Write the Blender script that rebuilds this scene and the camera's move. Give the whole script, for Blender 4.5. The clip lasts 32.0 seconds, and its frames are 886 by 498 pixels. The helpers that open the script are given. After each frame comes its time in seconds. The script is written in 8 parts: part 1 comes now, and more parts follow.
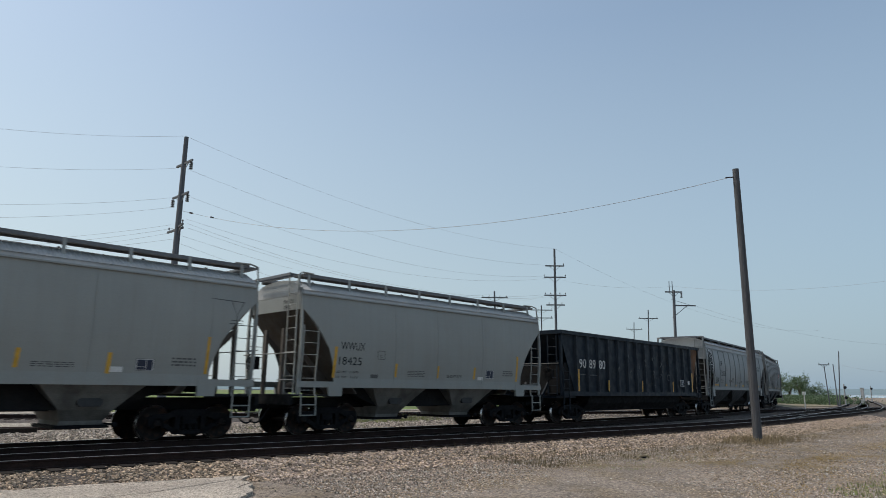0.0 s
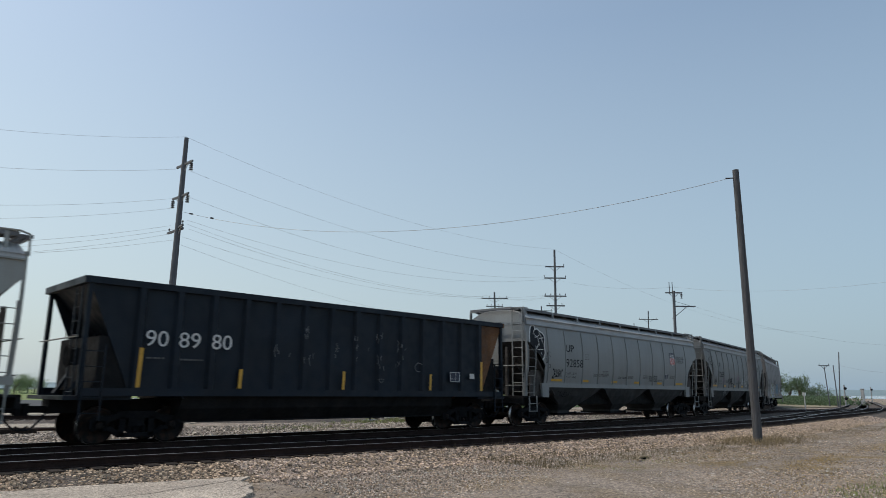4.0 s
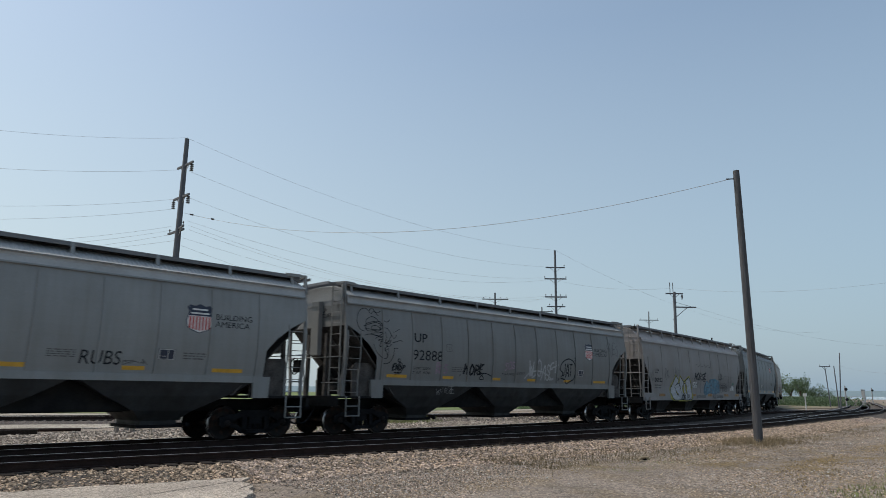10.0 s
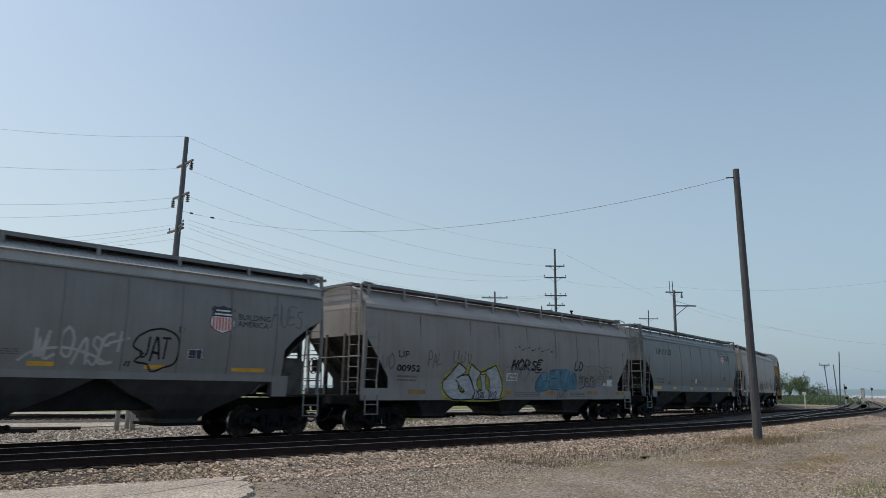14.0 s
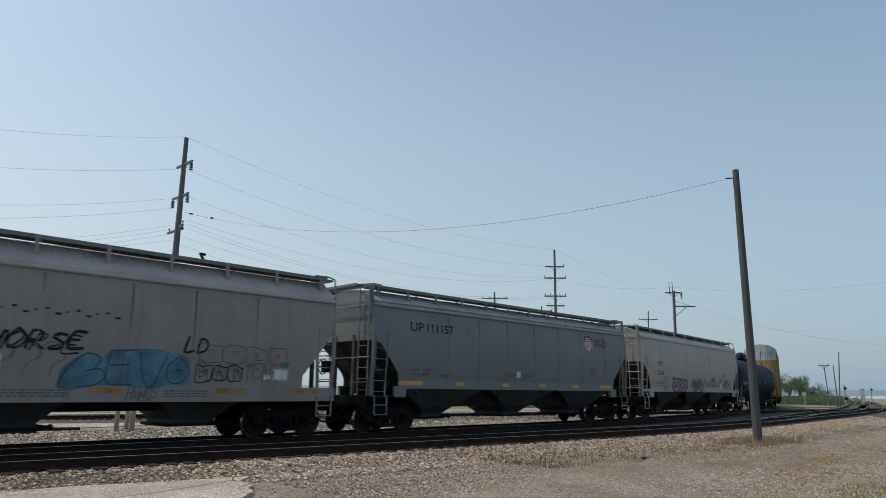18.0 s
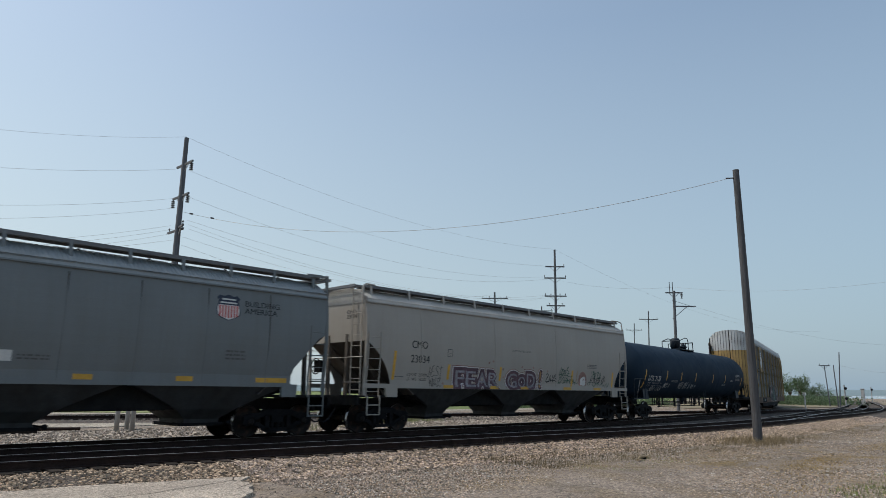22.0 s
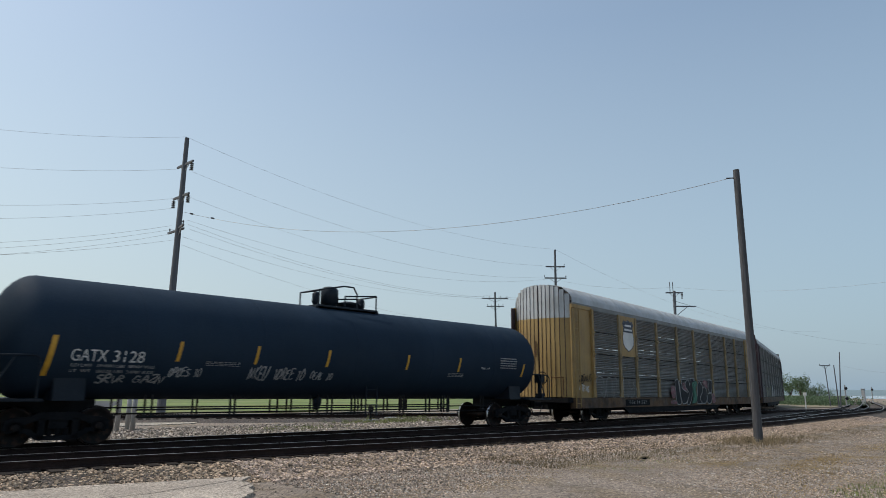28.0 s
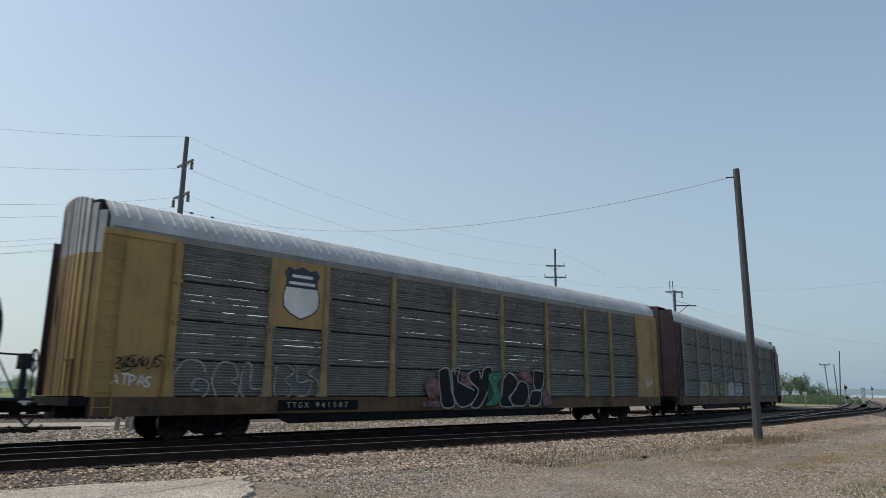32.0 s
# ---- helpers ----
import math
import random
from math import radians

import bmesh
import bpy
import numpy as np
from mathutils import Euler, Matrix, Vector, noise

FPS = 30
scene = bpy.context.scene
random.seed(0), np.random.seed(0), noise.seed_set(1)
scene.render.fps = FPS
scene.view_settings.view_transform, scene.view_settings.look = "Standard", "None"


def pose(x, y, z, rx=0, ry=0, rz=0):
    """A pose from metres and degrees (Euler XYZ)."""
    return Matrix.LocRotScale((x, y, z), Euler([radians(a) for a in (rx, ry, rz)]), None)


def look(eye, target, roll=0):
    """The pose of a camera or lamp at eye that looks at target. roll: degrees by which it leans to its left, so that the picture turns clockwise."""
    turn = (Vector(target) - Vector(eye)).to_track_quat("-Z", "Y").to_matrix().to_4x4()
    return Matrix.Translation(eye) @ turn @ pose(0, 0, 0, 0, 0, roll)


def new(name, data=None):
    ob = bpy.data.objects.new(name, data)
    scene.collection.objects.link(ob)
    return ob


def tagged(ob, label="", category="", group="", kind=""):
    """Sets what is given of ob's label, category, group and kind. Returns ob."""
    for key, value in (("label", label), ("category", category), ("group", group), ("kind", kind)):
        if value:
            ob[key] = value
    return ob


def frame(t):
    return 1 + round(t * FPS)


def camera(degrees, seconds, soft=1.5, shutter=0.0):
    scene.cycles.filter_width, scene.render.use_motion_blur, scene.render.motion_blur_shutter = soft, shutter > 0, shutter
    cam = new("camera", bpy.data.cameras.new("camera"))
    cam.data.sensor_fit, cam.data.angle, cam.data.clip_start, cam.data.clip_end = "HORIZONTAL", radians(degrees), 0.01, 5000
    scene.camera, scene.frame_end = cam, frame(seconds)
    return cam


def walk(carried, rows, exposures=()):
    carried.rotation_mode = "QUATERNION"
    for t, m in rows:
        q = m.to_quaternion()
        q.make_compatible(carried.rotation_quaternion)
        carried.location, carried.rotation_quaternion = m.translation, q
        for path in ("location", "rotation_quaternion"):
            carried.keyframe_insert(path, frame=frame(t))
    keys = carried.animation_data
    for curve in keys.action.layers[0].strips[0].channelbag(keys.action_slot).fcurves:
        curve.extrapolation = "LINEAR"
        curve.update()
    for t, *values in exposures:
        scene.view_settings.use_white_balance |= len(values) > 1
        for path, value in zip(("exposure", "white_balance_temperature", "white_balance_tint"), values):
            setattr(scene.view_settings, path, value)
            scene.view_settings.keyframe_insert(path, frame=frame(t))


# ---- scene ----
# The camera stands on the gravel beside the near track; x runs along the train's track, z = 0 is the rail top.
EYE = Vector((0.0, -18.78, 1.346))
YAW, PITCH, ROLL = 46.52, 11.84, 0.50


def aim(dx, dy):
    """The camera's pose with a slight shake of dx, dy (thousandths of a radian)."""
    y, p = radians(YAW) - dx / 1000, radians(PITCH) + dy / 1000
    way = Vector((math.sin(y) * math.cos(p), math.cos(y) * math.cos(p), math.sin(p)))
    return look(EYE, EYE + 10 * way, ROLL)


cam = camera(66.5, 32.0, soft=0.5, shutter=0.4)
SHAKE = ((0, 0, 0), (2.7, 0, 0), (3, 0, 1.2), (8.4, 0.2, 1.2), (9, 0.6, 2.4), (10, 0.8, 2.4), (10.5, 0.8, 1.2), (13.4, 0.5, 1.1),
         (14, 0.4, 0.4), (14.5, 0.3, 0), (16.5, 0, 0), (17.4, 0, 0.3), (18, 0, 1.2), (20.5, 0.5, 1.2), (23, 0.2, 1.2), (24, 0.4, 1.2), (25.5, 0.7, 1.2),
         (28, 0.8, 1.2), (29, 0.8, 0.9), (29.5, 0.8, 0), (32, 0.8, 0))
walk(cam, [(t, aim(dx, dy)) for t, dx, dy in SHAKE], exposures=((0, 0.0), (32, 0.0)))

# ---- sky and sun: hazy light from behind and along the train ----
SUN_EL, SUN_AZ = 56.0, 325.0   # degrees; azimuth clockwise from +y
world = bpy.data.worlds.new("sky")
scene.world = world
world.use_nodes = True
wn = world.node_tree.nodes
sky = wn.new("ShaderNodeTexSky")
sky.sky_type, sky.sun_disc = "NISHITA", False
sky.sun_elevation, sky.sun_rotation = radians(SUN_EL), radians(SUN_AZ)
sky.air_density, sky.dust_density, sky.ozone_density = 1.0, 1.6, 1.0
haze = wn.new("ShaderNodeMix")          # summer haze over the clear sky
haze.data_type = "RGBA"
glare = wn.new("ShaderNodeMix")         # haze is paler towards the sun, bluer away from it
glare.data_type = "RGBA"
glare.inputs["A"].default_value, glare.inputs["B"].default_value = (1.65, 2.33, 3.30, 1), (3.15, 3.60, 4.05, 1)
height = wn.new("ShaderNodeTexCoord")
split = wn.new("ShaderNodeSeparateXYZ")
thick = wn.new("ShaderNodeMapRange")    # the haze thickens towards the horizon
thick.inputs["From Min"].default_value, thick.inputs["From Max"].default_value = 0.0, 0.5
thick.inputs["To Min"].default_value, thick.inputs["To Max"].default_value = 0.88, 0.16
towards = wn.new("ShaderNodeVectorMath")
towards.operation = "DOT_PRODUCT"
towards.inputs[1].default_value = [math.sin(radians(SUN_AZ)) * math.cos(radians(SUN_EL)), math.cos(radians(SUN_AZ)) * math.cos(radians(SUN_EL)), math.sin(radians(SUN_EL))]
near_sun = wn.new("ShaderNodeMapRange")
near_sun.inputs["From Min"].default_value, near_sun.inputs["From Max"].default_value = -0.2, 0.62
world.node_tree.links.new(height.outputs["Generated"], towards.inputs[0])
world.node_tree.links.new(towards.outputs["Value"], near_sun.inputs["Value"])
world.node_tree.links.new(near_sun.outputs["Result"], glare.inputs["Factor"])
world.node_tree.links.new(glare.outputs["Result"], haze.inputs["B"])
world.node_tree.links.new(height.outputs["Generated"], split.inputs["Vector"])
world.node_tree.links.new(split.outputs["Z"], thick.inputs["Value"])
world.node_tree.links.new(thick.outputs["Result"], haze.inputs["Factor"])
world.node_tree.links.new(sky.outputs["Color"], haze.inputs["A"])
warm = wn.new("ShaderNodeMix")          # dust takes a little of the blue
warm.data_type, warm.blend_type = "RGBA", "MULTIPLY"
warm.inputs["Factor"].default_value = 1.0
warm.inputs["B"].default_value = (1.01, 1.0, 0.905, 1)
world.node_tree.links.new(haze.outputs["Result"], warm.inputs["A"])
world.node_tree.links.new(warm.outputs["Result"], wn["Background"].inputs["Color"])
wn["Background"].inputs["Strength"].default_value = 0.176
sun_data = bpy.data.lights.new("sun", "SUN")
sun_data.energy, sun_data.angle, sun_data.color = 2.3, radians(0.6), (1.0, 0.94, 0.86)
sun = new("sun", sun_data)
_az, _el = radians(SUN_AZ), radians(SUN_EL)
SUN_DIR = Vector((math.sin(_az) * math.cos(_el), math.cos(_az) * math.cos(_el), math.sin(_el)))
sun.matrix_world = look(SUN_DIR * 200, (0, 0, 0))

# ---- materials ----
def mat(name, base, rough=0.6, metal=0.0, vary=0.12, scale=1.2, grain=30.0, dirt=None, dirt_amount=0.0, bump=0.0, streak=0.0, island=0.0, obj=0.0,
        stretch=(1, 1, 1), spec=0.5):
    """A procedural surface: base colour, cloudy variation, fine grain, dirt patches, vertical streaks and bump."""
    m = bpy.data.materials.new(name)
    m.use_nodes = True
    nt = m.node_tree
    N, L = nt.nodes, nt.links
    b = N["Principled BSDF"]
    b.inputs["Roughness"].default_value, b.inputs["Metallic"].default_value = rough, metal
    b.inputs["Specular IOR Level"].default_value = spec
    tc = N.new("ShaderNodeTexCoord")
    mp = N.new("ShaderNodeMapping")
    mp.inputs["Scale"].default_value = stretch
    L.new(tc.outputs["Object"], mp.inputs["Vector"])

    def tex(s, detail=4.0, vec=None):
        n = N.new("ShaderNodeTexNoise")
        n.inputs["Scale"].default_value, n.inputs["Detail"].default_value = s, detail
        L.new(vec or mp.outputs["Vector"], n.inputs["Vector"])
        return n.outputs["Fac"]

    def ramp(f, lo, hi, a=0.35, z=0.65):
        r = N.new("ShaderNodeMapRange")
        r.inputs["From Min"].default_value, r.inputs["From Max"].default_value = a, z
        r.inputs["To Min"].default_value, r.inputs["To Max"].default_value = lo, hi
        L.new(f, r.inputs["Value"])
        return r.outputs["Result"]

    def mix(kind, fac, a, c):
        n = N.new("ShaderNodeMix")
        n.data_type, n.blend_type = "RGBA", kind
        for v, s in ((fac, n.inputs["Factor"]), (a, n.inputs["A"]), (c, n.inputs["B"])):
            if isinstance(v, (int, float)):
                s.default_value = v
            elif isinstance(v, tuple):
                s.default_value = (*v[:3], 1)
            else:
                L.new(v, s)
        return n.outputs["Result"]

    def value(f):
        n = N.new("ShaderNodeCombineColor")
        for s in n.inputs:
            L.new(f, s)
        return n.outputs["Color"]

    col = mix("MULTIPLY", 1.0, base, value(ramp(tex(scale), 1 - vary, 1 + vary)))
    col = mix("MULTIPLY", 1.0, col, value(ramp(tex(grain, 2.0), 1 - vary * 0.7, 1 + vary * 0.7)))
    if streak:
        ms = N.new("ShaderNodeMapping")
        ms.inputs["Scale"].default_value = (3.2, 3.2, 0.16)
        L.new(tc.outputs["Object"], ms.inputs["Vector"])
        col = mix("MIX", ramp(tex(1.6, 6.0, ms.outputs["Vector"]), 0.0, streak, 0.46, 0.72), col, dirt or (0.1, 0.08, 0.06))
    if dirt_amount:
        col = mix("MIX", ramp(tex(scale * 1.7, 7.0), 0.0, dirt_amount, 0.48, 0.7), col, dirt)
    if island:
        g = N.new("ShaderNodeNewGeometry")
        col = mix("MULTIPLY", 1.0, col, value(ramp(g.outputs["Random Per Island"], 1 - island, 1 + island, 0, 1)))
    if obj:
        o = N.new("ShaderNodeObjectInfo")
        col = mix("MULTIPLY", 1.0, col, value(ramp(o.outputs["Random"], 1 - obj, 1 + obj, 0, 1)))
    L.new(col, b.inputs["Base Color"])
    L.new(ramp(tex(scale * 4, 3.0), max(rough - 0.6 * vary, 0.02), min(rough + 0.6 * vary, 1)), b.inputs["Roughness"])
    if bump:
        bp = N.new("ShaderNodeBump")
        bp.inputs["Strength"].default_value, bp.inputs["Distance"].default_value = 0.6, bump
        L.new(tex(grain, 5.0), bp.inputs["Height"])
        L.new(bp.outputs["Normal"], b.inputs["Normal"])
    return m



def gravel(name, base, patch, cells, patchy, bump):
    """Fine crushed stone: each grain its own tone, with larger dusty or earthy patches."""
    m = mat(name, base, 0.95, vary=0.22, scale=0.45, grain=cells * 2.2, dirt=patch, dirt_amount=patchy)
    N, L = m.node_tree.nodes, m.node_tree.links
    b = N["Principled BSDF"]
    tc = N.new("ShaderNodeTexCoord")
    v = N.new("ShaderNodeTexVoronoi")
    v.inputs["Scale"].default_value = cells
    L.new(tc.outputs["Object"], v.inputs["Vector"])
    tone = N.new("ShaderNodeSeparateColor")
    L.new(v.outputs["Color"], tone.inputs["Color"])
    r = N.new("ShaderNodeMapRange")
    r.inputs["To Min"].default_value, r.inputs["To Max"].default_value = 0.45, 1.5
    L.new(tone.outputs["Red"], r.inputs["Value"])
    mx = N.new("ShaderNodeMix")
    mx.data_type, mx.blend_type = "RGBA", "MULTIPLY"
    mx.inputs["Factor"].default_value = 1.0
    L.new(b.inputs["Base Color"].links[0].from_socket, mx.inputs["A"])
    g = N.new("ShaderNodeCombineColor")
    for s in g.inputs:
        L.new(r.outputs["Result"], s)
    L.new(g.outputs["Color"], mx.inputs["B"])
    L.new(mx.outputs["Result"], b.inputs["Base Color"])
    bp = N.new("ShaderNodeBump")
    bp.invert = True
    bp.inputs["Strength"].default_value, bp.inputs["Distance"].default_value = 0.9, bump
    L.new(v.outputs["Distance"], bp.inputs["Height"])
    L.new(bp.outputs["Normal"], b.inputs["Normal"])
    return m


RUST = (0.12, 0.06, 0.035)
M_GREY = mat("paint_light_grey", (0.27, 0.278, 0.258), 0.5, vary=0.04, scale=0.5, dirt=(0.17, 0.15, 0.12), dirt_amount=0.12, streak=0.14)
M_UPGREY = mat("paint_grey", (0.225, 0.236, 0.235), 0.5, vary=0.05, scale=0.5, dirt=(0.12, 0.11, 0.09), dirt_amount=0.18, streak=0.2)
M_DULLGREY = mat("paint_dull_grey", (0.178, 0.182, 0.178), 0.55, vary=0.06, scale=0.5, dirt=(0.10, 0.085, 0.07), dirt_amount=0.25, streak=0.25)
M_BLUEGREY = mat("paint_blue_grey", (0.145, 0.162, 0.167), 0.5, vary=0.05, scale=0.5, dirt=(0.1, 0.1, 0.09), dirt_amount=0.2, streak=0.2)
M_BEIGE = mat("paint_bone_white", (0.325, 0.30, 0.265), 0.5, vary=0.04, scale=0.5, dirt=(0.2, 0.16, 0.12), dirt_amount=0.12, streak=0.12)
M_OLDGREY = mat("paint_faded_grey", (0.232, 0.222, 0.214), 0.65, vary=0.07, scale=0.6, dirt=(0.14, 0.1, 0.075), dirt_amount=0.25, streak=0.25)
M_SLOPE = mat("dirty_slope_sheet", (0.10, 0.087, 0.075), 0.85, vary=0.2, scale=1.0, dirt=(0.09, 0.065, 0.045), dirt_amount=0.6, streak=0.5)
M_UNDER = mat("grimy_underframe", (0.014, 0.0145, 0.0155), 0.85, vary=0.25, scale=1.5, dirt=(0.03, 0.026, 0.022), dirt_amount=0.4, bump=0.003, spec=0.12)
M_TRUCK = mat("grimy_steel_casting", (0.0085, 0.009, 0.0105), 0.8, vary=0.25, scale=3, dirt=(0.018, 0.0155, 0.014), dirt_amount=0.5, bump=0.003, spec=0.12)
M_WHEEL = mat("wheel_steel", (0.02, 0.017, 0.016), 0.6, metal=0.3, vary=0.2, scale=4, dirt=RUST, dirt_amount=0.4, spec=0.12)
M_TREAD = mat("polished_tread", (0.5, 0.48, 0.46), 0.28, metal=1.0, vary=0.06)
M_BLACK = mat("black_paint", (0.0075, 0.014, 0.0225), 0.55, vary=0.2, scale=0.8, dirt=(0.011, 0.017, 0.025), dirt_amount=0.3, streak=0.25, spec=0.25)
# bluish sky sheen of the barrel is put into this base colour
M_TANK = mat("tank_black", (0.0195, 0.034, 0.054), 0.65, vary=0.1, scale=0.5, dirt=(0.03, 0.045, 0.063), dirt_amount=0.3, streak=0.15, spec=0.05)
M_RUSTY = mat("orange_rust", (0.13, 0.062, 0.026), 0.85, vary=0.3, scale=1.4, dirt=(0.08, 0.04, 0.02), dirt_amount=0.6, streak=0.5, bump=0.004)
M_SILL = mat("rusty_yellow_sill", (0.11, 0.062, 0.03), 0.8, vary=0.25, scale=0.9, dirt=(0.03, 0.022, 0.018), dirt_amount=0.95, streak=0.5)
M_BOARD = mat("dark_grating", (0.14, 0.147, 0.155), 0.7, metal=0.1, vary=0.15, scale=1.0)
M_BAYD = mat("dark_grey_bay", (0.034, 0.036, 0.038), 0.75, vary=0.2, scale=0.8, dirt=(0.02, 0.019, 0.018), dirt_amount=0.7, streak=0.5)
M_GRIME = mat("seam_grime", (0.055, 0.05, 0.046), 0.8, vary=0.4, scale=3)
# body grey darkened: underside shade is put into the colour, besides grime
M_BAY = mat("grimy_shaded_bay", (0.17, 0.165, 0.15), 0.7, vary=0.15, scale=0.8, dirt=(0.05, 0.045, 0.04), dirt_amount=0.6, streak=0.4)
M_YELLOW = mat("autorack_yellow", (0.33, 0.215, 0.075), 0.6, vary=0.1, scale=0.8, dirt=(0.12, 0.07, 0.03), dirt_amount=0.3, streak=0.3)
M_POST = mat("dusty_faded_yellow", (0.275, 0.20, 0.10), 0.75, vary=0.15, scale=0.9, dirt=(0.14, 0.12, 0.09), dirt_amount=0.5, streak=0.35)
M_REFL = mat("reflective_yellow", (0.55, 0.30, 0.03), 0.4, vary=0.1, scale=5)
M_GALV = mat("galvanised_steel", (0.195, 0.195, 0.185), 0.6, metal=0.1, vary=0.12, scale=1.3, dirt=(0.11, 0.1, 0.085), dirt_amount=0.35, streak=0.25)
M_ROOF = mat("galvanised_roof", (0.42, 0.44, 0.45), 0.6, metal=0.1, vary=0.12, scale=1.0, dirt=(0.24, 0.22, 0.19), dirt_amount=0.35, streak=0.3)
M_BROWN = mat("boxcar_brown", (0.038, 0.022, 0.029), 0.75, vary=0.15, scale=1.0, dirt=(0.07, 0.04, 0.03), dirt_amount=0.4, streak=0.3)
M_WOOD = mat("weathered_pole_wood", (0.068, 0.069, 0.074), 0.9, vary=0.25, scale=2.5, grain=14, dirt=(0.05, 0.042, 0.036), dirt_amount=0.5, bump=0.01,
             stretch=(6, 6, 0.35))
M_POLEG = mat("grey_pole_wood", (0.115, 0.12, 0.13), 0.9, vary=0.2, scale=2.0, grain=12, dirt=(0.09, 0.09, 0.097), dirt_amount=0.4, stretch=(6, 6, 0.35))
M_WIRE = mat("aluminium_wire", (0.3, 0.31, 0.32), 0.5, metal=0.3)
M_INSUL = mat("dark_insulator", (0.05, 0.045, 0.05), 0.3)
M_RAIL = mat("rusty_rail", (0.03, 0.019, 0.016), 0.8, vary=0.2, scale=3, dirt=(0.018, 0.013, 0.012), dirt_amount=0.5, spec=0.12)
M_RAILTOP = mat("worn_rail_head", (0.34, 0.32, 0.30), 0.38, metal=0.9, vary=0.1, scale=3)
M_TIE = mat("creosoted_tie", (0.035, 0.029, 0.025), 0.9, vary=0.25, scale=3, obj=0.35, bump=0.006, stretch=(6, 0.6, 6), spec=0.12)
M_GROUND = gravel("gravel_ground", (0.24, 0.195, 0.155), (0.19, 0.135, 0.065), 26.0, 0.8, 0.035)
M_BALLAST = gravel("ballast_bed", (0.085, 0.068, 0.056), (0.04, 0.033, 0.029), 16.0, 0.8, 0.05)
M_STONE = mat("ballast_stone", (0.385, 0.29, 0.205), 0.92, vary=0.15, scale=6, grain=40, island=0.75)
M_STONEDARK = mat("oily_ballast_stone", (0.10, 0.085, 0.075), 0.9, vary=0.15, scale=6, grain=40, island=0.6)
M_STONEGREY = mat("grey_gravel_stone", (0.34, 0.29, 0.24), 0.92, vary=0.15, scale=6, grain=40, island=0.6)
M_STONEPINK = mat("pinkish_ballast_stone", (0.40, 0.315, 0.255), 0.92, vary=0.15, scale=6, grain=40, island=0.6)
M_STONEWHITE = mat("pale_limestone_chip", (0.55, 0.52, 0.47), 0.92, vary=0.1, scale=6, grain=40, island=0.3)
M_SLAB = gravel("old_concrete", (0.385, 0.332, 0.275), (0.26, 0.212, 0.165), 38.0, 0.45, 0.008)
M_GRASS = mat("field_grass", (0.12, 0.165, 0.035), 0.95, vary=0.3, scale=0.08, grain=1.5, dirt=(0.23, 0.21, 0.08), dirt_amount=0.6)
M_VERGE = mat("dry_verge", (0.20, 0.165, 0.105), 0.95, vary=0.3, scale=0.15, grain=2.5, dirt=(0.13, 0.14, 0.05), dirt_amount=0.5)
M_DRYY = mat("straw_blade", (0.36, 0.25, 0.10), 0.9, vary=0.15, scale=3, island=0.4)
M_BLADE = mat("grass_blade", (0.19, 0.21, 0.075), 0.8, vary=0.15, scale=3, island=0.4)
M_DRY = mat("dry_grass_blade", (0.25, 0.19, 0.11), 0.9, vary=0.15, scale=3, island=0.4)
M_STRAWDARK = mat("brown_grass_blade", (0.16, 0.125, 0.07), 0.9, vary=0.2, scale=3, island=0.4)
M_STALK = mat("dead_weed_stalk", (0.10, 0.075, 0.05), 0.9, vary=0.2, scale=3, island=0.4)
M_LEAF = mat("tree_leaf", (0.115, 0.16, 0.10), 0.8, vary=0.2, scale=0.6, island=0.35)
# thin leaves let the sun glow through
_n, _l = M_LEAF.node_tree.nodes, M_LEAF.node_tree.links
_tr, _mx = _n.new("ShaderNodeBsdfTranslucent"), _n.new("ShaderNodeMixShader")
_tr.inputs["Color"].default_value = (0.16, 0.23, 0.11, 1)
_mx.inputs["Fac"].default_value = 0.5
_l.new(_n["Principled BSDF"].outputs["BSDF"], _mx.inputs[1])
_l.new(_tr.outputs["BSDF"], _mx.inputs[2])
_l.new(_mx.outputs["Shader"], _n["Material Output"].inputs["Surface"])
M_BARK = mat("bark", (0.10, 0.08, 0.06), 0.95, vary=0.25, scale=3, bump=0.02)
# haze of the distance is put into the hills' colour
M_HILL = mat("haze_tinted_hill", (0.16, 0.22, 0.24), 1.0, vary=0.08, scale=0.01, grain=0.06)
M_WATER = mat("pale_water", (0.5, 0.55, 0.58), 0.15, vary=0.05, scale=0.02, grain=0.5)
M_BLACKP = mat("black_lettering", (0.012, 0.014, 0.018), 0.6, vary=0.1, spec=0.15)
M_WHITEP = mat("white_lettering", (0.6, 0.6, 0.58), 0.55, vary=0.1)
M_GREYP = mat("grey_lettering", (0.085, 0.085, 0.085), 0.6, vary=0.1)
M_REDP = mat("shield_red", (0.42, 0.04, 0.035), 0.5, vary=0.1)
M_BLUEP = mat("shield_navy", (0.016, 0.022, 0.045), 0.5, vary=0.1)
M_PURPLE = mat("graffiti_purple", (0.085, 0.042, 0.056), 0.6, vary=0.3, scale=2.5)
M_FAINT = mat("flaked_old_white", (0.085, 0.09, 0.095), 0.7, vary=0.4, scale=5)
M_ROSE = mat("graffiti_rose", (0.17, 0.05, 0.065), 0.6, vary=0.5, scale=4, dirt=(0.15, 0.15, 0.145), dirt_amount=1.0)
M_LILAC = mat("graffiti_lilac", (0.235, 0.225, 0.25), 0.6, vary=0.3, scale=3)
M_PINK = mat("graffiti_mauve", (0.24, 0.17, 0.22), 0.6, vary=0.2, scale=3)
M_ROSEP = mat("graffiti_dusty_pink", (0.25, 0.14, 0.12), 0.65, vary=0.3, scale=3)
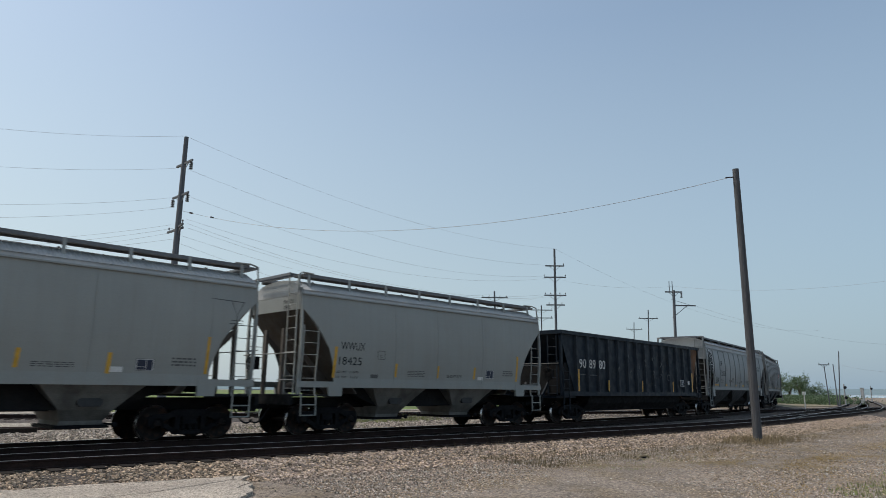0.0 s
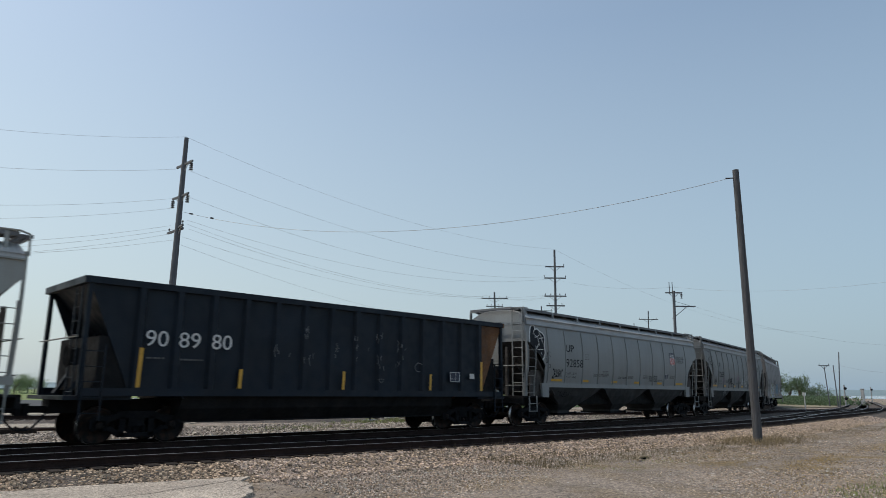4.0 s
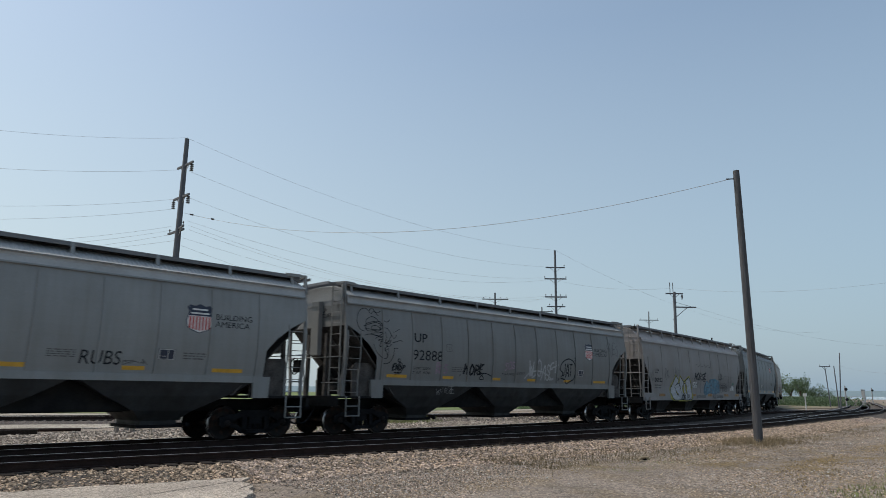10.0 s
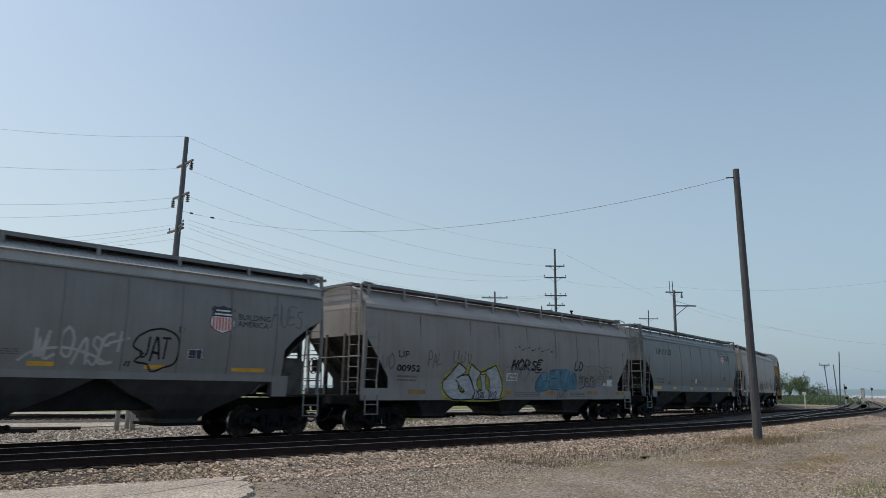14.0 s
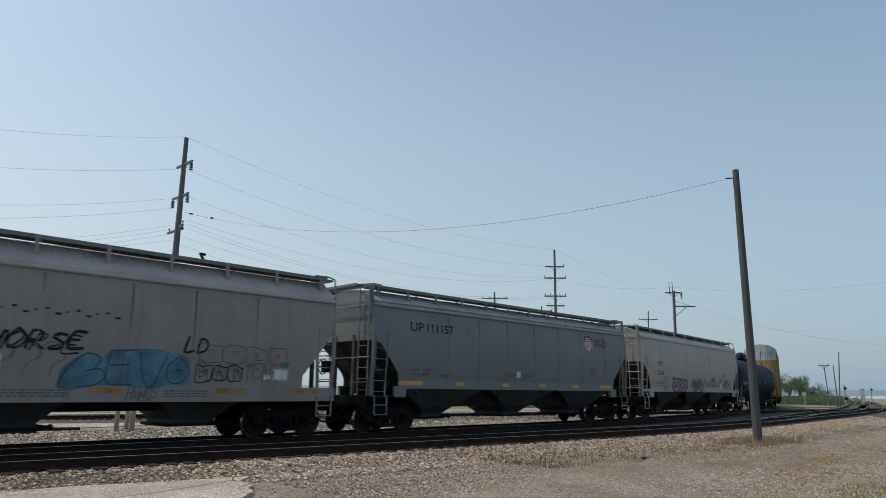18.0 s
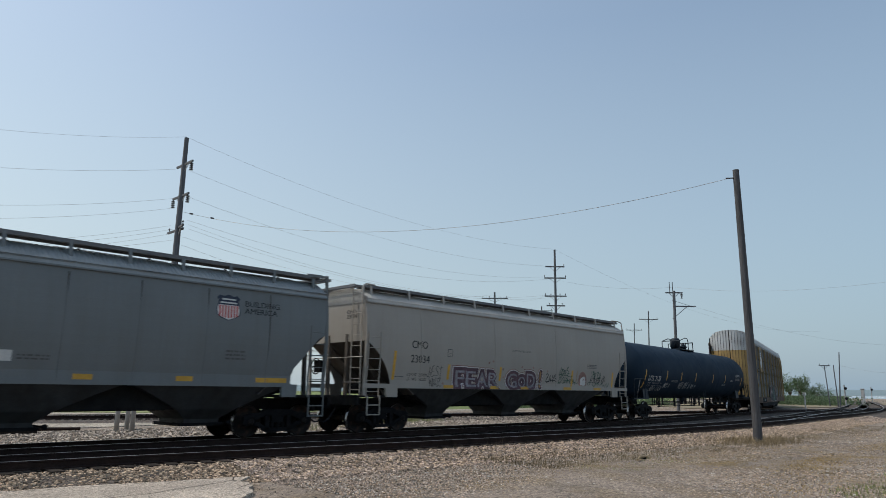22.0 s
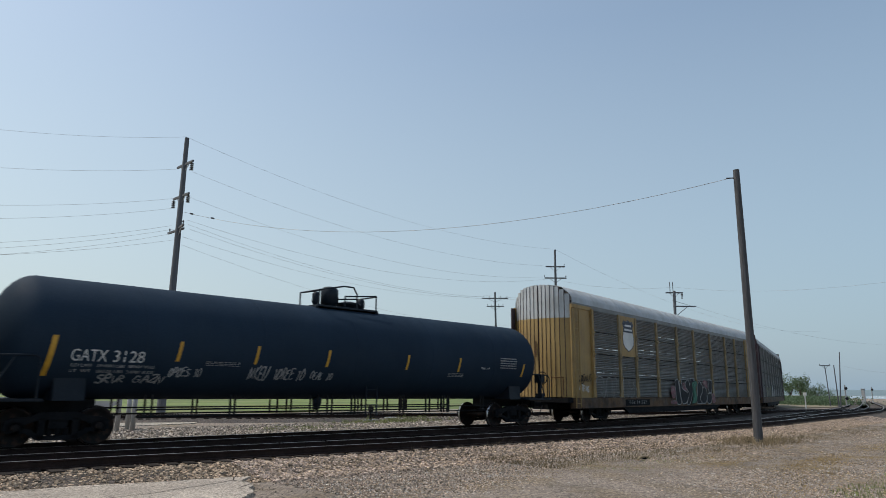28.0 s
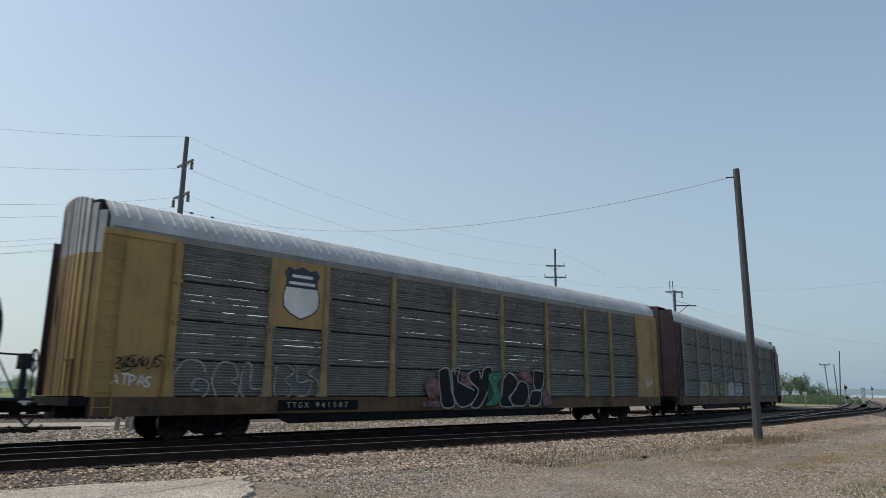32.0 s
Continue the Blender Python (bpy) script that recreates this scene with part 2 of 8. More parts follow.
M_ORANGE = mat("graffiti_ochre", (0.28, 0.15, 0.05), 0.65, vary=0.25, scale=3)
M_GREENB = mat("graffiti_dark_green", (0.02, 0.07, 0.045), 0.65, vary=0.2, scale=3)
M_LIME = mat("graffiti_dull_yellow", (0.27, 0.25, 0.035), 0.65, vary=0.4, scale=3.5)
M_SILVER = mat("graffiti_silver", (0.33, 0.345, 0.37), 0.5, metal=0.15, vary=0.22, scale=2.5, stretch=(1, 1, 3))
M_OLIVE = mat("graffiti_faded_olive", (0.17, 0.16, 0.09), 0.7, vary=0.4, scale=2)
M_TEAL = mat("graffiti_teal", (0.055, 0.15, 0.215), 0.6, vary=0.35, scale=2.2)
M_GREENP = mat("graffiti_green", (0.03, 0.16, 0.10), 0.6, vary=0.2, scale=3)
M_SIGNGREY = mat("painted_cabinet", (0.34, 0.345, 0.345), 0.55, metal=0.1, vary=0.1, scale=2)
M_LOOP = mat("thin_grey_spray", (0.30, 0.30, 0.29), 0.7, vary=0.3, scale=4)
M_ASPH = mat("worn_asphalt", (0.036, 0.038, 0.043), 0.9, vary=0.15, scale=0.4, grain=30)
M_SAND = gravel("pale_sandy_dirt", (0.32, 0.28, 0.225), (0.22, 0.18, 0.13), 12.0, 0.5, 0.02)
# lighter copy of each body paint: light on the roof put into colour
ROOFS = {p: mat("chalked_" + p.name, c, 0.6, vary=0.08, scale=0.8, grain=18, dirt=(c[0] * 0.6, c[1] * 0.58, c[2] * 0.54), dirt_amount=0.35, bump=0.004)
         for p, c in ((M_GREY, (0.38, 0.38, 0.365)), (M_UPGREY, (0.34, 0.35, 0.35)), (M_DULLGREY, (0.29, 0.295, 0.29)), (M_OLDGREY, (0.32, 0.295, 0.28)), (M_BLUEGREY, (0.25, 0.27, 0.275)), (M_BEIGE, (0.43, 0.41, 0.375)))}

# ---- mesh building ----
class Mesh:
    """Collects plain shapes into one mesh."""

    def __init__(self):
        self.v, self.f, self.smooth = [], [], []

    def add(self, verts, faces, smooth=False):
        n = len(self.v)
        self.v.extend(tuple(p) for p in verts)
        self.f.extend(tuple(i + n for i in q) for q in faces)
        self.smooth.extend([smooth] * len(faces))
        return self

    def box(self, x0, x1, y0, y1, z0, z1):
        x0, x1, y0, y1, z0, z1 = min(x0, x1), max(x0, x1), min(y0, y1), max(y0, y1), min(z0, z1), max(z0, z1)
        return self.add([(x, y, z) for z in (z0, z1) for y in (y0, y1) for x in (x0, x1)],
                        [(0, 2, 3, 1), (4, 5, 7, 6), (0, 1, 5, 4), (2, 6, 7, 3), (0, 4, 6, 2), (1, 3, 7, 5)])

    def bar(self, p, q, w, h=None, up=(0, 0, 1)):
        """A square bar from p to q."""
        p, q = Vector(p), Vector(q)
        d = (q - p).normalized()
        u = Vector(up)
        if abs(d.dot(u)) > 0.95:
            u = Vector((1, 0, 0))
        s = d.cross(u).normalized()
        u = s.cross(d)
        h = w if h is None else h
        c = [(-1, -1), (1, -1), (1, 1), (-1, 1)]
        vs = [a + s * (w / 2 * i) + u * (h / 2 * j) for a in (p, q) for i, j in c]
        return self.add(vs, [(3, 2, 1, 0), (4, 5, 6, 7), (0, 1, 5, 4), (1, 2, 6, 5), (2, 3, 7, 6), (3, 0, 4, 7)])

    def rod(self, p, q, r, n=8, r2=None, caps=True):
        p, q = Vector(p), Vector(q)
        d = (q - p).normalized()
        s = d.orthogonal().normalized()
        u = d.cross(s)
        r2 = r if r2 is None else r2
        ring = [(math.cos(2 * math.pi * i / n), math.sin(2 * math.pi * i / n)) for i in range(n)]
        vs = [p + (s * a + u * b) * r for a, b in ring] + [q + (s * a + u * b) * r2 for a, b in ring]
        self.add(vs, [(i, (i + 1) % n, n + (i + 1) % n, n + i) for i in range(n)], True)
        if caps:
            self.add(vs[:n], [tuple(reversed(range(n)))])
            self.add(vs[n:], [tuple(range(n))])
        return self

    def pipe(self, pts, r, n=6):
        for a, b in zip(pts, pts[1:]):
            self.rod(a, b, r, n)
        return self

    def ring(self, c, axis, big, small, n=20, m=6):
        c, a = Vector(c), Vector(axis).normalized()
        s = a.orthogonal().normalized()
        u = a.cross(s)
        vs = []
        for i in range(n):
            t = 2 * math.pi * i / n
            o = s * math.cos(t) + u * math.sin(t)
            vs += [c + o * (big + small * math.cos(2 * math.pi * j / m)) + a * (small * math.sin(2 * math.pi * j / m)) for j in range(m)]
        return self.add(vs, [(i * m + j, ((i + 1) % n) * m + j, ((i + 1) % n) * m + (j + 1) % m, i * m + (j + 1) % m) for i in range(n) for j in range(m)], True)

    def lathe(self, profile, c=(0, 0, 0), axis="y", n=24, smooth=True):
        """profile: (along, radius) pairs turned about an axis through c."""
        vs = []
        for a, r in profile:
            for i in range(n):
                t = 2 * math.pi * i / n
                p, q = r * math.cos(t), r * math.sin(t)
                d = {"x": (a, p, q), "y": (p, a, q), "z": (p, q, a)}[axis]
                vs.append((c[0] + d[0], c[1] + d[1], c[2] + d[2]))
        fs = [(k * n + i, k * n + (i + 1) % n, (k + 1) * n + (i + 1) % n, (k + 1) * n + i) for k in range(len(profile) - 1) for i in range(n)]
        fs += [tuple(range(n)), tuple((len(profile) - 1) * n + i for i in range(n))]
        return self.add(vs, fs, smooth)

    def prism(self, poly, a0, a1, axis="y"):
        """A flat outline drawn out along an axis: y takes (x, z) points, x takes (y, z), z takes (x, y)."""
        n = len(poly)
        put = {"y": lambda p, a: (p[0], a, p[1]), "x": lambda p, a: (a, p[0], p[1]), "z": lambda p, a: (p[0], p[1], a)}[axis]
        vs = [put(p, a0) for p in poly] + [put(p, a1) for p in poly]
        return self.add(vs, [tuple(range(n)), tuple(reversed(range(n, 2 * n)))] + [(i, n + i, n + (i + 1) % n, (i + 1) % n) for i in range(n)])

    def loft(self, rows, smooth=False, closed=False):
        n = len(rows[0])
        m = n if closed else n - 1
        return self.add([p for r in rows for p in r], [(k * n + i, k * n + (i + 1) % n, (k + 1) * n + (i + 1) % n, (k + 1) * n + i)
                                                      for k in range(len(rows) - 1) for i in range(m)], smooth)

    def data(self, name, material, clean=True):
        me = bpy.data.meshes.new(name)
        me.from_pydata(self.v, [], self.f)
        me.polygons.foreach_set("use_smooth", self.smooth)
        if clean:
            bm = bmesh.new()
            bm.from_mesh(me)
            bmesh.ops.recalc_face_normals(bm, faces=bm.faces)
            bm.to_mesh(me)
            bm.free()
        me.materials.append(material)
        me.update()
        return me


def part(name, shape, material, parent, label="", at=None, bevel=0.0, clean=True):
    """Links a Mesh (or ready mesh data) as one object under a thing or a part."""
    me = shape.data(name, material, clean) if isinstance(shape, Mesh) else shape
    ob = new(name, me)
    ob.parent = parent
    if at is not None:
        ob.matrix_basis = at if isinstance(at, Matrix) else Matrix.Translation(at)
    if label:
        ob["label"] = label
    if bevel:
        b = ob.modifiers.new("bevel", "BEVEL")
        b.width, b.segments, b.limit_method = bevel, 2, "ANGLE"
    return ob


def thing(name, label, category, group="", at=(0, 0, 0), kind=""):
    ob = new(name)
    ob.empty_display_size = 0.3
    ob.matrix_basis = at if isinstance(at, Matrix) else Matrix.Translation(at)
    return tagged(ob, label, category, group, kind)


def single(name, shape, material, label, category="", group="", kind="", at=(0, 0, 0), clean=True):
    ob = new(name, shape.data(name, material, clean))
    ob.matrix_basis = at if isinstance(at, Matrix) else Matrix.Translation(at)
    return tagged(ob, label, category, group, kind)


# ---- the train's track as a plan curve: curvature (1/km) at places along it ----
KNOTS = ((-60, 0), (-40, -6), (-20, -9), (15, 0), (35, 7.0), (55, 5.5), (90, 5.0), (140, 0), (300, 0))
STEP = 0.5
_s = np.arange(-60, 320, STEP)
_k = np.interp(_s, [k[0] for k in KNOTS], [k[1] for k in KNOTS]) / 1000
_th = np.concatenate([[0], np.cumsum((_k[1:] + _k[:-1]) / 2 * STEP)])
_i0 = int(60 / STEP)
_th -= _th[_i0]
_px = np.concatenate([[0], np.cumsum((np.cos(_th[1:]) + np.cos(_th[:-1])) / 2 * STEP)])
_py = np.concatenate([[0], np.cumsum((np.sin(_th[1:]) + np.sin(_th[:-1])) / 2 * STEP)])
_px -= _px[_i0]
_py -= _py[_i0]


def track(s, w=0.0):
    """Plan place at s metres along the train's track, w to its far side, and the heading there."""
    x, y, t = (float(np.interp(s, _s, a)) for a in (_px, _py, _th))
    return x - math.sin(t) * w, y + math.cos(t) * w, t


def gone(t):
    """How far the train has moved by t seconds."""
    u = t / 32
    return 32 * (4.8466 * u - 0.4521 * u * u - 0.1140 * u ** 3 + 0.3575 * u ** 4)

# ---- ground: one gravel sheet to the horizon, the field, track beds ----
GZ = -0.36


def smooth_line(pts, step=1.0):
    """A rounded polyline through plan points, sampled evenly."""
    out = []
    for i in range(len(pts) - 1):
        p0, p1, p2, p3 = (Vector(pts[min(max(j, 0), len(pts) - 1)]) for j in (i - 1, i, i + 1, i + 2))
        n = max(2, int((p2 - p1).length / step))
        for k in range(n):
            u = k / n
            out.append(0.5 * ((2 * p1) + (p2 - p0) * u + (2 * p0 - 5 * p1 + 4 * p2 - p3) * u * u + (3 * p1 - p0 - 3 * p2 + p3) * u ** 3))
    out.append(Vector(pts[-1]))
    return out


def offset(line, w):
    out = []
    for i, p in enumerate(line):
        d = (line[min(i + 1, len(line) - 1)] - line[max(i - 1, 0)]).normalized()
        out.append(Vector((p.x - d.y * w, p.y + d.x * w)))
    return out


TRAIN_LINE = [Vector(track(s)[:2]) for s in np.arange(-58, 260, 1.0)]
NEAR_LINE = smooth_line([(-60, 3.0), (-30, -0.6), (-10, -2.2), (4, -3.15), (9, -3.75), (15, -4.45), (21, -5.1), (29, -5.75), (37, -5.8), (44, -5.45), (50, -5.1),
                         (57, -4.75), (65.2, -4.25), (73.8, -3.35), (87.3, -1.05), (103, 2.15), (133, 8.9), (200, 24)])
BACK_LINE = smooth_line([(-80, 62), (-40, 43.5), (0, 25.6), (17, 18.2), (24.6, 14.6), (31.8, 11.7), (40.5, 8.7), (54, 4.6), (72, 0.2), (100, -5), (150, -13)])
SIDE_LINE = smooth_line([(40, -5.65), (50, -4.1), (62, -2.3), (68, -1.7), (78, -0.2), (94.6, 2.9), (119, 7.9), (150, 14.5), (210, 28)])

gs = Mesh()
xs = [-2500, -600, -150, -60, -30, -10, 0, 10, 20, 30, 45, 60, 90, 150, 300, 700, 2500]
ys = [-2500, -600, -150, -60, -30, -22, -16, -12, -8, -4, 0, 6, 12, 20, 30, 60, 120, 300, 700, 2600]
gs.loft([[(x, y, GZ + (0.05 * noise.noise((x * 0.2, y * 0.2, 0)) if abs(x) < 100 and y < 40 else 0)) for x in xs] for y in ys], True)
ground = single("ground", gs, M_GROUND, "pale gravel and dirt ground with dry patches", kind="structure", clean=False)


def strip(line, w0, w1, z, step=1):
    m = Mesh()
    a, b = offset(line, w0), offset(line, w1)
    m.loft([[(p.x, p.y, z) for p in a], [(p.x, p.y, z) for p in b]])
    return m


def bed(name, line, label, half=1.75):
    m = Mesh()
    rows = [(-half - 1.1, GZ - 0.03), (-half, -0.215), (half, -0.215), (half + 1.1, GZ - 0.03)]
    m.loft([[(p.x, p.y, z) for p in offset(line, w)] for w, z in rows])
    return single(name, m, M_BALLAST, label, kind="structure", clean=False)


bed("track_bed_train", TRAIN_LINE, "crushed-stone bed under the train's track")
bed("track_bed_near", NEAR_LINE, "crushed-stone bed under the empty near track")
bed("track_bed_siding", SIDE_LINE, "crushed-stone bed under the siding")
bed("track_bed_back", BACK_LINE, "crushed-stone bed under the back track")

# the mown field beyond a pale service road
single("field", Mesh().prism([(-400, 110), (-60, 66), (0, 46), (14, 37), (22, 30), (30, 27), (45, 26.5), (70, 27), (110, 40), (200, 70), (700, 240), (700, 900), (-700, 900)], GZ + 0.02, GZ + 0.06, "z"), M_GRASS,
       "mown green and yellowing grass field behind the tracks", kind="structure")
single("sandy_lot", Mesh().prism([(-30, 22), (-6, 16.5), (8.7, 13.2), (13, 13.6), (17, 14.5), (20.5, 20), (24, 30), (45, 23), (70, 20), (70, 24), (45, 27), (22, 36), (14, 41), (-10, 50), (-60, 66)], GZ + 0.0, GZ + 0.04, "z"), M_SAND,
       "pale bare sandy lot beyond the tracks", kind="structure")
single("asphalt_lot", Mesh().prism([(-40, 66), (14.7, 40.5), (21, 36.8), (37, 74), (28, 92), (-30, 120)], GZ + 0.05, GZ + 0.075, "z"), M_ASPH,
       "dark grey asphalt lot beside the field", kind="structure")

# broken concrete apron at the camera's side
sl = Mesh()
corners = [(-20, -4.3), (-6, -4.75), (3, -5.5), (5.2, -6.0), (7.4, -6.5), (7.0, -7.0), (6.9, -7.5), (6.4, -8.4), (5.4, -9.6), (2.0, -11.8), (-20, -13)]
edge = []
for p, q in zip(corners, corners[1:]):      # broken, crumbling outline
    n = max(1, int(math.dist(p, q) / 0.22))
    edge += [(p[0] + (q[0] - p[0]) * i / n + 0.11 * noise.noise((p[0] + i * 0.7, p[1], 1)), p[1] + (q[1] - p[1]) * i / n + 0.13 * noise.noise((p[0] + i * 0.9, p[1], 7))) for i in range(n)]
sl.prism(edge, GZ - 0.02, GZ + 0.055, "z")
single("concrete_apron", sl, M_SLAB, "worn pale concrete apron with cracks and a broken edge", kind="structure")


def rails(name, line, label, parent_label):
    """Two rails swept along a track, each with a bright worn head."""
    prof = [(-0.07, -0.172), (-0.07, -0.155), (-0.012, -0.14), (-0.012, -0.045), (-0.036, -0.035), (-0.036, -0.004), (0.036, -0.004), (0.036, -0.035),
            (0.012, -0.045), (0.012, -0.14), (0.07, -0.155), (0.07, -0.172)]
    top = thing(name, label, "railway track", kind="structure")
    for side in (-0.755, 0.755):
        m = Mesh()
        m.loft([[(p.x, p.y, z) for p in offset(line, side + w)] for w, z in prof])
        r = part("rail", m, M_RAIL, top, clean=False)
        h = Mesh()
        h.loft([[(p.x, p.y, z) for p in offset(line, side + w)] for w, z in ((-0.034, -0.006), (-0.026, 0.0), (0.026, 0.0), (0.034, -0.006))])
        part("rail_head", h, M_RAILTOP, r, "bright worn running surface", clean=False)
    return top


TRACKS = [rails("track_train", TRAIN_LINE, "steel track that carries the train, curving away", ""),
          rails("track_near", NEAR_LINE, "empty rusty steel track with shiny rail heads", ""),
          rails("track_back", BACK_LINE, "rusty back track beside the field", ""),
          rails("track_siding", SIDE_LINE, "siding that leaves the near track at the junction", "")]

# ---- utility poles and wires ----
def pole_thing(x, y, h, r0, r1, lean=(0, 0), label="weathered wooden utility pole", material=None, base=GZ):
    t = thing("utility_pole", label, "pole", "utility poles", at=(x, y, base - 0.3))
    m = Mesh()
    n = 7
    m.loft([[(lean[0] * k / n + (r0 + (r1 - r0) * k / n) * math.cos(a), lean[1] * k / n + (r0 + (r1 - r0) * k / n) * math.sin(a), (h + 0.3) * k / n)
             for a in [2 * math.pi * i / 12 for i in range(12)]] for k in range(n + 1)], True, True)
    tip = [(lean[0] + r1 * math.cos(2 * math.pi * i / 12), lean[1] + r1 * math.sin(2 * math.pi * i / 12), h + 0.3) for i in range(12)]
    m.add(tip, [tuple(range(12))])
    part("shaft", m, material or M_WOOD, t)
    t["tall"] = h + 0.3
    t["lean"] = lean
    return t


def arm(pole, z, half, turn, side=0.0, brace=True, pins=(), hang=(), r=0.06):
    """A crossarm at height z above the ground, with braces, pin insulators and hanging strings."""
    zz = z + 0.3
    k = zz / pole["tall"]
    cx, cy = pole["lean"][0] * k, pole["lean"][1] * k
    d = Vector((math.cos(radians(turn)), math.sin(radians(turn)), 0))
    c = Vector((cx, cy, zz)) + d * side
    m = Mesh().bar(c - d * half, c + d * half, 0.1, 0.13)
    a = part("crossarm", m, M_POLEG, pole)
    if brace:
        b = Mesh()
        for sgn in (-1, 1):
            b.bar(Vector((cx, cy, zz - 0.55)), c + d * half * 0.6 * sgn, 0.04)
        part("brace", b, M_WIRE, a)
    for p in pins:
        q = c + d * p
        part("insulator", Mesh().lathe([(0.0, 0.015), (0.1, 0.02), (0.11, 0.055), (0.17, 0.06), (0.2, 0.035), (0.24, 0.03)], q + Vector((0, 0, 0.06)), "z", 10), M_INSUL, a)
    for p in hang:
        q = c + d * p
        prof = [(0, 0.02)]
        for i in range(4):
            prof += [(-0.08 - i * 0.13, 0.03), (-0.1 - i * 0.13, 0.12), (-0.15 - i * 0.13, 0.12), (-0.17 - i * 0.13, 0.03)]
        part("insulator_string", Mesh().lathe(prof, q - Vector((0, 0, 0.05)), "z", 10), M_INSUL, a)
    return pole


def wire(p, q, sag, r=0.011, label="thin overhead wire between poles"):
    p, q = Vector(p), Vector(q)
    n = 24
    pts = [p.lerp(q, i / n) - Vector((0, 0, 4 * sag * (i / n) * (1 - i / n))) for i in range(n + 1)]
    m = Mesh()
    rows = []
    for a in range(5):
        t = 2 * math.pi * a / 5
        d = (q - p).normalized()
        s = d.cross(Vector((0, 0, 1))).normalized()
        rows.append([x + s * r * math.cos(t) + Vector((0, 0, r * math.sin(t))) for x in pts])
    m.loft(rows + [rows[0]], True)
    return single("overhead_wire", m, M_WIRE, label, "wire", "overhead wires", clean=False)


# single leaning pole beside the near track
POLE_R = pole_thing(26.45, -9.60, 10.38, 0.165, 0.12, (0.00, -0.01), "tall weathered bare wooden pole standing in dry grass")
# three-arm pole behind the train
POLE_L = pole_thing(18.94, 22.81, 18.02, 0.27, 0.14, (0.06, -0.03), "tall grey wooden power pole with three short crossarms", M_POLEG)
arm(POLE_L, 16.16, 1.1, 90, -0.1, True, (), (-0.95,))
arm(POLE_L, 14.01, 1.1, 90, 0.05, True, (), (-1.0, 1.05))
arm(POLE_L, 11.74, 1.1, 90, 0.35, False, (-1.0, -0.4, 0.9))
arm(POLE_L, 11.86, 0.9, 78, -0.35, True, (-0.8, 0.5))

# the next poles along the line
CROSS = -46.5


def plain_pole(x, y, h, lean, r0=0.17, r1=0.11, label="distant wooden utility pole"):
    return pole_thing(x, y, h, r0, r1, lean, label, M_POLEG)


POLE_M = plain_pole(61.70, 22.79, 17.20, (0.04, -0.05), 0.17, 0.11, "grey wooden power pole with four crossarms")
for z, half, pins in ((15.29, 1.05, (0.98,)), (14.02, 1.2, (-1.18, 1.15)), (12.02, 1.2, (-1.1, -0.5, 0.5, 1.1)), (10.96, 1.0, (-0.7, 0.7))):
    arm(POLE_M, z, half, CROSS, 0.0, True, pins)
POLE_P = plain_pole(73.94, 40.86, 15.51, (-0.18, 0.22), 0.17, 0.12, "dark wooden power pole with two crossarms")
for z, half in ((14.62, 1.85), (13.50, 1.2)):
    arm(POLE_P, z, half, CROSS, 0.0, True, (-half * 0.9, -half * 0.4, half * 0.4, half * 0.9))
POLE_N = plain_pole(68.17, 12.50, 12.32, (0.11, -0.24), 0.17, 0.14, "wooden pole with twin top pins and a braced side arm")
arm(POLE_N, 12.14, 0.9, CROSS, 0.0, True, (), (0.8,))
arm(POLE_N, 10.70, 1.2, CROSS, 1.05, False, (), ())
tz = POLE_N["tall"]
part("pin", Mesh().rod((0.1, -0.12, tz - 0.3), (0.1, -0.12, tz + 1.0), 0.04, 8), M_POLEG, POLE_N)
part("pin", Mesh().rod((-0.1, 0.12, tz - 0.3), (-0.1, 0.12, tz + 1.0), 0.04, 8), M_POLEG, POLE_N)
d_ = Vector((math.cos(radians(CROSS)), math.sin(radians(CROSS)), 0))
zz_ = 11.00
part("arm_brace", Mesh().bar((0, 0, zz_ - 1.3), d_ * 1.6 + Vector((0, 0, zz_)), 0.06), M_POLEG, POLE_N)
part("arm_tie", Mesh().bar((0, 0, zz_ + 0.65), d_ * 2.0 + Vector((0, 0, zz_ + 0.05)), 0.03), M_POLEG, POLE_N)
FAR_POLES = ((111.63, 37.46, 16.03, (0.23, -0.47), ((14.52, 1.7),)),
             (137.02, 53.69, 16.79, (0.28, -0.52), ((15.30, 1.8),)),
             (85.82, 41.71, 14.70, (0.06, -0.08), ((14.00, 1.7), (12.78, 1.7),)),
             (114.39, 10.17, 6.00, (-0.06, 0.24), ((6.00, 0.8),)),
             (104.94, 6.76, 5.70, (-0.03, 0.12), ()),
             (97.20, 4.74, 7.02, (0.12, -0.52), ()),
             (221.51, 43.15, 5.35, (0.10, -0.37), ()),
             (249.67, 53.78, 6.38, (0.13, -0.44), ()))
for x, y, h, lean, arms in FAR_POLES:
    q = plain_pole(x, y, h, lean, *((0.13, 0.09) if h > 10 else (0.085, 0.06)))
    for z, half in arms:
        arm(q, z, half, CROSS, 0.0, True, (-half * 0.9, half * 0.9))

# wires: to the three-arm pole, on to the next pole, and the long low service wire
WIRES_IN = (((-0.49, 21.22, 13.57), (19.03, 22.77, 17.75), 0.62),
         ((-0.16, 21.22, 11.43), (18.59, 22.97, 15.44), 0.50),
         ((0.16, 21.22, 9.36), (18.56, 22.98, 13.44), 0.50),
         ((0.28, 21.22, 8.59), (18.61, 22.96, 12.80), 0.50),
         ((0.49, 21.22, 7.20), (18.58, 22.97, 11.63), 0.50),
         ((0.55, 21.22, 6.85), (18.78, 22.88, 11.43), 0.50),
         ((0.57, 21.22, 6.68), (18.89, 22.83, 10.74), 0.44),
         ((0.61, 21.22, 6.44), (18.68, 22.93, 11.12), 0.50))
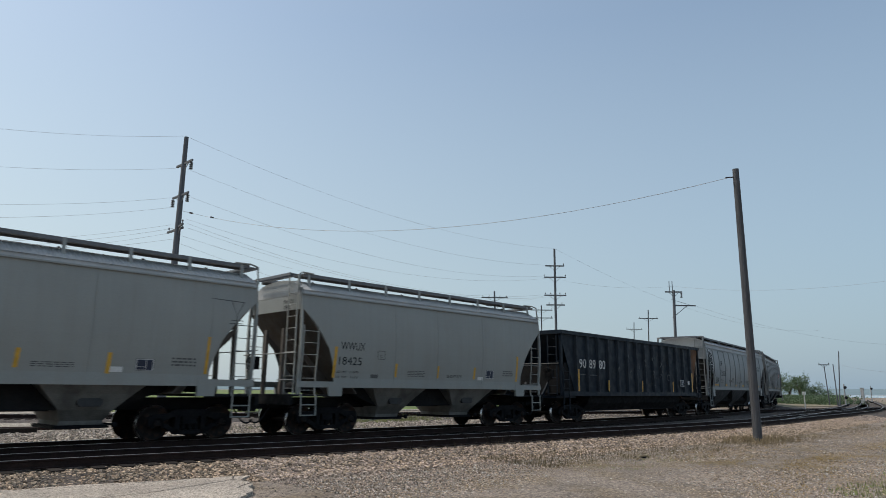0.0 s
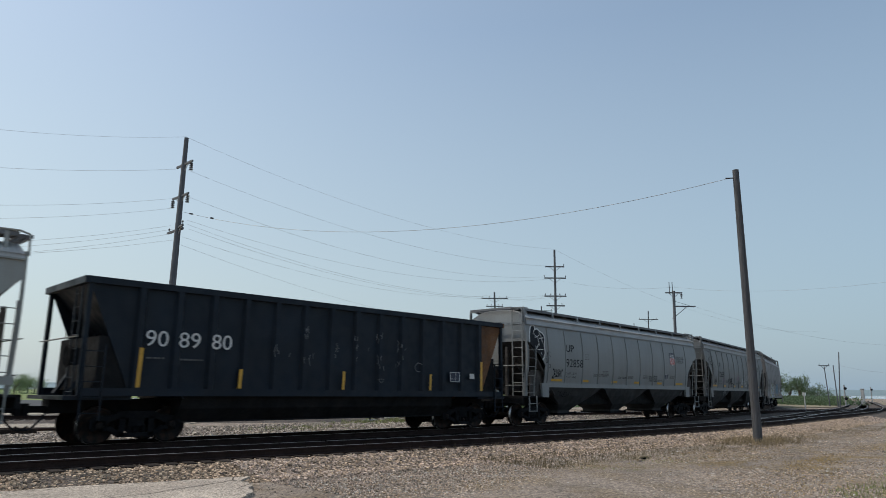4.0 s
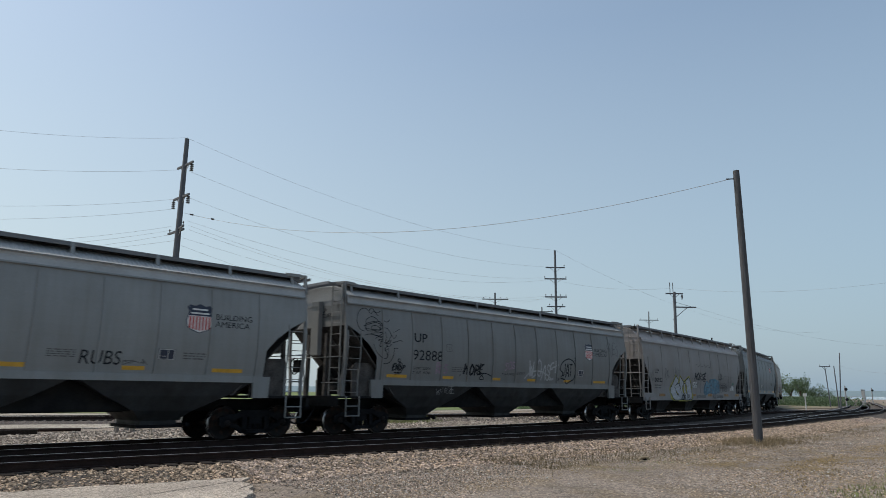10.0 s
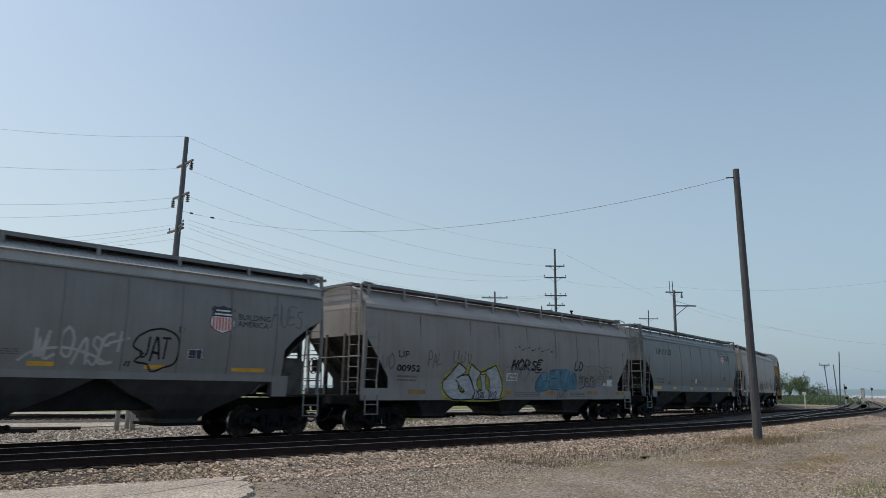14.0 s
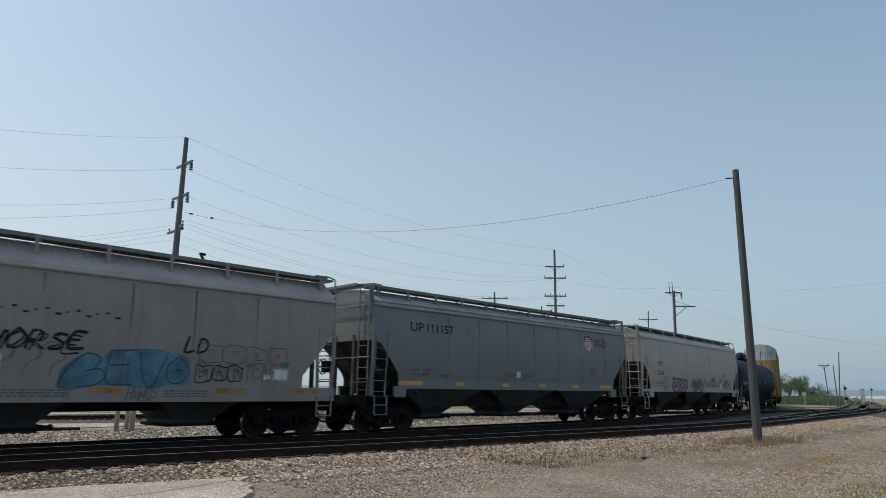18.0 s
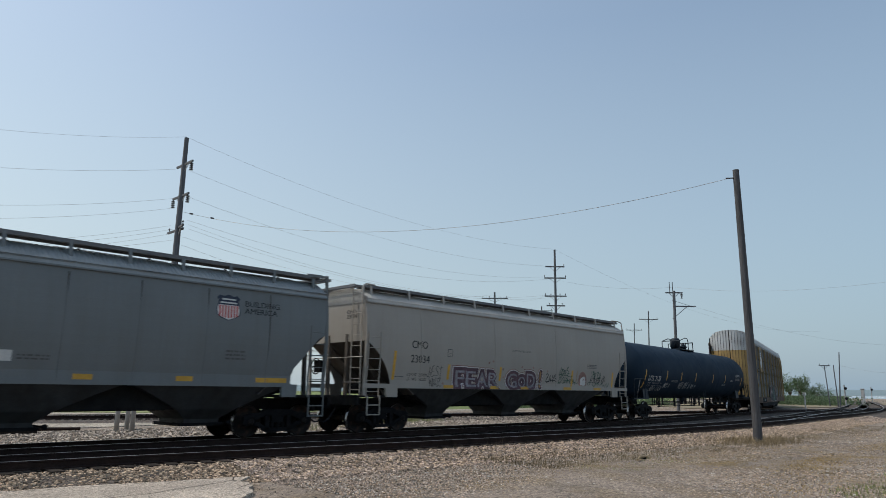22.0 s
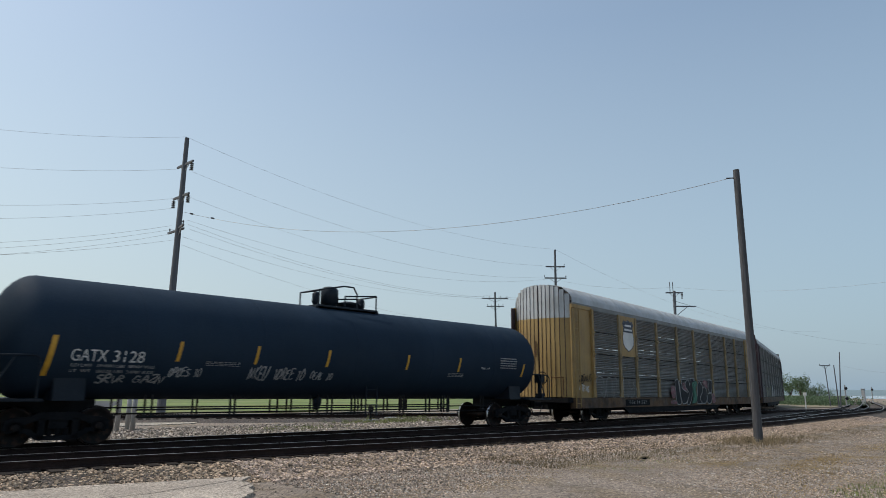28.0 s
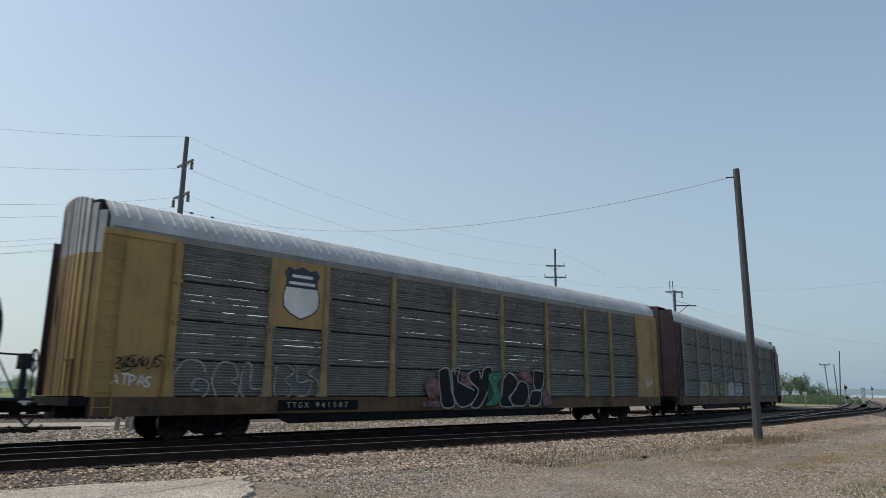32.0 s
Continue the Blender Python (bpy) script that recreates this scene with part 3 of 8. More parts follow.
WIRES_ON = (((19.03, 22.77, 17.71), (61.74, 22.74, 16.90), 1.50),
         ((19.26, 22.66, 15.46), (62.19, 22.06, 14.97), 1.62),
         ((19.45, 22.57, 13.63), (61.07, 23.72, 13.81), 1.62),
         ((19.41, 22.59, 12.10), (62.24, 21.99, 13.77), 1.88),
         ((19.49, 22.55, 11.81), (61.04, 23.75, 11.74), 1.75),
         ((19.55, 22.53, 11.52), (62.24, 21.99, 11.64), 1.88),
         ((19.25, 22.67, 10.96), (73.51, 41.39, 14.74), 1.50),
         ((19.22, 22.68, 10.43), (74.97, 39.57, 10.44), 1.50))
WIRES_FAR = (((61.74, 22.74, 16.90), (135.61, 15.99, 12.58), 2.75),
         ((62.23, 22.00, 13.27), (68.29, 12.24, 12.39), 0.44),
         ((68.29, 12.24, 12.39), (59.72, -12.96, 10.08), 0.88),
         ((69.05, 10.51, 10.28), (108.93, -3.45, 7.84), 1.25),
         ((97.32, 4.20, 4.97), (59.81, -13.99, 3.16), 0.62),
         ((114.33, 10.42, 5.56), (97.32, 4.23, 4.68), 0.62),
         ((75.00, 39.53, 14.33), (61.04, 23.76, 11.67), 0.50))
for p, q, sag in (*WIRES_IN, *WIRES_ON, *WIRES_FAR):
    wire(p, q, sag, 0.007)
wire((19.18, 22.70, 12.61), (26.42, -9.50, 9.73), 1.75, 0.011, "long slack service wire to the bare pole")
for c in ((14.09, 10.84, 9.38), (14.93, 10.43, 9.26)):
    single("wire_clamp", Mesh().lathe([(-0.09, 0.02), (-0.06, 0.04), (0.06, 0.04), (0.09, 0.02)], (0, 0, 0), "x", 8), M_INSUL, "dark splice clamp on the service wire", "clamp", at=c)
part("wire_bolt", Mesh().rod((POLE_R["lean"][0] - 0.3, POLE_R["lean"][1] + 0.3, POLE_R["tall"] - 0.35), (POLE_R["lean"][0], POLE_R["lean"][1], POLE_R["tall"] - 0.33), 0.025, 6), M_INSUL, POLE_R)

# ---- the train ----
def bogie(car, x, tag=""):
    """A two-axle freight truck at x along the car: side frames, springs, bolster and two turning wheelsets."""
    if "bogie" not in SHARED:
        f = Mesh()
        for s in (-1, 1):
            y0, y1 = s * 0.92, s * 1.06
            # cast side frame: arched top bar, dropped lower bar, spring window
            f.prism([(-1.12, 0.40), (-1.12, 0.60), (-0.95, 0.68), (-0.62, 0.70), (-0.42, 0.80), (0.42, 0.80), (0.62, 0.70), (0.95, 0.68), (1.12, 0.60), (1.12, 0.40), (0.98, 0.36),
                     (0.80, 0.40), (0.70, 0.52), (0.46, 0.62), (-0.46, 0.62), (-0.70, 0.52), (-0.80, 0.40), (-0.98, 0.36)], y0, y1)
            f.prism([(-0.80, 0.42), (-0.42, 0.17), (0.42, 0.17), (0.80, 0.42), (0.62, 0.44), (0.36, 0.27), (-0.36, 0.27), (-0.62, 0.44)], y0, y1)
            for q in (-0.36, 0.36):
                f.box(q - 0.07, q + 0.07, y0, y1, 0.2, 0.66)
        f.box(-0.2, 0.2, -1.02, 1.02, 0.42, 0.66)
        f.box(-0.1, 0.1, -0.95, 0.95, 0.3, 0.42)
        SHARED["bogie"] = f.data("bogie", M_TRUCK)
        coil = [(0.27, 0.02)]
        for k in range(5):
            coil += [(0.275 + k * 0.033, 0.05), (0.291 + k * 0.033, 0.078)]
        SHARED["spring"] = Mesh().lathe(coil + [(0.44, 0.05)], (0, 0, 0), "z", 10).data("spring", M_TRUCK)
        w = Mesh()
        w.rod((0, -0.72, 0), (0, 0.72, 0), 0.08, 12)
        for s in (-1, 1):
            w.lathe([(s * 0.68, 0.1), (s * 0.70, 0.40), (s * 0.675, 0.445), (s * 0.675, 0.48), (s * 0.705, 0.485), (s * 0.725, 0.456), (s * 0.81, 0.45), (s * 0.812, 0.40), (s * 0.775, 0.37),
                     (s * 0.75, 0.2), (s * 0.81, 0.13), (s * 0.83, 0.1)], n=32)
            w.lathe([(s * 0.83, 0.09), (s * 1.07, 0.09), (s * 1.085, 0.07)], n=16)
            for i in range(3):
                t = 2 * math.pi * i / 3
                w.rod((0.05 * math.cos(t), s * 1.08, 0.05 * math.sin(t)), (0.05 * math.cos(t), s * 1.1, 0.05 * math.sin(t)), 0.016, 6)
        me = w.data("wheelset", M_WHEEL)
        me.materials.append(M_TREAD)
        for q in me.polygons:       # the running treads are worn bright
            r = [math.hypot(me.vertices[i].co.x, me.vertices[i].co.z) for i in q.vertices]
            if min(r) > 0.448 and max(r) < 0.46:
                q.material_index = 1
        SHARED["wheelset"] = me
        a = Mesh()
        a.prism([(-0.17, -0.12), (-0.17, 0.06), (-0.1, 0.13), (0.1, 0.13), (0.17, 0.06), (0.17, -0.12), (0.1, -0.12), (0.09, 0.02), (-0.09, 0.02), (-0.1, -0.12)], -0.07, 0.07)
        SHARED["adapter"] = a.data("bearing_adapter", M_TRUCK)
    b = part("bogie", SHARED["bogie"], None, car, "grimy cast-steel two-axle truck", at=(x, 0, 0))
    for s in (-1, 1):
        for q in (-0.18, 0.0, 0.18):
            part("spring", SHARED["spring"], None, b, at=(q, s * 0.99, 0))
        for q in (-0.89, 0.89):
            part("bearing_adapter", SHARED["adapter"], None, b, at=(q, s * 0.99, 0.457))
    for q in (-0.89, 0.89):
        WHEELS.append((car, part("wheelset", SHARED["wheelset"], None, b, at=(q, 0, 0.457)), q))
    return b


SHARED, WHEELS, CARS, MID = {}, [], [], {}


def coupler(car, x, s):
    m = Mesh()
    m.box(x - s * 0.7, x + s * 0.05, -0.09, 0.09, 0.76, 0.92)
    m.prism([(x, -0.16), (x + s * 0.12, -0.18), (x + s * 0.2, -0.06), (x + s * 0.14, 0.02), (x + s * 0.2, 0.14), (x + s * 0.1, 0.17), (x, 0.12)], 0.70, 0.98, "z")
    part("coupler", m, M_TRUCK, car)
    h = Mesh()
    pts = [(x - s * 0.35, -0.3, 0.78)] + [(x - s * 0.35 + s * 0.62 * i / 7, -0.3, 0.78 - 0.42 * math.sin(math.pi * i / 7 * 0.72)) for i in range(1, 8)]
    h.pipe(pts, 0.025)
    part("air_hose", h, M_BLACKP, car)


def ladder(car, x, y, z0, z1, width, rungs, along="x", material=None, out=0.0):
    """Two stiles and round rungs."""
    m = Mesh()
    for s in (-0.5, 0.5):
        p = (x + s * width, y, z0) if along == "x" else (x, y + s * width, z0)
        m.bar(p, (p[0], p[1], z1), 0.045, 0.03)
    for i in range(rungs):
        z = z0 + (z1 - z0) * (i + 0.5) / rungs
        a, b = ((x - width / 2, y, z), (x + width / 2, y, z)) if along == "x" else ((x, y - width / 2, z), (x, y + width / 2, z))
        m.rod(a, b, 0.012, 6)
    return part("ladder", m, material or M_GREY, car)


def brake_wheel(car, x, y, z, s):
    m = Mesh().ring((x, y, z), (1, 0, 0), 0.26, 0.018, 20, 6)
    for i in range(5):
        t = 2 * math.pi * i / 5
        m.rod((x, y, z), (x, y + 0.26 * math.cos(t), z + 0.26 * math.sin(t)), 0.012, 5)
    w = part("brake_wheel", m, M_UNDER, car)
    part("brake_housing", Mesh().box(x + s * 0.04, x + s * 0.22, y - 0.17, y + 0.17, z - 0.2, z + 0.2), M_UNDER, w)


def finish(car, a0, a1, centres):
    """Registers the car for the train's run; a0..a1 is its stretch of track at the start."""
    CARS.append((car, (a0 + a1) / 2, centres))
    MID[car.name] = (a0 + a1) / 2
    return car


def hopper(a0, a1, paint, label, bays, cut, zs, sill, inset, ribs=(), eave=4.21, seams=(), posts=8, pad=True, rail=0.12, rise=0.30, board=(4.74, 4.88), outlets=(3.55, 0.82, 0.6, 0.5), dirt=None, bay=None, tall=False):
    """A covered grain hopper whose side sheets span a0..a1; cut: how far the sheet's end stands back at each height."""
    L = a1 - a0
    h = L / 2
    car = thing("covered_hopper", label, "freight car", "freight train")
    W = 1.6
    inn = cut[-1][0]
    top = cut[0][1]
    edge = [(h, eave)] + [(h - d, z) for d, z in cut] + [(h - inn, zs)]
    outline = edge + [(-x, z) for x, z in reversed(edge)]

    def foot(x):
        """Lowest height of the side sheet at x."""
        d = h - abs(x)
        if d >= inn:
            return zs
        for (d0, z0), (d1, z1) in zip(cut, cut[1:]):
            if d0 <= d <= d1:
                return z0 + (z1 - z0) * (d - d0) / max(d1 - d0, 1e-6)
        return top

    for s in (-1, 1):
        side = part("side_panel", Mesh().prism(outline, s * W, s * (W - 0.03)), paint, car)
        for r in (ribs if s < 0 else ()):
            x = r - (a0 + a1) / 2
            part("rib", Mesh().box(x - 0.028, x + 0.028, -W - 0.03, -W + 0.002, foot(x) + 0.02, eave - 0.1), paint, side)
        for r in (seams if s < 0 else ()):
            x = r - (a0 + a1) / 2
            part("weld_seam", Mesh().box(x - 0.008, x + 0.008, -W - 0.007, -W + 0.002, foot(x) + 0.03, eave - 0.1), paint, side)
            lo = foot(x) + 0.03 + (eave - foot(x)) * (0.25 + 0.5 * abs(math.sin(r * 7.3)))
            part("grime_run", Mesh().prism([(x - 0.006, lo), (x + 0.012, lo + 0.3), (x + 0.02, eave - 0.12), (x - 0.014, eave - 0.12)], -W - 0.009, -W - 0.006), M_GRIME if len(seams) > 4 else paint, side)
        # eave rail takes the lighter roof colour as a painted highlight
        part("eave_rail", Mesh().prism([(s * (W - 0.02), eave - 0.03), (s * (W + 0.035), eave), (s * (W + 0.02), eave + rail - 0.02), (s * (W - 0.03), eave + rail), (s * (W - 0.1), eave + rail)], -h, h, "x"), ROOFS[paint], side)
        part("eave_lip", Mesh().box(-h, h, s * (W + 0.02), s * (W + 0.055), eave - 0.035, eave + 0.005), paint, side)
    # roof: two slopes of finely corrugated sheet that meet under the hatches
    z0 = eave + rail
    half = [(1.53, z0 - 0.01), (1.28, z0 + rise * 0.42), (0.92, z0 + rise), (0.45, z0 + rise * 1.2), (0, z0 + rise * 1.26)]
    arch = [(-y, z) for y, z in half] + [(y, z) for y, z in reversed(half[:-1])]
    r = Mesh()
    n = int(L / 0.06)
    r.loft([[(-h + L * i / n, y, z + (0.026 if i % 2 and abs(y) < 1.5 else 0.0)) for y, z in arch] for i in range(n + 1)])
    r.loft([[(-h, y, z - 0.03) for y, z in arch], [(h, y, z - 0.03) for y, z in arch]])
    for s in (-1, 1):
        r.add([(s * h, y, z) for y, z in arch] + [(s * h, W - 0.05, eave - 0.03), (s * h, -W + 0.05, eave - 0.03)], [tuple(range(len(arch) + 2))])
    roof = part("roof", r, ROOFS[paint], car, "corrugated roof in a lighter, lit copy of the body paint", clean=False)
    nh = max(3, int(L / 3.6))
    for i in range(nh):
        x = -h + L * (i + 0.5) / nh
        top_ = z0 + rise * 1.2
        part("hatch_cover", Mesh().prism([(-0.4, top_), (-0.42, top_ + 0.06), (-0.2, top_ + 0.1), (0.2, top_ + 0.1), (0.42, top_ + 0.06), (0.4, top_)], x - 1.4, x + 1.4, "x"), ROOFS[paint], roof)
        for q in (-0.9, 0.9):
            part("hatch_latch", Mesh().bar((x + q, -0.42, top_ + 0.08), (x + q, -0.52, top_ + 0.02), 0.06, 0.03), M_UNDER, roof)
    # grated running boards on posts that stand on the roof slope
    zb, zt = board
    for s in (-1, 1):
        y0 = s * 0.98
        b = Mesh().box(-h + 0.15, h - 0.1, y0 - 0.25, y0 + 0.25, zt - 0.035, zt - 0.015)
        b.box(-h + 0.15, h - 0.1, y0 + s * 0.25 - 0.015, y0 + s * 0.25 + 0.015, zb, zt)
        b.box(-h + 0.15, h - 0.1, y0 - s * 0.25 - 0.015, y0 - s * 0.25 + 0.015, zb + 0.01, zt)
        walkway = part("running_board", b, M_BOARD, car, "dark grated roof walkway")
        for i in range(posts):
            x = -h + 0.35 + (L - 0.7) * i / (posts - 1)
            q = Mesh().prism([(y0 + s * 0.27, zt - 0.01), (y0 + s * 0.33, z0 + rise * 0.30), (y0 + s * 0.28, z0 + rise * 0.30), (y0 + s * 0.235, zt - 0.01)], x - 0.045, x + 0.045, "x")
            q.bar((x, y0 + s * 0.30, z0 + rise * 0.34), (x - 0.05, y0 - s * 0.1, z0 + rise * 1.02), 0.05, 0.02)
            part("board_support", q, paint, walkway)
    jut = 0.42 if tall else 0.20
    for s in (-1, 1):
        b = Mesh().box(s * (h - 0.1), s * (h - 0.06), -1.1, 1.1, zb + 0.02, zt - 0.02)
        for k in range(23):
            b.box(s * (h - 0.06), s * (h + jut), -1.1 + 0.0985 * k, -1.072 + 0.0985 * k, zt - 0.045, zt - 0.02)
        b.box(s * (h + jut * 0.5), s * (h + jut * 0.5 + 0.025), -1.1, 1.1, zt - 0.055, zt - 0.025)
        b.box(s * (h + jut), s * (h + jut + 0.03), -1.1, 1.1, zt - 0.085, zt)
        part("end_walkway", b, M_BOARD, car, "dark grated walkway across the roof end")
        for y in (-1, 1):
            part("end_handrail", Mesh().pipe([(s * (h - 0.55), y * 1.22, zt + 0.02), (s * (h - 0.1), y * 1.3, zt + 0.02), (s * (h + 0.08), y * 1.4, zt - 0.06), (s * (h + 0.1), y * 1.52, eave + 0.1)], 0.025, 8), paint, car)
        part("end_sheet", Mesh().prism([(s * h, eave), (s * (h - 0.03), eave), (s * (h - 0.03), top), (s * h, top)], -W + 0.03, W - 0.03), paint, car)
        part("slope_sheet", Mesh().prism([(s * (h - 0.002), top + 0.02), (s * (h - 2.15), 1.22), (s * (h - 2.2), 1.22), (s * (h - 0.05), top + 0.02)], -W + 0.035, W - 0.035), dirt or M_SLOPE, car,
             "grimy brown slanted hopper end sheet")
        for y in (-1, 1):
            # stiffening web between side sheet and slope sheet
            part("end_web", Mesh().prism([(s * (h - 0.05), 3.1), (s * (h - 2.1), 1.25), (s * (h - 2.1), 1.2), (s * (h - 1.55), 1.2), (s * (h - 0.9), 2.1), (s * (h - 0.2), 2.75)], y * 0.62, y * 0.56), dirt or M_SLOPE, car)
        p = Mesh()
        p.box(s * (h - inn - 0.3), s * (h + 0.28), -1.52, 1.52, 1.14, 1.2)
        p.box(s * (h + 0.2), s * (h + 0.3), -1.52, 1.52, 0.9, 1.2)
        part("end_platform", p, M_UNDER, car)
        for y in (-W + 0.04, W - 0.04):
            part("corner_post", Mesh().bar((s * (h + 0.03), y, 1.2), (s * (h + 0.03), y, zt if tall else eave + rail + 0.06), 0.10, 0.06, (1, 0, 0)), paint, car)
        if tall:
            for y in (-1, 1):
                part("top_bar", Mesh().bar((s * (h + 0.03), y * (W - 0.02), zt - 0.03), (s * (h + 0.2), y * 0.9, zt - 0.03), 0.07, 0.07).bar((s * (h + 0.03), y * (W - 0.04), zt - 0.03), (s * (h - 0.5), y * 1.22, zt - 0.03), 0.06, 0.06), paint, car)
        if ribs:
            for y, q in ((-1, 0.42), (1, 1.0)):
                part("bolster_web", Mesh().prism([(s * (h - q), 1.18), (s * (h - q), 2.12), (s * (h - q - 0.15), 2.26), (s * (h - 1.62), 2.26), (s * (h - 1.62), 1.18)], y * 1.36, y * 1.32), M_GRIME, car, "dusty brown web plate under the slope")
            part("roof_end_post", Mesh().prism([(s * (h + 0.02), -0.26), (s * (h + 0.14), -0.2), (s * (h + 0.14), 0.2), (s * (h + 0.02), 0.26)], 2.5, eave + rail * 0.5, "z"), paint, car)
        for y in (-0.5, 0.5):
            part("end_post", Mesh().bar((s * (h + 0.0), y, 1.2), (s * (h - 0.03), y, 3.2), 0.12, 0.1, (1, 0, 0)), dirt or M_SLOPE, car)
        for y in (-1, 1):
            ladder(car, s * (h - 0.30), y * (W + 0.0), 1.15, 3.25, 0.52, 6, "x", paint)
            g = Mesh()
            for d in (-0.26, 0.26):
                g.bar((s * (h - 0.30) + d, y * W, 1.2), (s * (h - 0.30) + d, y * W, 0.58), 0.045, 0.03)
            for z in (0.60, 0.90):
                g.rod((s * (h - 0.30) - 0.26, y * W, z), (s * (h - 0.30) + 0.26, y * W, z), 0.02, 6)
            part("stirrup_step", g, paint, car)
        ladder(car, s * (h + 0.12), s * 1.15, 1.2, zt - 0.1, 0.5, 10, "y", paint)
        g = Mesh()
        g.rod((s * (h + 0.16), -1.55, 2.42), (s * (h + 0.16), 1.55, 2.42), 0.016, 6)
        part("grab_iron", g, paint, car)
        g = Mesh()
        g.rod((s * (h + 0.16), -1.55, 1.62), (s * (h + 0.16), -0.55, 1.62), 0.016, 6)
        part("grab_iron", g, paint, car)
        coupler(car, s * (h + 0.58), s)
        part("brake_reservoir", Mesh().rod((s * (h - 0.9), -0.6, 1.42), (s * (h - 0.9), 0.5, 1.42), 0.18, 12), M_UNDER, car)
    brake_wheel(car, -(h + 0.42), 0.62, 2.15, 1)
    for s in (-1, 1):
        m = Mesh()
        full = sill[2] if len(sill) > 2 else 0.0
        m.prism([(s * (W + 0.035), sill[0]), (s * (W + 0.035), sill[1]), (s * (W - 0.1), sill[1]), (s * (W - 0.1), sill[0])], -h + inn * (1 - full) - 0.1 * full, h - inn * (1 - full) + 0.1 * full, "x")
        sl = part("side_sill", m, paint, car)
        for e in (-1, 1):
            if pad:
                part("bolster_pad", Mesh().prism([(e * (h - inn - 0.32), sill[1] - 0.01), (e * (h - inn - 0.30), 1.15), (e * (h - inn + 0.18), 1.15), (e * (h - inn + 0.22), sill[1] - 0.01)], s * (W + 0.045), s * (W - 0.05)), paint, sl)
    # discharge hoppers: tapering funnels with daylight between them below a dark ridge
    step, ridge, wide, base = outlets
    head = sill[0] + 0.05
    for i in range(bays):
        x = step * (i - (bays - 1) / 2)
        up = min(step * 0.49, 1.25) if bay else step * 0.49
        v = []
        for z, hx, hy in ((head, up, W - 0.1), (1.2, (up + wide) * 0.5 + 0.05, 1.3), (ridge, wide, 1.05), (0.56, base, 0.78), (0.46, base, 0.76)):
            v.append([(x - hx, -hy, z), (x + hx, -hy, z), (x + hx, hy, z), (x - hx, hy, z)])
        m = Mesh().loft(v, False, True)
        m.add(v[-1], [(0, 1, 2, 3)])
        b = part("hopper_bay", m, bay or M_BAYD, car, "grimy tapered discharge hopper, darkened in its colour")
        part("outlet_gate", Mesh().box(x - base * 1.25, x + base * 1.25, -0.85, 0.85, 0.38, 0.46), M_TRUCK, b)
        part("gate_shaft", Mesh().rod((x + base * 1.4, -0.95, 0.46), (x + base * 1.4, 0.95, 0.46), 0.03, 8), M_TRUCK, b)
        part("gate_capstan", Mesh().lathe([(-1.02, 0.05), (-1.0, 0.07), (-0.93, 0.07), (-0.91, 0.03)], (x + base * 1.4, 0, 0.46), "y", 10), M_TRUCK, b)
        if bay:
            # dark smudge on the funnel's face, drawn as a thin plate
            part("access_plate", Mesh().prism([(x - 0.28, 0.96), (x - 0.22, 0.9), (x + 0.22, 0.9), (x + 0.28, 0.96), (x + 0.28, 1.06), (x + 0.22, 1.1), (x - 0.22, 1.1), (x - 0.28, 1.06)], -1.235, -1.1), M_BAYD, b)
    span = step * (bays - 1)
    # near-black box between the funnels: shade of the recess is in its colour
    part("ridge_sheet", Mesh().box(-span / 2, span / 2, -0.95, 0.95, ridge, head), M_UNDER, car, "dark fill between the funnels, with the recess's shade in its colour")
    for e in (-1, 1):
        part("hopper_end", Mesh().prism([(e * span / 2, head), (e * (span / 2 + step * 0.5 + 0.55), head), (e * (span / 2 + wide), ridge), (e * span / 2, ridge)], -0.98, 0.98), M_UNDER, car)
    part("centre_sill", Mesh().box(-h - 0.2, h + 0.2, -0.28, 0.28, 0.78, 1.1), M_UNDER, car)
    tc = h - inset
    for s in (-1, 1):
        bogie(car, s * tc)
    return finish(car, a0, a1, tc)


ARC = ((0, 3.74), (0.4, 3.36), (0.72, 2.98), (0.98, 2.6), (1.14, 2.2), (1.24, 1.85), (1.25, 1.62))
ARC2 = ((0, 2.95), (0.3, 2.72), (0.55, 2.5), (0.78, 2.22), (0.95, 1.92), (1.04, 1.7), (1.05, 1.6))
SLANT = ((0, 3.42), (0.46, 3.18), (0.94, 2.82), (1.27, 2.46), (1.29, 1.8))
RIB3 = (43.3, 44.65, 46.1, 47.5, 48.92, 50.33, 51.75, 53.2, 54.6, 56.0, 57.45)
TWO = dict(eave=4.21, rail=0.12, rise=0.30, board=(4.77, 4.87), outlets=(3.55, 0.82, 0.62, 0.5), bay=M_BAY)
THREE = dict(eave=4.13, rail=0.26, rise=0.30, board=(4.715, 4.82), outlets=(4.75, 0.82, 0.78, 0.48), posts=9, tall=True, dirt=M_GRIME)
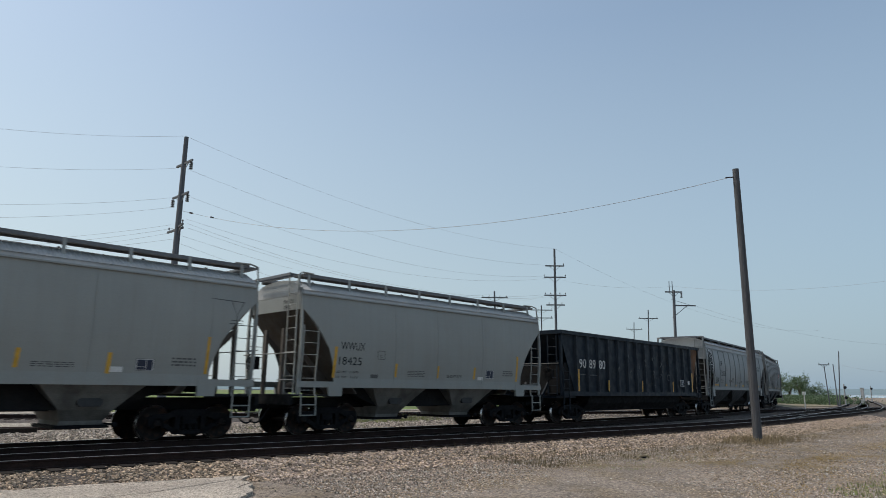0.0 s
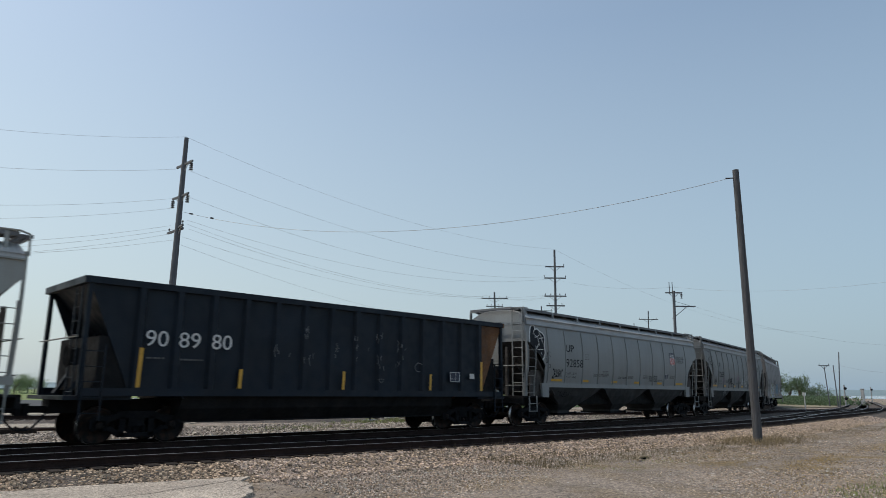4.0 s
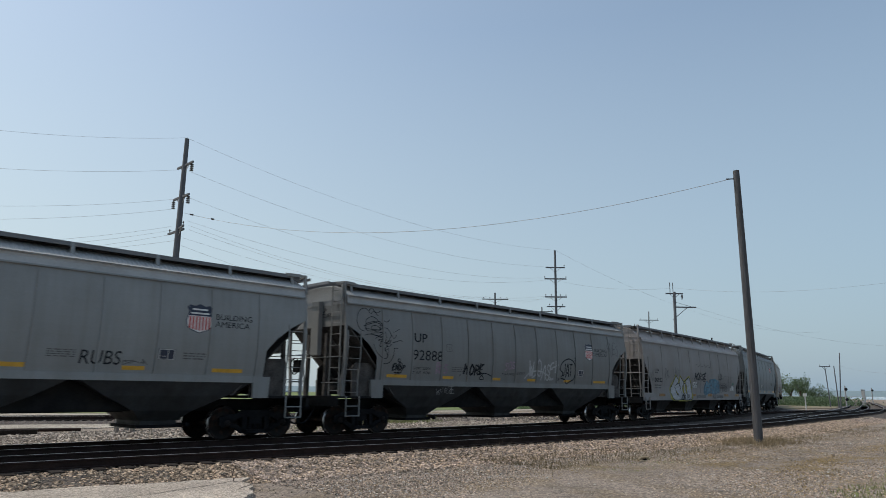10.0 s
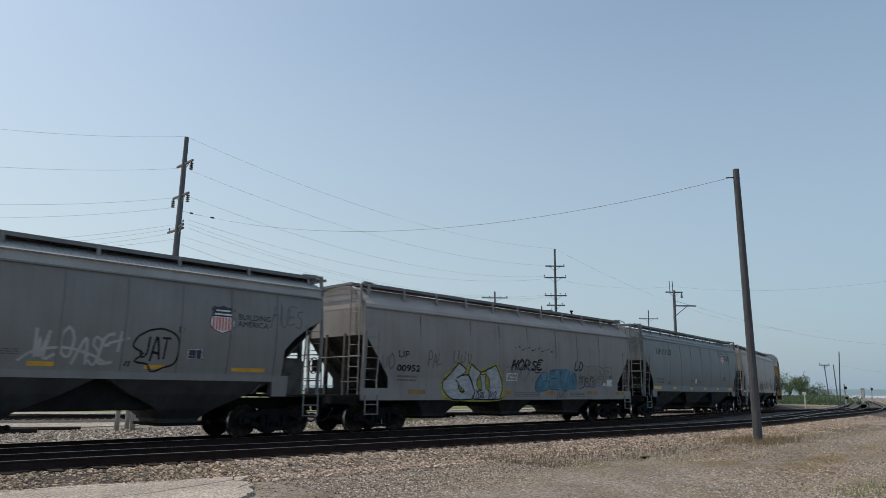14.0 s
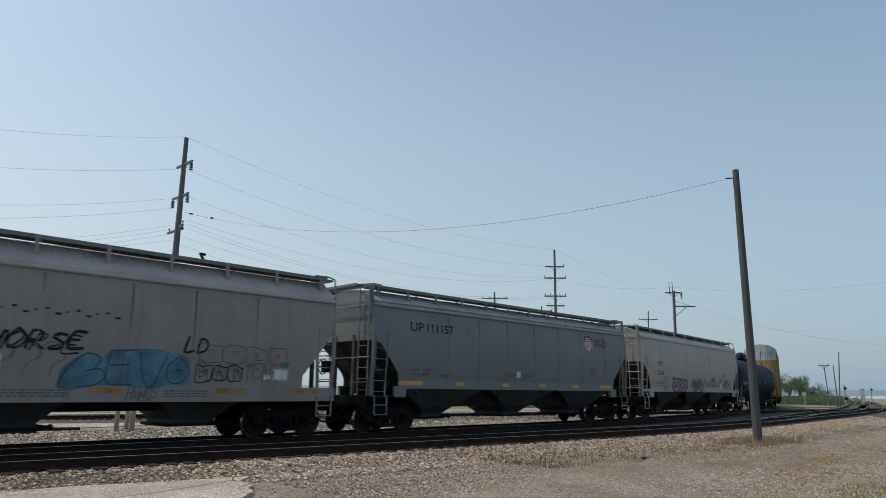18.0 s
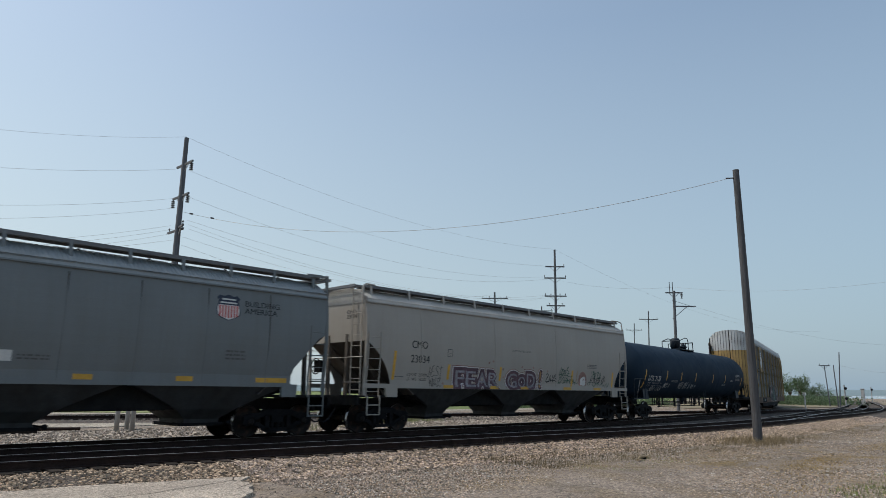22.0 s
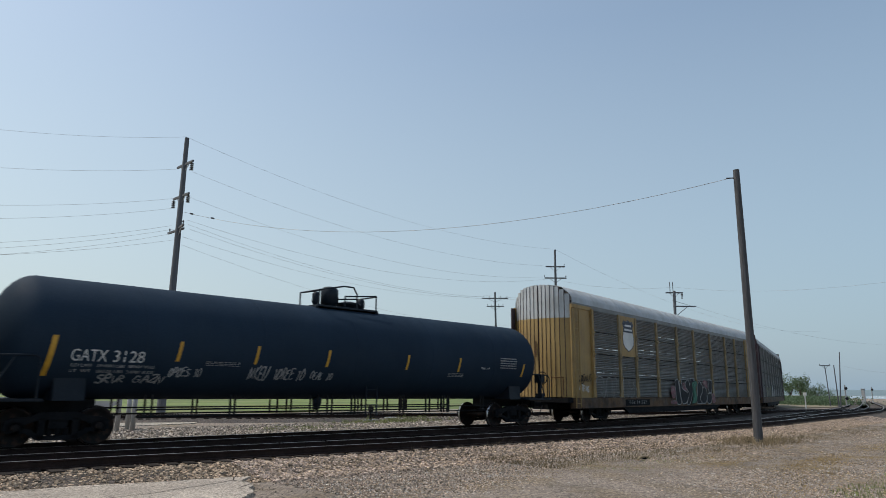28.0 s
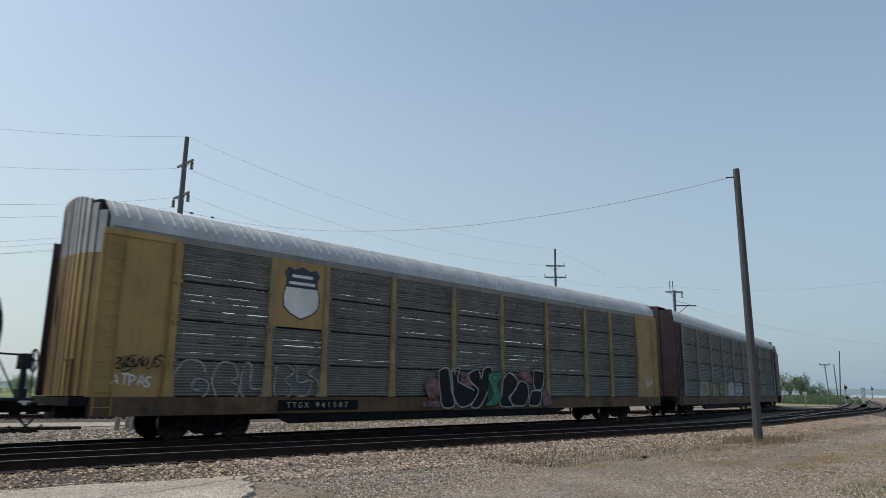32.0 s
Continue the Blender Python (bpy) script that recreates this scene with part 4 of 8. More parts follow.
HC = [hopper(-1.35, 10.3, M_GREY, "light grey two-bay covered hopper car with curved side ends", 2, ARC, 1.59, (1.41, 1.59, 1.0), 1.42, seams=(2.5, 6.0, 9.0), **TWO),
      hopper(11.9, 23.55, M_GREY, "light grey two-bay covered hopper with black reporting letters", 2, ARC, 1.59, (1.41, 1.59, 1.0), 1.42, seams=(15.6, 17.6, 20.0), **TWO),
      hopper(41.8, 59.0, M_UPGREY, "ribbed grey three-bay covered hopper with shield and slogan", 3, SLANT, 1.72, (1.56, 1.74), 1.15, ribs=RIB3, **THREE),
      hopper(60.55, 77.75, M_DULLGREY, "ribbed grey three-bay covered hopper scrawled with black tags", 3, SLANT, 1.72, (1.56, 1.74), 1.15, ribs=[r + 18.75 for r in RIB3], **THREE),
      hopper(79.45, 96.2, M_OLDGREY, "faded grey three-bay covered hopper covered in graffiti", 3, ((0, 3.12), (1.05, 1.77), (1.06, 1.5)), 1.42, (1.03, 1.42, 1.0), 1.2,
             seams=(81.9, 84.5, 86.2, 88.0, 90.0, 91.65, 93.5), eave=4.04, rail=0.12, rise=0.52, board=(4.76, 4.86), dirt=M_GRIME, outlets=(4.4, 1.0, 1.07, 0.6), pad=False, posts=11),
      hopper(97.8, 113.9, M_BLUEGREY, "blue-grey three-bay covered hopper with a large black number", 3, ((0, 3.0), (0.28, 2.88), (1.08, 1.97), (1.16, 1.75)), 1.5, (1.43, 1.52), 1.2,
             seams=(101.3, 103.0, 104.7, 106.5, 108.2, 110.0, 111.9), eave=4.16, rail=0.14, rise=0.36, board=(4.765, 4.865), outlets=(4.6, 0.82, 0.85, 0.5), posts=12, tall=True, dirt=M_GRIME),
      hopper(115.5, 131.85, M_BEIGE, "bone-white three-bay covered hopper with purple graffiti letters", 3, ARC2, 1.56, (1.44, 1.58, 1.0), 1.2, seams=(117.9, 121.9, 126.0),
             eave=4.23, rail=0.12, rise=0.32, board=(4.73, 4.83), outlets=(4.3, 0.85, 0.6, 0.45), posts=10)]
C0, C1, C3, C4, C5, C6, C7 = HC


def open_hopper(a0, a1):
    """A black ribbed open-top coal hopper with a rusty rear end."""
    L = a1 - a0
    h = L / 2
    mid = (a0 + a1) / 2
    W, zt, zb = 1.5, 3.97, 1.36
    car = thing("open_hopper", "black ribbed open-top coal hopper with one rusty end", "freight car", "freight train")
    for s in (-1, 1):
        side = part("side_sheet", Mesh().prism([(-h, zt), (h, zt), (h - 1.15, zb), (-h + 1.15, zb)], s * W, s * (W - 0.03)), M_BLACK, car)
        for i in range(14):
            x = 26.3 + 0.975 * i - mid
            if abs(x) < h - 0.5:
                lo = zb if abs(x) < h - 1.15 else zt - (zt - zb) * (h - abs(x)) / 1.15
                part("side_stake", Mesh().prism([(x - 0.13, s * W), (x - 0.07, s * (W + 0.11)), (x + 0.07, s * (W + 0.11)), (x + 0.13, s * W)], max(lo, zb), zt - 0.12, "z"), M_BLACK, side)
        part("top_chord", Mesh().box(-h, h, s * (W - 0.04), s * (W + 0.12), zt - 0.13, zt + 0.03), M_BLACK, side)
        part("side_sill", Mesh().box(-h + 0.1, h - 0.1, s * (W - 0.06), s * (W + 0.1), 1.17, zb), M_BLACK, side)
        part("rust_panel", Mesh().prism([(h - 0.02, zt - 0.14), (h - 1.12, zb + 0.02), (h - 1.22, zb + 0.02), (h - 1.22, zt - 0.14)], s * (W + 0.012), s * (W + 0.001)), M_RUSTY, side, "bare orange-rusted end panel")
    for s in (-1, 1):
        m = Mesh().prism([(s * h, zt), (s * (h - 2.6), 1.1), (s * (h - 2.64), 1.1), (s * (h - 0.05), zt)], -W + 0.03, W - 0.03)
        part("end_slope", m, M_BLACK if s < 0 else M_RUSTY, car)
        part("end_chord", Mesh().box(s * (h - 0.04), s * (h + 0.1), -W - 0.1, W + 0.1, zt - 0.14, zt + 0.03), M_BLACK if s < 0 else M_RUSTY, car)
        for y in (-1, 1):
            part("corner_post", Mesh().bar((s * (h - 0.05), y * (W + 0.02), 1.17), (s * (h - 0.05), y * (W + 0.02), zt), 0.12, 0.1, (1, 0, 0)), M_BLACK, car)
            part("end_brace", Mesh().bar((s * (h - 0.1), y * 0.5, 1.2), (s * (h - 1.1), y * 0.8, 2.8), 0.09), M_BLACK, car)
        ladder(car, s * (h + 0.06), s * 1.15, 1.1, zt - 0.2, 0.45, 8, "y", M_BLACK)
        ladder(car, s * (h - 0.3), -W - 0.12, 0.6, 2.4, 0.45, 5, "x", M_BLACK)
        g = Mesh().rod((s * (h + 0.1), -1.5, 2.55), (s * (h + 0.1), 1.5, 2.55), 0.018, 6)
        part("grab_iron", g, M_GALV, car)
        part("end_platform", Mesh().box(s * (h - 1.3), s * (h + 0.25), -1.45, 1.45, 1.08, 1.17), M_BLACK, car)
        coupler(car, s * (h + 0.58), s)
    part("floor_load", Mesh().box(-h + 0.4, h - 0.4, -W + 0.04, W - 0.04, 1.3, 2.6), M_UNDER, car)
    part("belly", Mesh().loft([[(-h + 2.6, -y, z), (h - 2.6, -y, z), (h - 2.6, y, z), (-h + 2.6, y, z)] for z, y in ((1.25, 1.42), (0.85, 1.3), (0.52, 1.0))] , False, True).box(-h + 2.6, h - 2.6, -1.0, 1.0, 0.48, 0.54), M_UNDER, car)
    part("centre_sill", Mesh().box(-h - 0.2, h + 0.2, -0.28, 0.28, 0.74, 1.08), M_UNDER, car)
    part("brake_reservoir", Mesh().rod((-h + 0.75, -0.9, 1.5), (-h + 0.75, 0.2, 1.5), 0.2, 12), M_BLACK, car)
    brake_wheel(car, -(h + 0.12), -0.95, 2.1, 1)
    tc = h - 1.65
    for s in (-1, 1):
        bogie(car, s * tc)
    return finish(car, a0, a1, tc)


C2 = open_hopper(25.0, 40.3)


def tank_car(a0, a1):
    """A black tank on two saddles with a fitting platform on top and hanging pipes below."""
    L = a1 - a0
    h = L / 2
    R, zc = 1.5, 2.57
    car = thing("tank_car", "glossy black tank car with yellow reflector strips", "freight car", "freight train")
    prof = [(-h + 0.85 * (1 - math.cos(math.pi / 2 * i / 9)), R * math.sin(math.pi / 2 * i / 9)) for i in range(10)]
    prof[0] = (-h, 0.02)
    prof += [(-h + L * q, R) for q in (0.2, 0.35, 0.5, 0.65, 0.8)] + [(-x, r) for x, r in reversed(prof)]
    tank = part("tank", Mesh().lathe(prof, (0, 0, zc), "x", 64), M_TANK, car)
    for q in (0.16, 0.33, 0.5, 0.67, 0.84):
        part("weld_band", Mesh().lathe([(-h + L * q - 0.02, R - 0.01), (-h + L * q - 0.015, R + 0.006), (-h + L * q + 0.015, R + 0.006), (-h + L * q + 0.02, R - 0.01)], (0, 0, zc), "x", 64), M_TANK, tank)
    # fittings platform
    x0 = 143.2 - (a0 + a1) / 2
    zt = zc + R
    fit = part("platform", Mesh().box(x0 - 1.25, x0 + 1.25, -0.6, 0.6, zt - 0.04, zt + 0.02).box(x0 - 1.2, x0 - 1.3, -0.55, 0.55, zt - 0.4, zt).box(x0 + 1.3, x0 + 1.2, -0.55, 0.55, zt - 0.4, zt), M_BLACK, car, "fittings platform on the tank top")
    for x, r, hh in ((-0.95, 0.13, 0.5), (-0.4, 0.3, 0.72), (0.95, 0.14, 0.45)):
        part("valve", Mesh().lathe([(0, r * 0.78), (0.13, r * 0.78), (0.15, r), (hh - 0.16, r), (hh - 0.08, r * 0.93), (hh - 0.02, r * 0.75), (hh + 0.01, r * 0.4)], (x0 + x, 0, zt), "z", 16), M_BLACK, fit)
    part("manway", Mesh().lathe([(0, 0.38), (0.16, 0.38), (0.17, 0.44), (0.23, 0.44), (0.25, 0.3), (0.3, 0.1)], (x0 + 0.4, 0, zt), "z", 20), M_BLACK, fit)
    for y in (-0.55, 0.55):
        g = Mesh()
        g.pipe([(x0 - 1.2, y, zt), (x0 - 1.2, y, zt + 0.5), (x0 - 0.2, y, zt + 0.72), (x0 + 0.2, y, zt + 0.72), (x0 + 0.35, y, zt + 0.5), (x0 + 0.35, y, zt)], 0.026, 8)
        part("handrail", g, M_BLACK, fit)
        g = Mesh()
        g.pipe([(x0 - 0.15, y, zt), (x0 - 0.15, y, zt + 0.38), (x0 + 1.2, y, zt + 0.52), (x0 + 1.2, y, zt)], 0.026, 8)
        part("handrail", g, M_BLACK, fit)
    for x in (-1.2, 1.2):
        part("handrail", Mesh().pipe([(x0 + x, -0.55, zt + 0.5), (x0 + x, 0.55, zt + 0.5)], 0.026, 8), M_BLACK, fit)
    for s in (-1, 1):
        c = s * (h - 1.6)
        part("saddle", Mesh().prism([(-1.2, 1.06), (1.2, 1.06), (1.15, 1.58), (0.9, 1.42), (0, 1.15), (-0.9, 1.42), (-1.15, 1.58)], c - 0.35, c + 0.35, "x"), M_BLACK, car)
        part("stub_sill", Mesh().box(c - s * 0.9, s * (h + 0.55), -0.3, 0.3, 0.76, 1.08), M_UNDER, car)
        part("end_deck", Mesh().box(s * (h - 1.0), s * (h + 0.5), -1.45, 1.45, 1.05, 1.11), M_BLACK, car)
        g = Mesh()
        g.pipe([(s * (h + 0.42), -1.42, 1.1), (s * (h + 0.42), -1.42, 1.95), (s * (h + 0.3), -1.42, 2.05), (s * (h - 0.75), -1.46, 2.08), (s * (h - 0.85), -1.46, 2.0), (s * (h - 0.85), -1.46, 1.1)], 0.022, 8)
        part("end_rail", g, M_BLACK, car)
        part("rail_brace", Mesh().bar((s * (h + 0.15), -1.42, 1.1), (s * (h - 0.35), -1.44, 2.05), 0.03), M_BLACK, car)
        coupler(car, s * (h + 0.85), s)
    # hanging pipe rails along the lower side
    for y in (-1.15, 1.15):
        lo = Mesh().rod((-h + 3.2, y, 0.66), (h - 3.2, y, 0.66), 0.022, 6)
        r = part("lower_pipe", lo, M_UNDER, car)
        part("upper_pipe", Mesh().rod((-h + 3.2, y, 0.83), (h - 3.2, y, 0.83), 0.022, 6), M_UNDER, r)
        for x, d in ((-6.4, 0.09), (-4.08, 0.07), (-1.38, 0.14), (-0.8, 0.09), (0.12, 0.07), (2.2, 0.08), (3.43, 0.09), (4.18, 0.06), (4.45, 0.04), (6.3, 0.08)):
            for d in (-d, d):
                part("hanger", Mesh().bar((x + d, y, 0.62), (x + d, y, 1.2), 0.045), M_UNDER, r)
    stand = part("brake_stand", Mesh().box(h + 0.28, h + 0.46, -1.12, -0.78, 1.1, 1.3).box(h + 0.32, h + 0.42, -1.02, -0.88, 1.3, 1.75).box(h + 0.26, h + 0.48, -1.14, -0.76, 1.75, 2.1), M_BLACK, car)
    wheel = Mesh().ring((h + 0.56, -0.95, 1.95), (1, 0, 0), 0.26, 0.02, 20, 6).rod((h + 0.47, -0.95, 1.95), (h + 0.58, -0.95, 1.95), 0.03, 8)
    for i in range(4):
        t = math.pi * i / 2
        wheel.rod((h + 0.56, -0.95, 1.95), (h + 0.56, -0.95 + 0.26 * math.cos(t), 1.95 + 0.26 * math.sin(t)), 0.014, 5)
    part("brake_wheel", wheel, M_UNDER, stand)
    ladder(car, x0 + 0.5, -1.3, 0.55, 1.5, 0.45, 4, "x", M_BLACK)
    part("bottom_outlet", Mesh().lathe([(0.74, 0.05), (0.78, 0.1), (0.86, 0.1), (0.88, 0.14), (1.12, 0.16)], (x0 - 1.0, -0.4, 0), "z", 14), M_BLACK, car)
    tc = h - 1.5
    for s in (-1, 1):
        bogie(car, s * tc)
    return finish(car, a0, a1, tc)


C8 = tank_car(133.07, 152.85)


def autorack(a0, a1, label, frame_paint, panel_paint, ribs, end_top, shield_bay=-1, inset=3.4, detail=True, post_paint=None, leaves=12, bow=0.46, slots=True):
    """A tall enclosed car carrier: flat car, ribbed and slotted side panels, arched roof, folding end doors."""
    L = a1 - a0
    h = L / 2
    mid = (a0 + a1) / 2
    W = 1.5
    car = thing("autorack_car", label, "freight car", "freight train")
    cols = [r - mid for r in ribs]
    rows = (1.13, 2.07, 3.12, 4.13, 5.14)
    for s in (-1, 1):
        part("side_sill", Mesh().prism([(s * (W + 0.06), 0.67), (s * (W + 0.06), 1.13), (s * (W - 0.2), 1.13), (s * (W - 0.2), 0.67)], -h + 0.1, h - 0.1, "x"), M_SILL if detail else M_UNDER, car, "dirty rust-stained flat-car side sill")
        part("top_rail", Mesh().box(-h + 0.2, h - 0.2, s * (W - 0.08), s * (W + 0.02), 5.12, 5.32), panel_paint, car)
        for e in (-1, 1):
            x0, x1 = e * h, (cols[0] if e < 0 else cols[-1])
            post = part("end_bulkhead", Mesh().box(x0, x1, s * W, s * (W - 0.06), 1.13, 5.22), frame_paint, car, "plain solid panel at the car's end")
            part("panel_frame", Mesh().box(x1 - 0.12, x1, s * (W + 0.002), s * (W + 0.05), 1.13, 5.22), frame_paint, post)
            part("panel_frame", Mesh().box(x0, x1, s * (W + 0.002), s * (W + 0.04), 5.08, 5.24), frame_paint, post)
            if s < 0:
                ladder(car, x0 - e * 0.34, -W - 0.08, 0.7, 5.05, 0.42, 12, "x", frame_paint)
        for k, x in enumerate(cols):
            dull = post_paint or (frame_paint if k < 1 or not detail else M_POST)
            m = Mesh()
            m.prism([(x - 0.09, 5.15), (x + 0.09, 5.15), (x + 0.09, 2.0), (x + 0.16, 1.14), (x - 0.16, 1.14), (x - 0.09, 2.0)], s * (W + 0.002), s * (W + 0.10))
            post = part("side_post", m, dull, car)
            for z in rows[1:4] if s < 0 and detail else ():
                part("post_clip", Mesh().box(x - 0.14, x + 0.14, s * (W + 0.10), s * (W + 0.13), z - 0.06, z + 0.02).box(x - 0.03, x + 0.03, s * (W + 0.1), s * (W + 0.14), z - 0.16, z + 0.12), dull, post)
        for k in range(len(cols) - 1):
            for j in range(4):
                xa, xb = cols[k] + 0.05, cols[k + 1] - 0.05
                za, zb = rows[j] + 0.02, rows[j + 1] - 0.02
                if k == shield_bay and j >= 2:
                    continue
                m = Mesh()
                n = 12 if s < 0 else 6
                for q in range(n):
                    # one corrugation, and below it a row of slots in some of them
                    z0 = za + (zb - za) * q / n
                    z1 = za + (zb - za) * (q + 1) / n
                    pair = q in ((3, 5, 9), (2, 5, 8), (3, 6, 8), (2, 7, 9))[(j + k) % 4] and j > 0
                    slot = slots and j > 0 and (s > 0 or pair)
                    zm = z0 + (0.02 if s < 0 else 0.09) if slot else z0
                    m.add([(xa, s * (W - 0.02), zm), (xb, s * (W - 0.02), zm), (xb, s * (W + 0.025), (zm + z1) / 2), (xa, s * (W + 0.025), (zm + z1) / 2), (xb, s * (W - 0.02), z1), (xa, s * (W - 0.02), z1)],
                          [(0, 1, 2, 3), (3, 2, 4, 5)])
                    if slot:
                        if s < 0:
                            x, rnd = xa, random.Random(k * 100 + j * 10 + q)
                            solid, start = True, rnd.uniform(0.15, 0.5)
                            stop = start + rnd.uniform(0.7, 1.2)
                            dotted = rnd.random() < 0.7
                            again = stop + rnd.uniform(0.25, 0.5)
                            while x < xb:
                                perforated = (start < x - xa < stop or again < x - xa < again + 0.8) and rnd.random() < 0.95
                                w = (0.045 if perforated else 0.2) if solid else ((0.05 if dotted else 0.5) if perforated else 0.02)
                                if solid or not perforated:
                                    m.add([(x, s * (W - 0.02), z0), (min(x + w, xb), s * (W - 0.02), z0), (min(x + w, xb), s * (W - 0.02), zm), (x, s * (W - 0.02), zm)], [(0, 1, 2, 3)])
                                x += w
                                solid = not solid
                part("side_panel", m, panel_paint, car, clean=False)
                part("panel_joint", Mesh().box(xa, xb, s * (W - 0.01), s * (W + 0.012), zb, zb + 0.035), M_TRUCK, car)
    if shield_bay >= 0:
        xa, xb = cols[shield_bay] + 0.1, cols[shield_bay + 1] - 0.1
        part("emblem_panel", Mesh().box(xa, xb, -W - 0.07, -W, 3.14, 5.14), frame_paint, car, "flat yellow panel behind the emblem")
    half = [(1.5, 5.26), (1.48, 5.55), (1.28, 5.80), (1.0, 6.04), (0.6, 6.15), (0.2, 6.2)]
    arch = [(-y, z) for y, z in half] + [(y, z) for y, z in reversed(half)]
    m = Mesh()
    m.loft([[(-h + 0.12, y, z) for y, z in arch], [(h - 0.12, y, z) for y, z in arch]], True)
    m.loft([[(-h + 0.12, y, z - 0.04) for y, z in arch], [(h - 0.12, y, z - 0.04) for y, z in arch]], True)
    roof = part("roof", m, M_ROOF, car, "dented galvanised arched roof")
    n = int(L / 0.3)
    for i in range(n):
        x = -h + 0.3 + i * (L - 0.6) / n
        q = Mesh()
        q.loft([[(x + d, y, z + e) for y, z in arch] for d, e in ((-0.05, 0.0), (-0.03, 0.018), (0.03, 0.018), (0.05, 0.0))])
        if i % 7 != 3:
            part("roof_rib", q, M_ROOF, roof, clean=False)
    for s in (-1, 1):
        # folding end doors: upright leaves with gaps, yellow below, bare metal above
        swell = lambda y: s * (h - 0.12 + bow * (1 - abs(y / 1.46) ** 3.2))
        for i in range(leaves):
            y0 = -1.42 + 2.84 * i / leaves
            y1 = -1.42 + 2.84 * (i + 1) / leaves - (0.06 if i == leaves // 2 - 1 else 0.018)
            ym = (y0 + y1) / 2
            top = float(np.interp(abs(ym), [0, 0.2, 0.6, 1.0, 1.28, 1.48], [6.17, 6.16, 6.11, 6.0, 5.76, 5.5]))
            foot = [(swell(y0) + s * 0.025, y0), (swell(y1), y1), (swell(y1) - s * 0.05, y1), (swell(y0) - s * 0.02, y0)]
            leaf = part("door_leaf", Mesh().prism(foot, 1.15, 4.62, "z"), frame_paint, car)
            part("leaf_top", Mesh().prism(foot, 4.62, top, "z"), end_top, leaf, "weathered upper part of the door")
            # brown strip stands in for the shaded side of each leaf
            part("door_seam", Mesh().box(swell(y0) - s * 0.03, swell(y0) + s * 0.023, y0 - 0.007, y0 - 0.001, 1.16, top - 0.03), M_BROWN, leaf)
        # added dark sheet behind the leaves, so the gaps look shaded
        part("door_backing", Mesh().box(s * (h - 0.32), s * (h - 0.36), -1.4, 1.4, 1.15, 5.45), M_TRUCK, car)
        part("door_post", Mesh().box(s * (h - 0.05), s * (h + 0.27), 1.44, 1.5, 1.13, 5.2), M_BROWN if detail else frame_paint, car)
        part("latch_rod", Mesh().rod((s * (h + 0.4), 0.1, 2.9), (s * (h + 0.4), 0.1, 3.6), 0.03, 6), M_RUSTY, car)
        part("end_deck", Mesh().box(s * (h - 0.5), s * (h + 0.35), -1.45, 1.45, 0.92, 1.12), M_TRUCK, car)
        g = Mesh().pipe([(s * (h + 0.3), -1.2, 1.1), (s * (h + 0.3), -1.2, 2.0), (s * (h + 0.3), -0.5, 2.0), (s * (h + 0.3), -0.5, 1.1)], 0.018, 6)
        part("end_rail", g, M_RUSTY, car)
        coupler(car, s * (h + 0.95), s)
    for s in (-1, 1):
        part("girder", Mesh().prism([(-h + 5.0, 0.66), (-h + 5.6, 0.38), (h - 9.5, 0.40), (h - 8.6, 0.66)], s * (W + 0.02), s * (W - 0.12)), M_TRUCK, car, "deep black girder between the trucks")
    part("deck", Mesh().box(-h + 0.2, h - 0.2, -1.42, 1.42, 0.98, 1.1), M_UNDER, car)
    part("upper_deck", Mesh().box(-h + 0.4, h - 0.4, -1.40, 1.40, 3.05, 3.12), M_UNDER, car)
    part("centre_sill", Mesh().box(-h - 0.3, h + 0.3, -0.4, 0.4, 0.62, 0.98), M_UNDER, car)
    tc = h - inset
    for s in (-1, 1):
        bogie(car, s * tc)
    return finish(car, a0, a1, tc)


RIB9 = (156.35, 159.2, 161.12, 163.9, 166.87, 169.65, 172.65, 175.65, 177.85, 180.4)
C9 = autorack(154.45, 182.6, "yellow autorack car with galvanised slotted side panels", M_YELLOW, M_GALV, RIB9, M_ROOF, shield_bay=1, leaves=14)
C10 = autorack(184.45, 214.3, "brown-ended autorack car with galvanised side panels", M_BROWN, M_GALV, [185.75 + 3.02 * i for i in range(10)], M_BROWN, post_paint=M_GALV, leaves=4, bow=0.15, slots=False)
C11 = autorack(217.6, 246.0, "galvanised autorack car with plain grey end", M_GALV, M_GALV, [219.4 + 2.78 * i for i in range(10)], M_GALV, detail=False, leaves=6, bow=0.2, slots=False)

# ---- lettering, reflectors and graffiti on the cars ----
FACE = {}   # how far the decorated near side stands out, by car
for c in (C0, C1, C3, C4, C5, C6, C7):
    FACE[c.name] = 1.6
for c in (C2, C9, C10, C11):
    FACE[c.name] = 1.5
FACE[C2.name] = 1.612
FACE[C9.name] = 1.535


def plate(car, a0, z0, a1, z1, material, name="reflector", label="", lift=0.004, parent=None, y=None):
    """A thin flat plate on the near side."""
    m = MID[car.name]
    y = -(FACE[car.name] if y is None else y)
    return part(name, Mesh().box(a0 - m, a1 - m, y - lift, y + 0.001, z0, z1), material, parent or car, label)


def leaning(car, a0, z0, a1, z1, w, material=None):
    """An upright yellow reflector strip."""
    m = MID[car.name]
    y = -FACE[car.name]
    return part("reflector", Mesh().prism([(a0 - m, z0), (a0 - m + w, z0), (a1 - m + w, z1), (a1 - m, z1)], y - 0.004, y + 0.001), material or M_REFL, car, "upright yellow reflector strip")


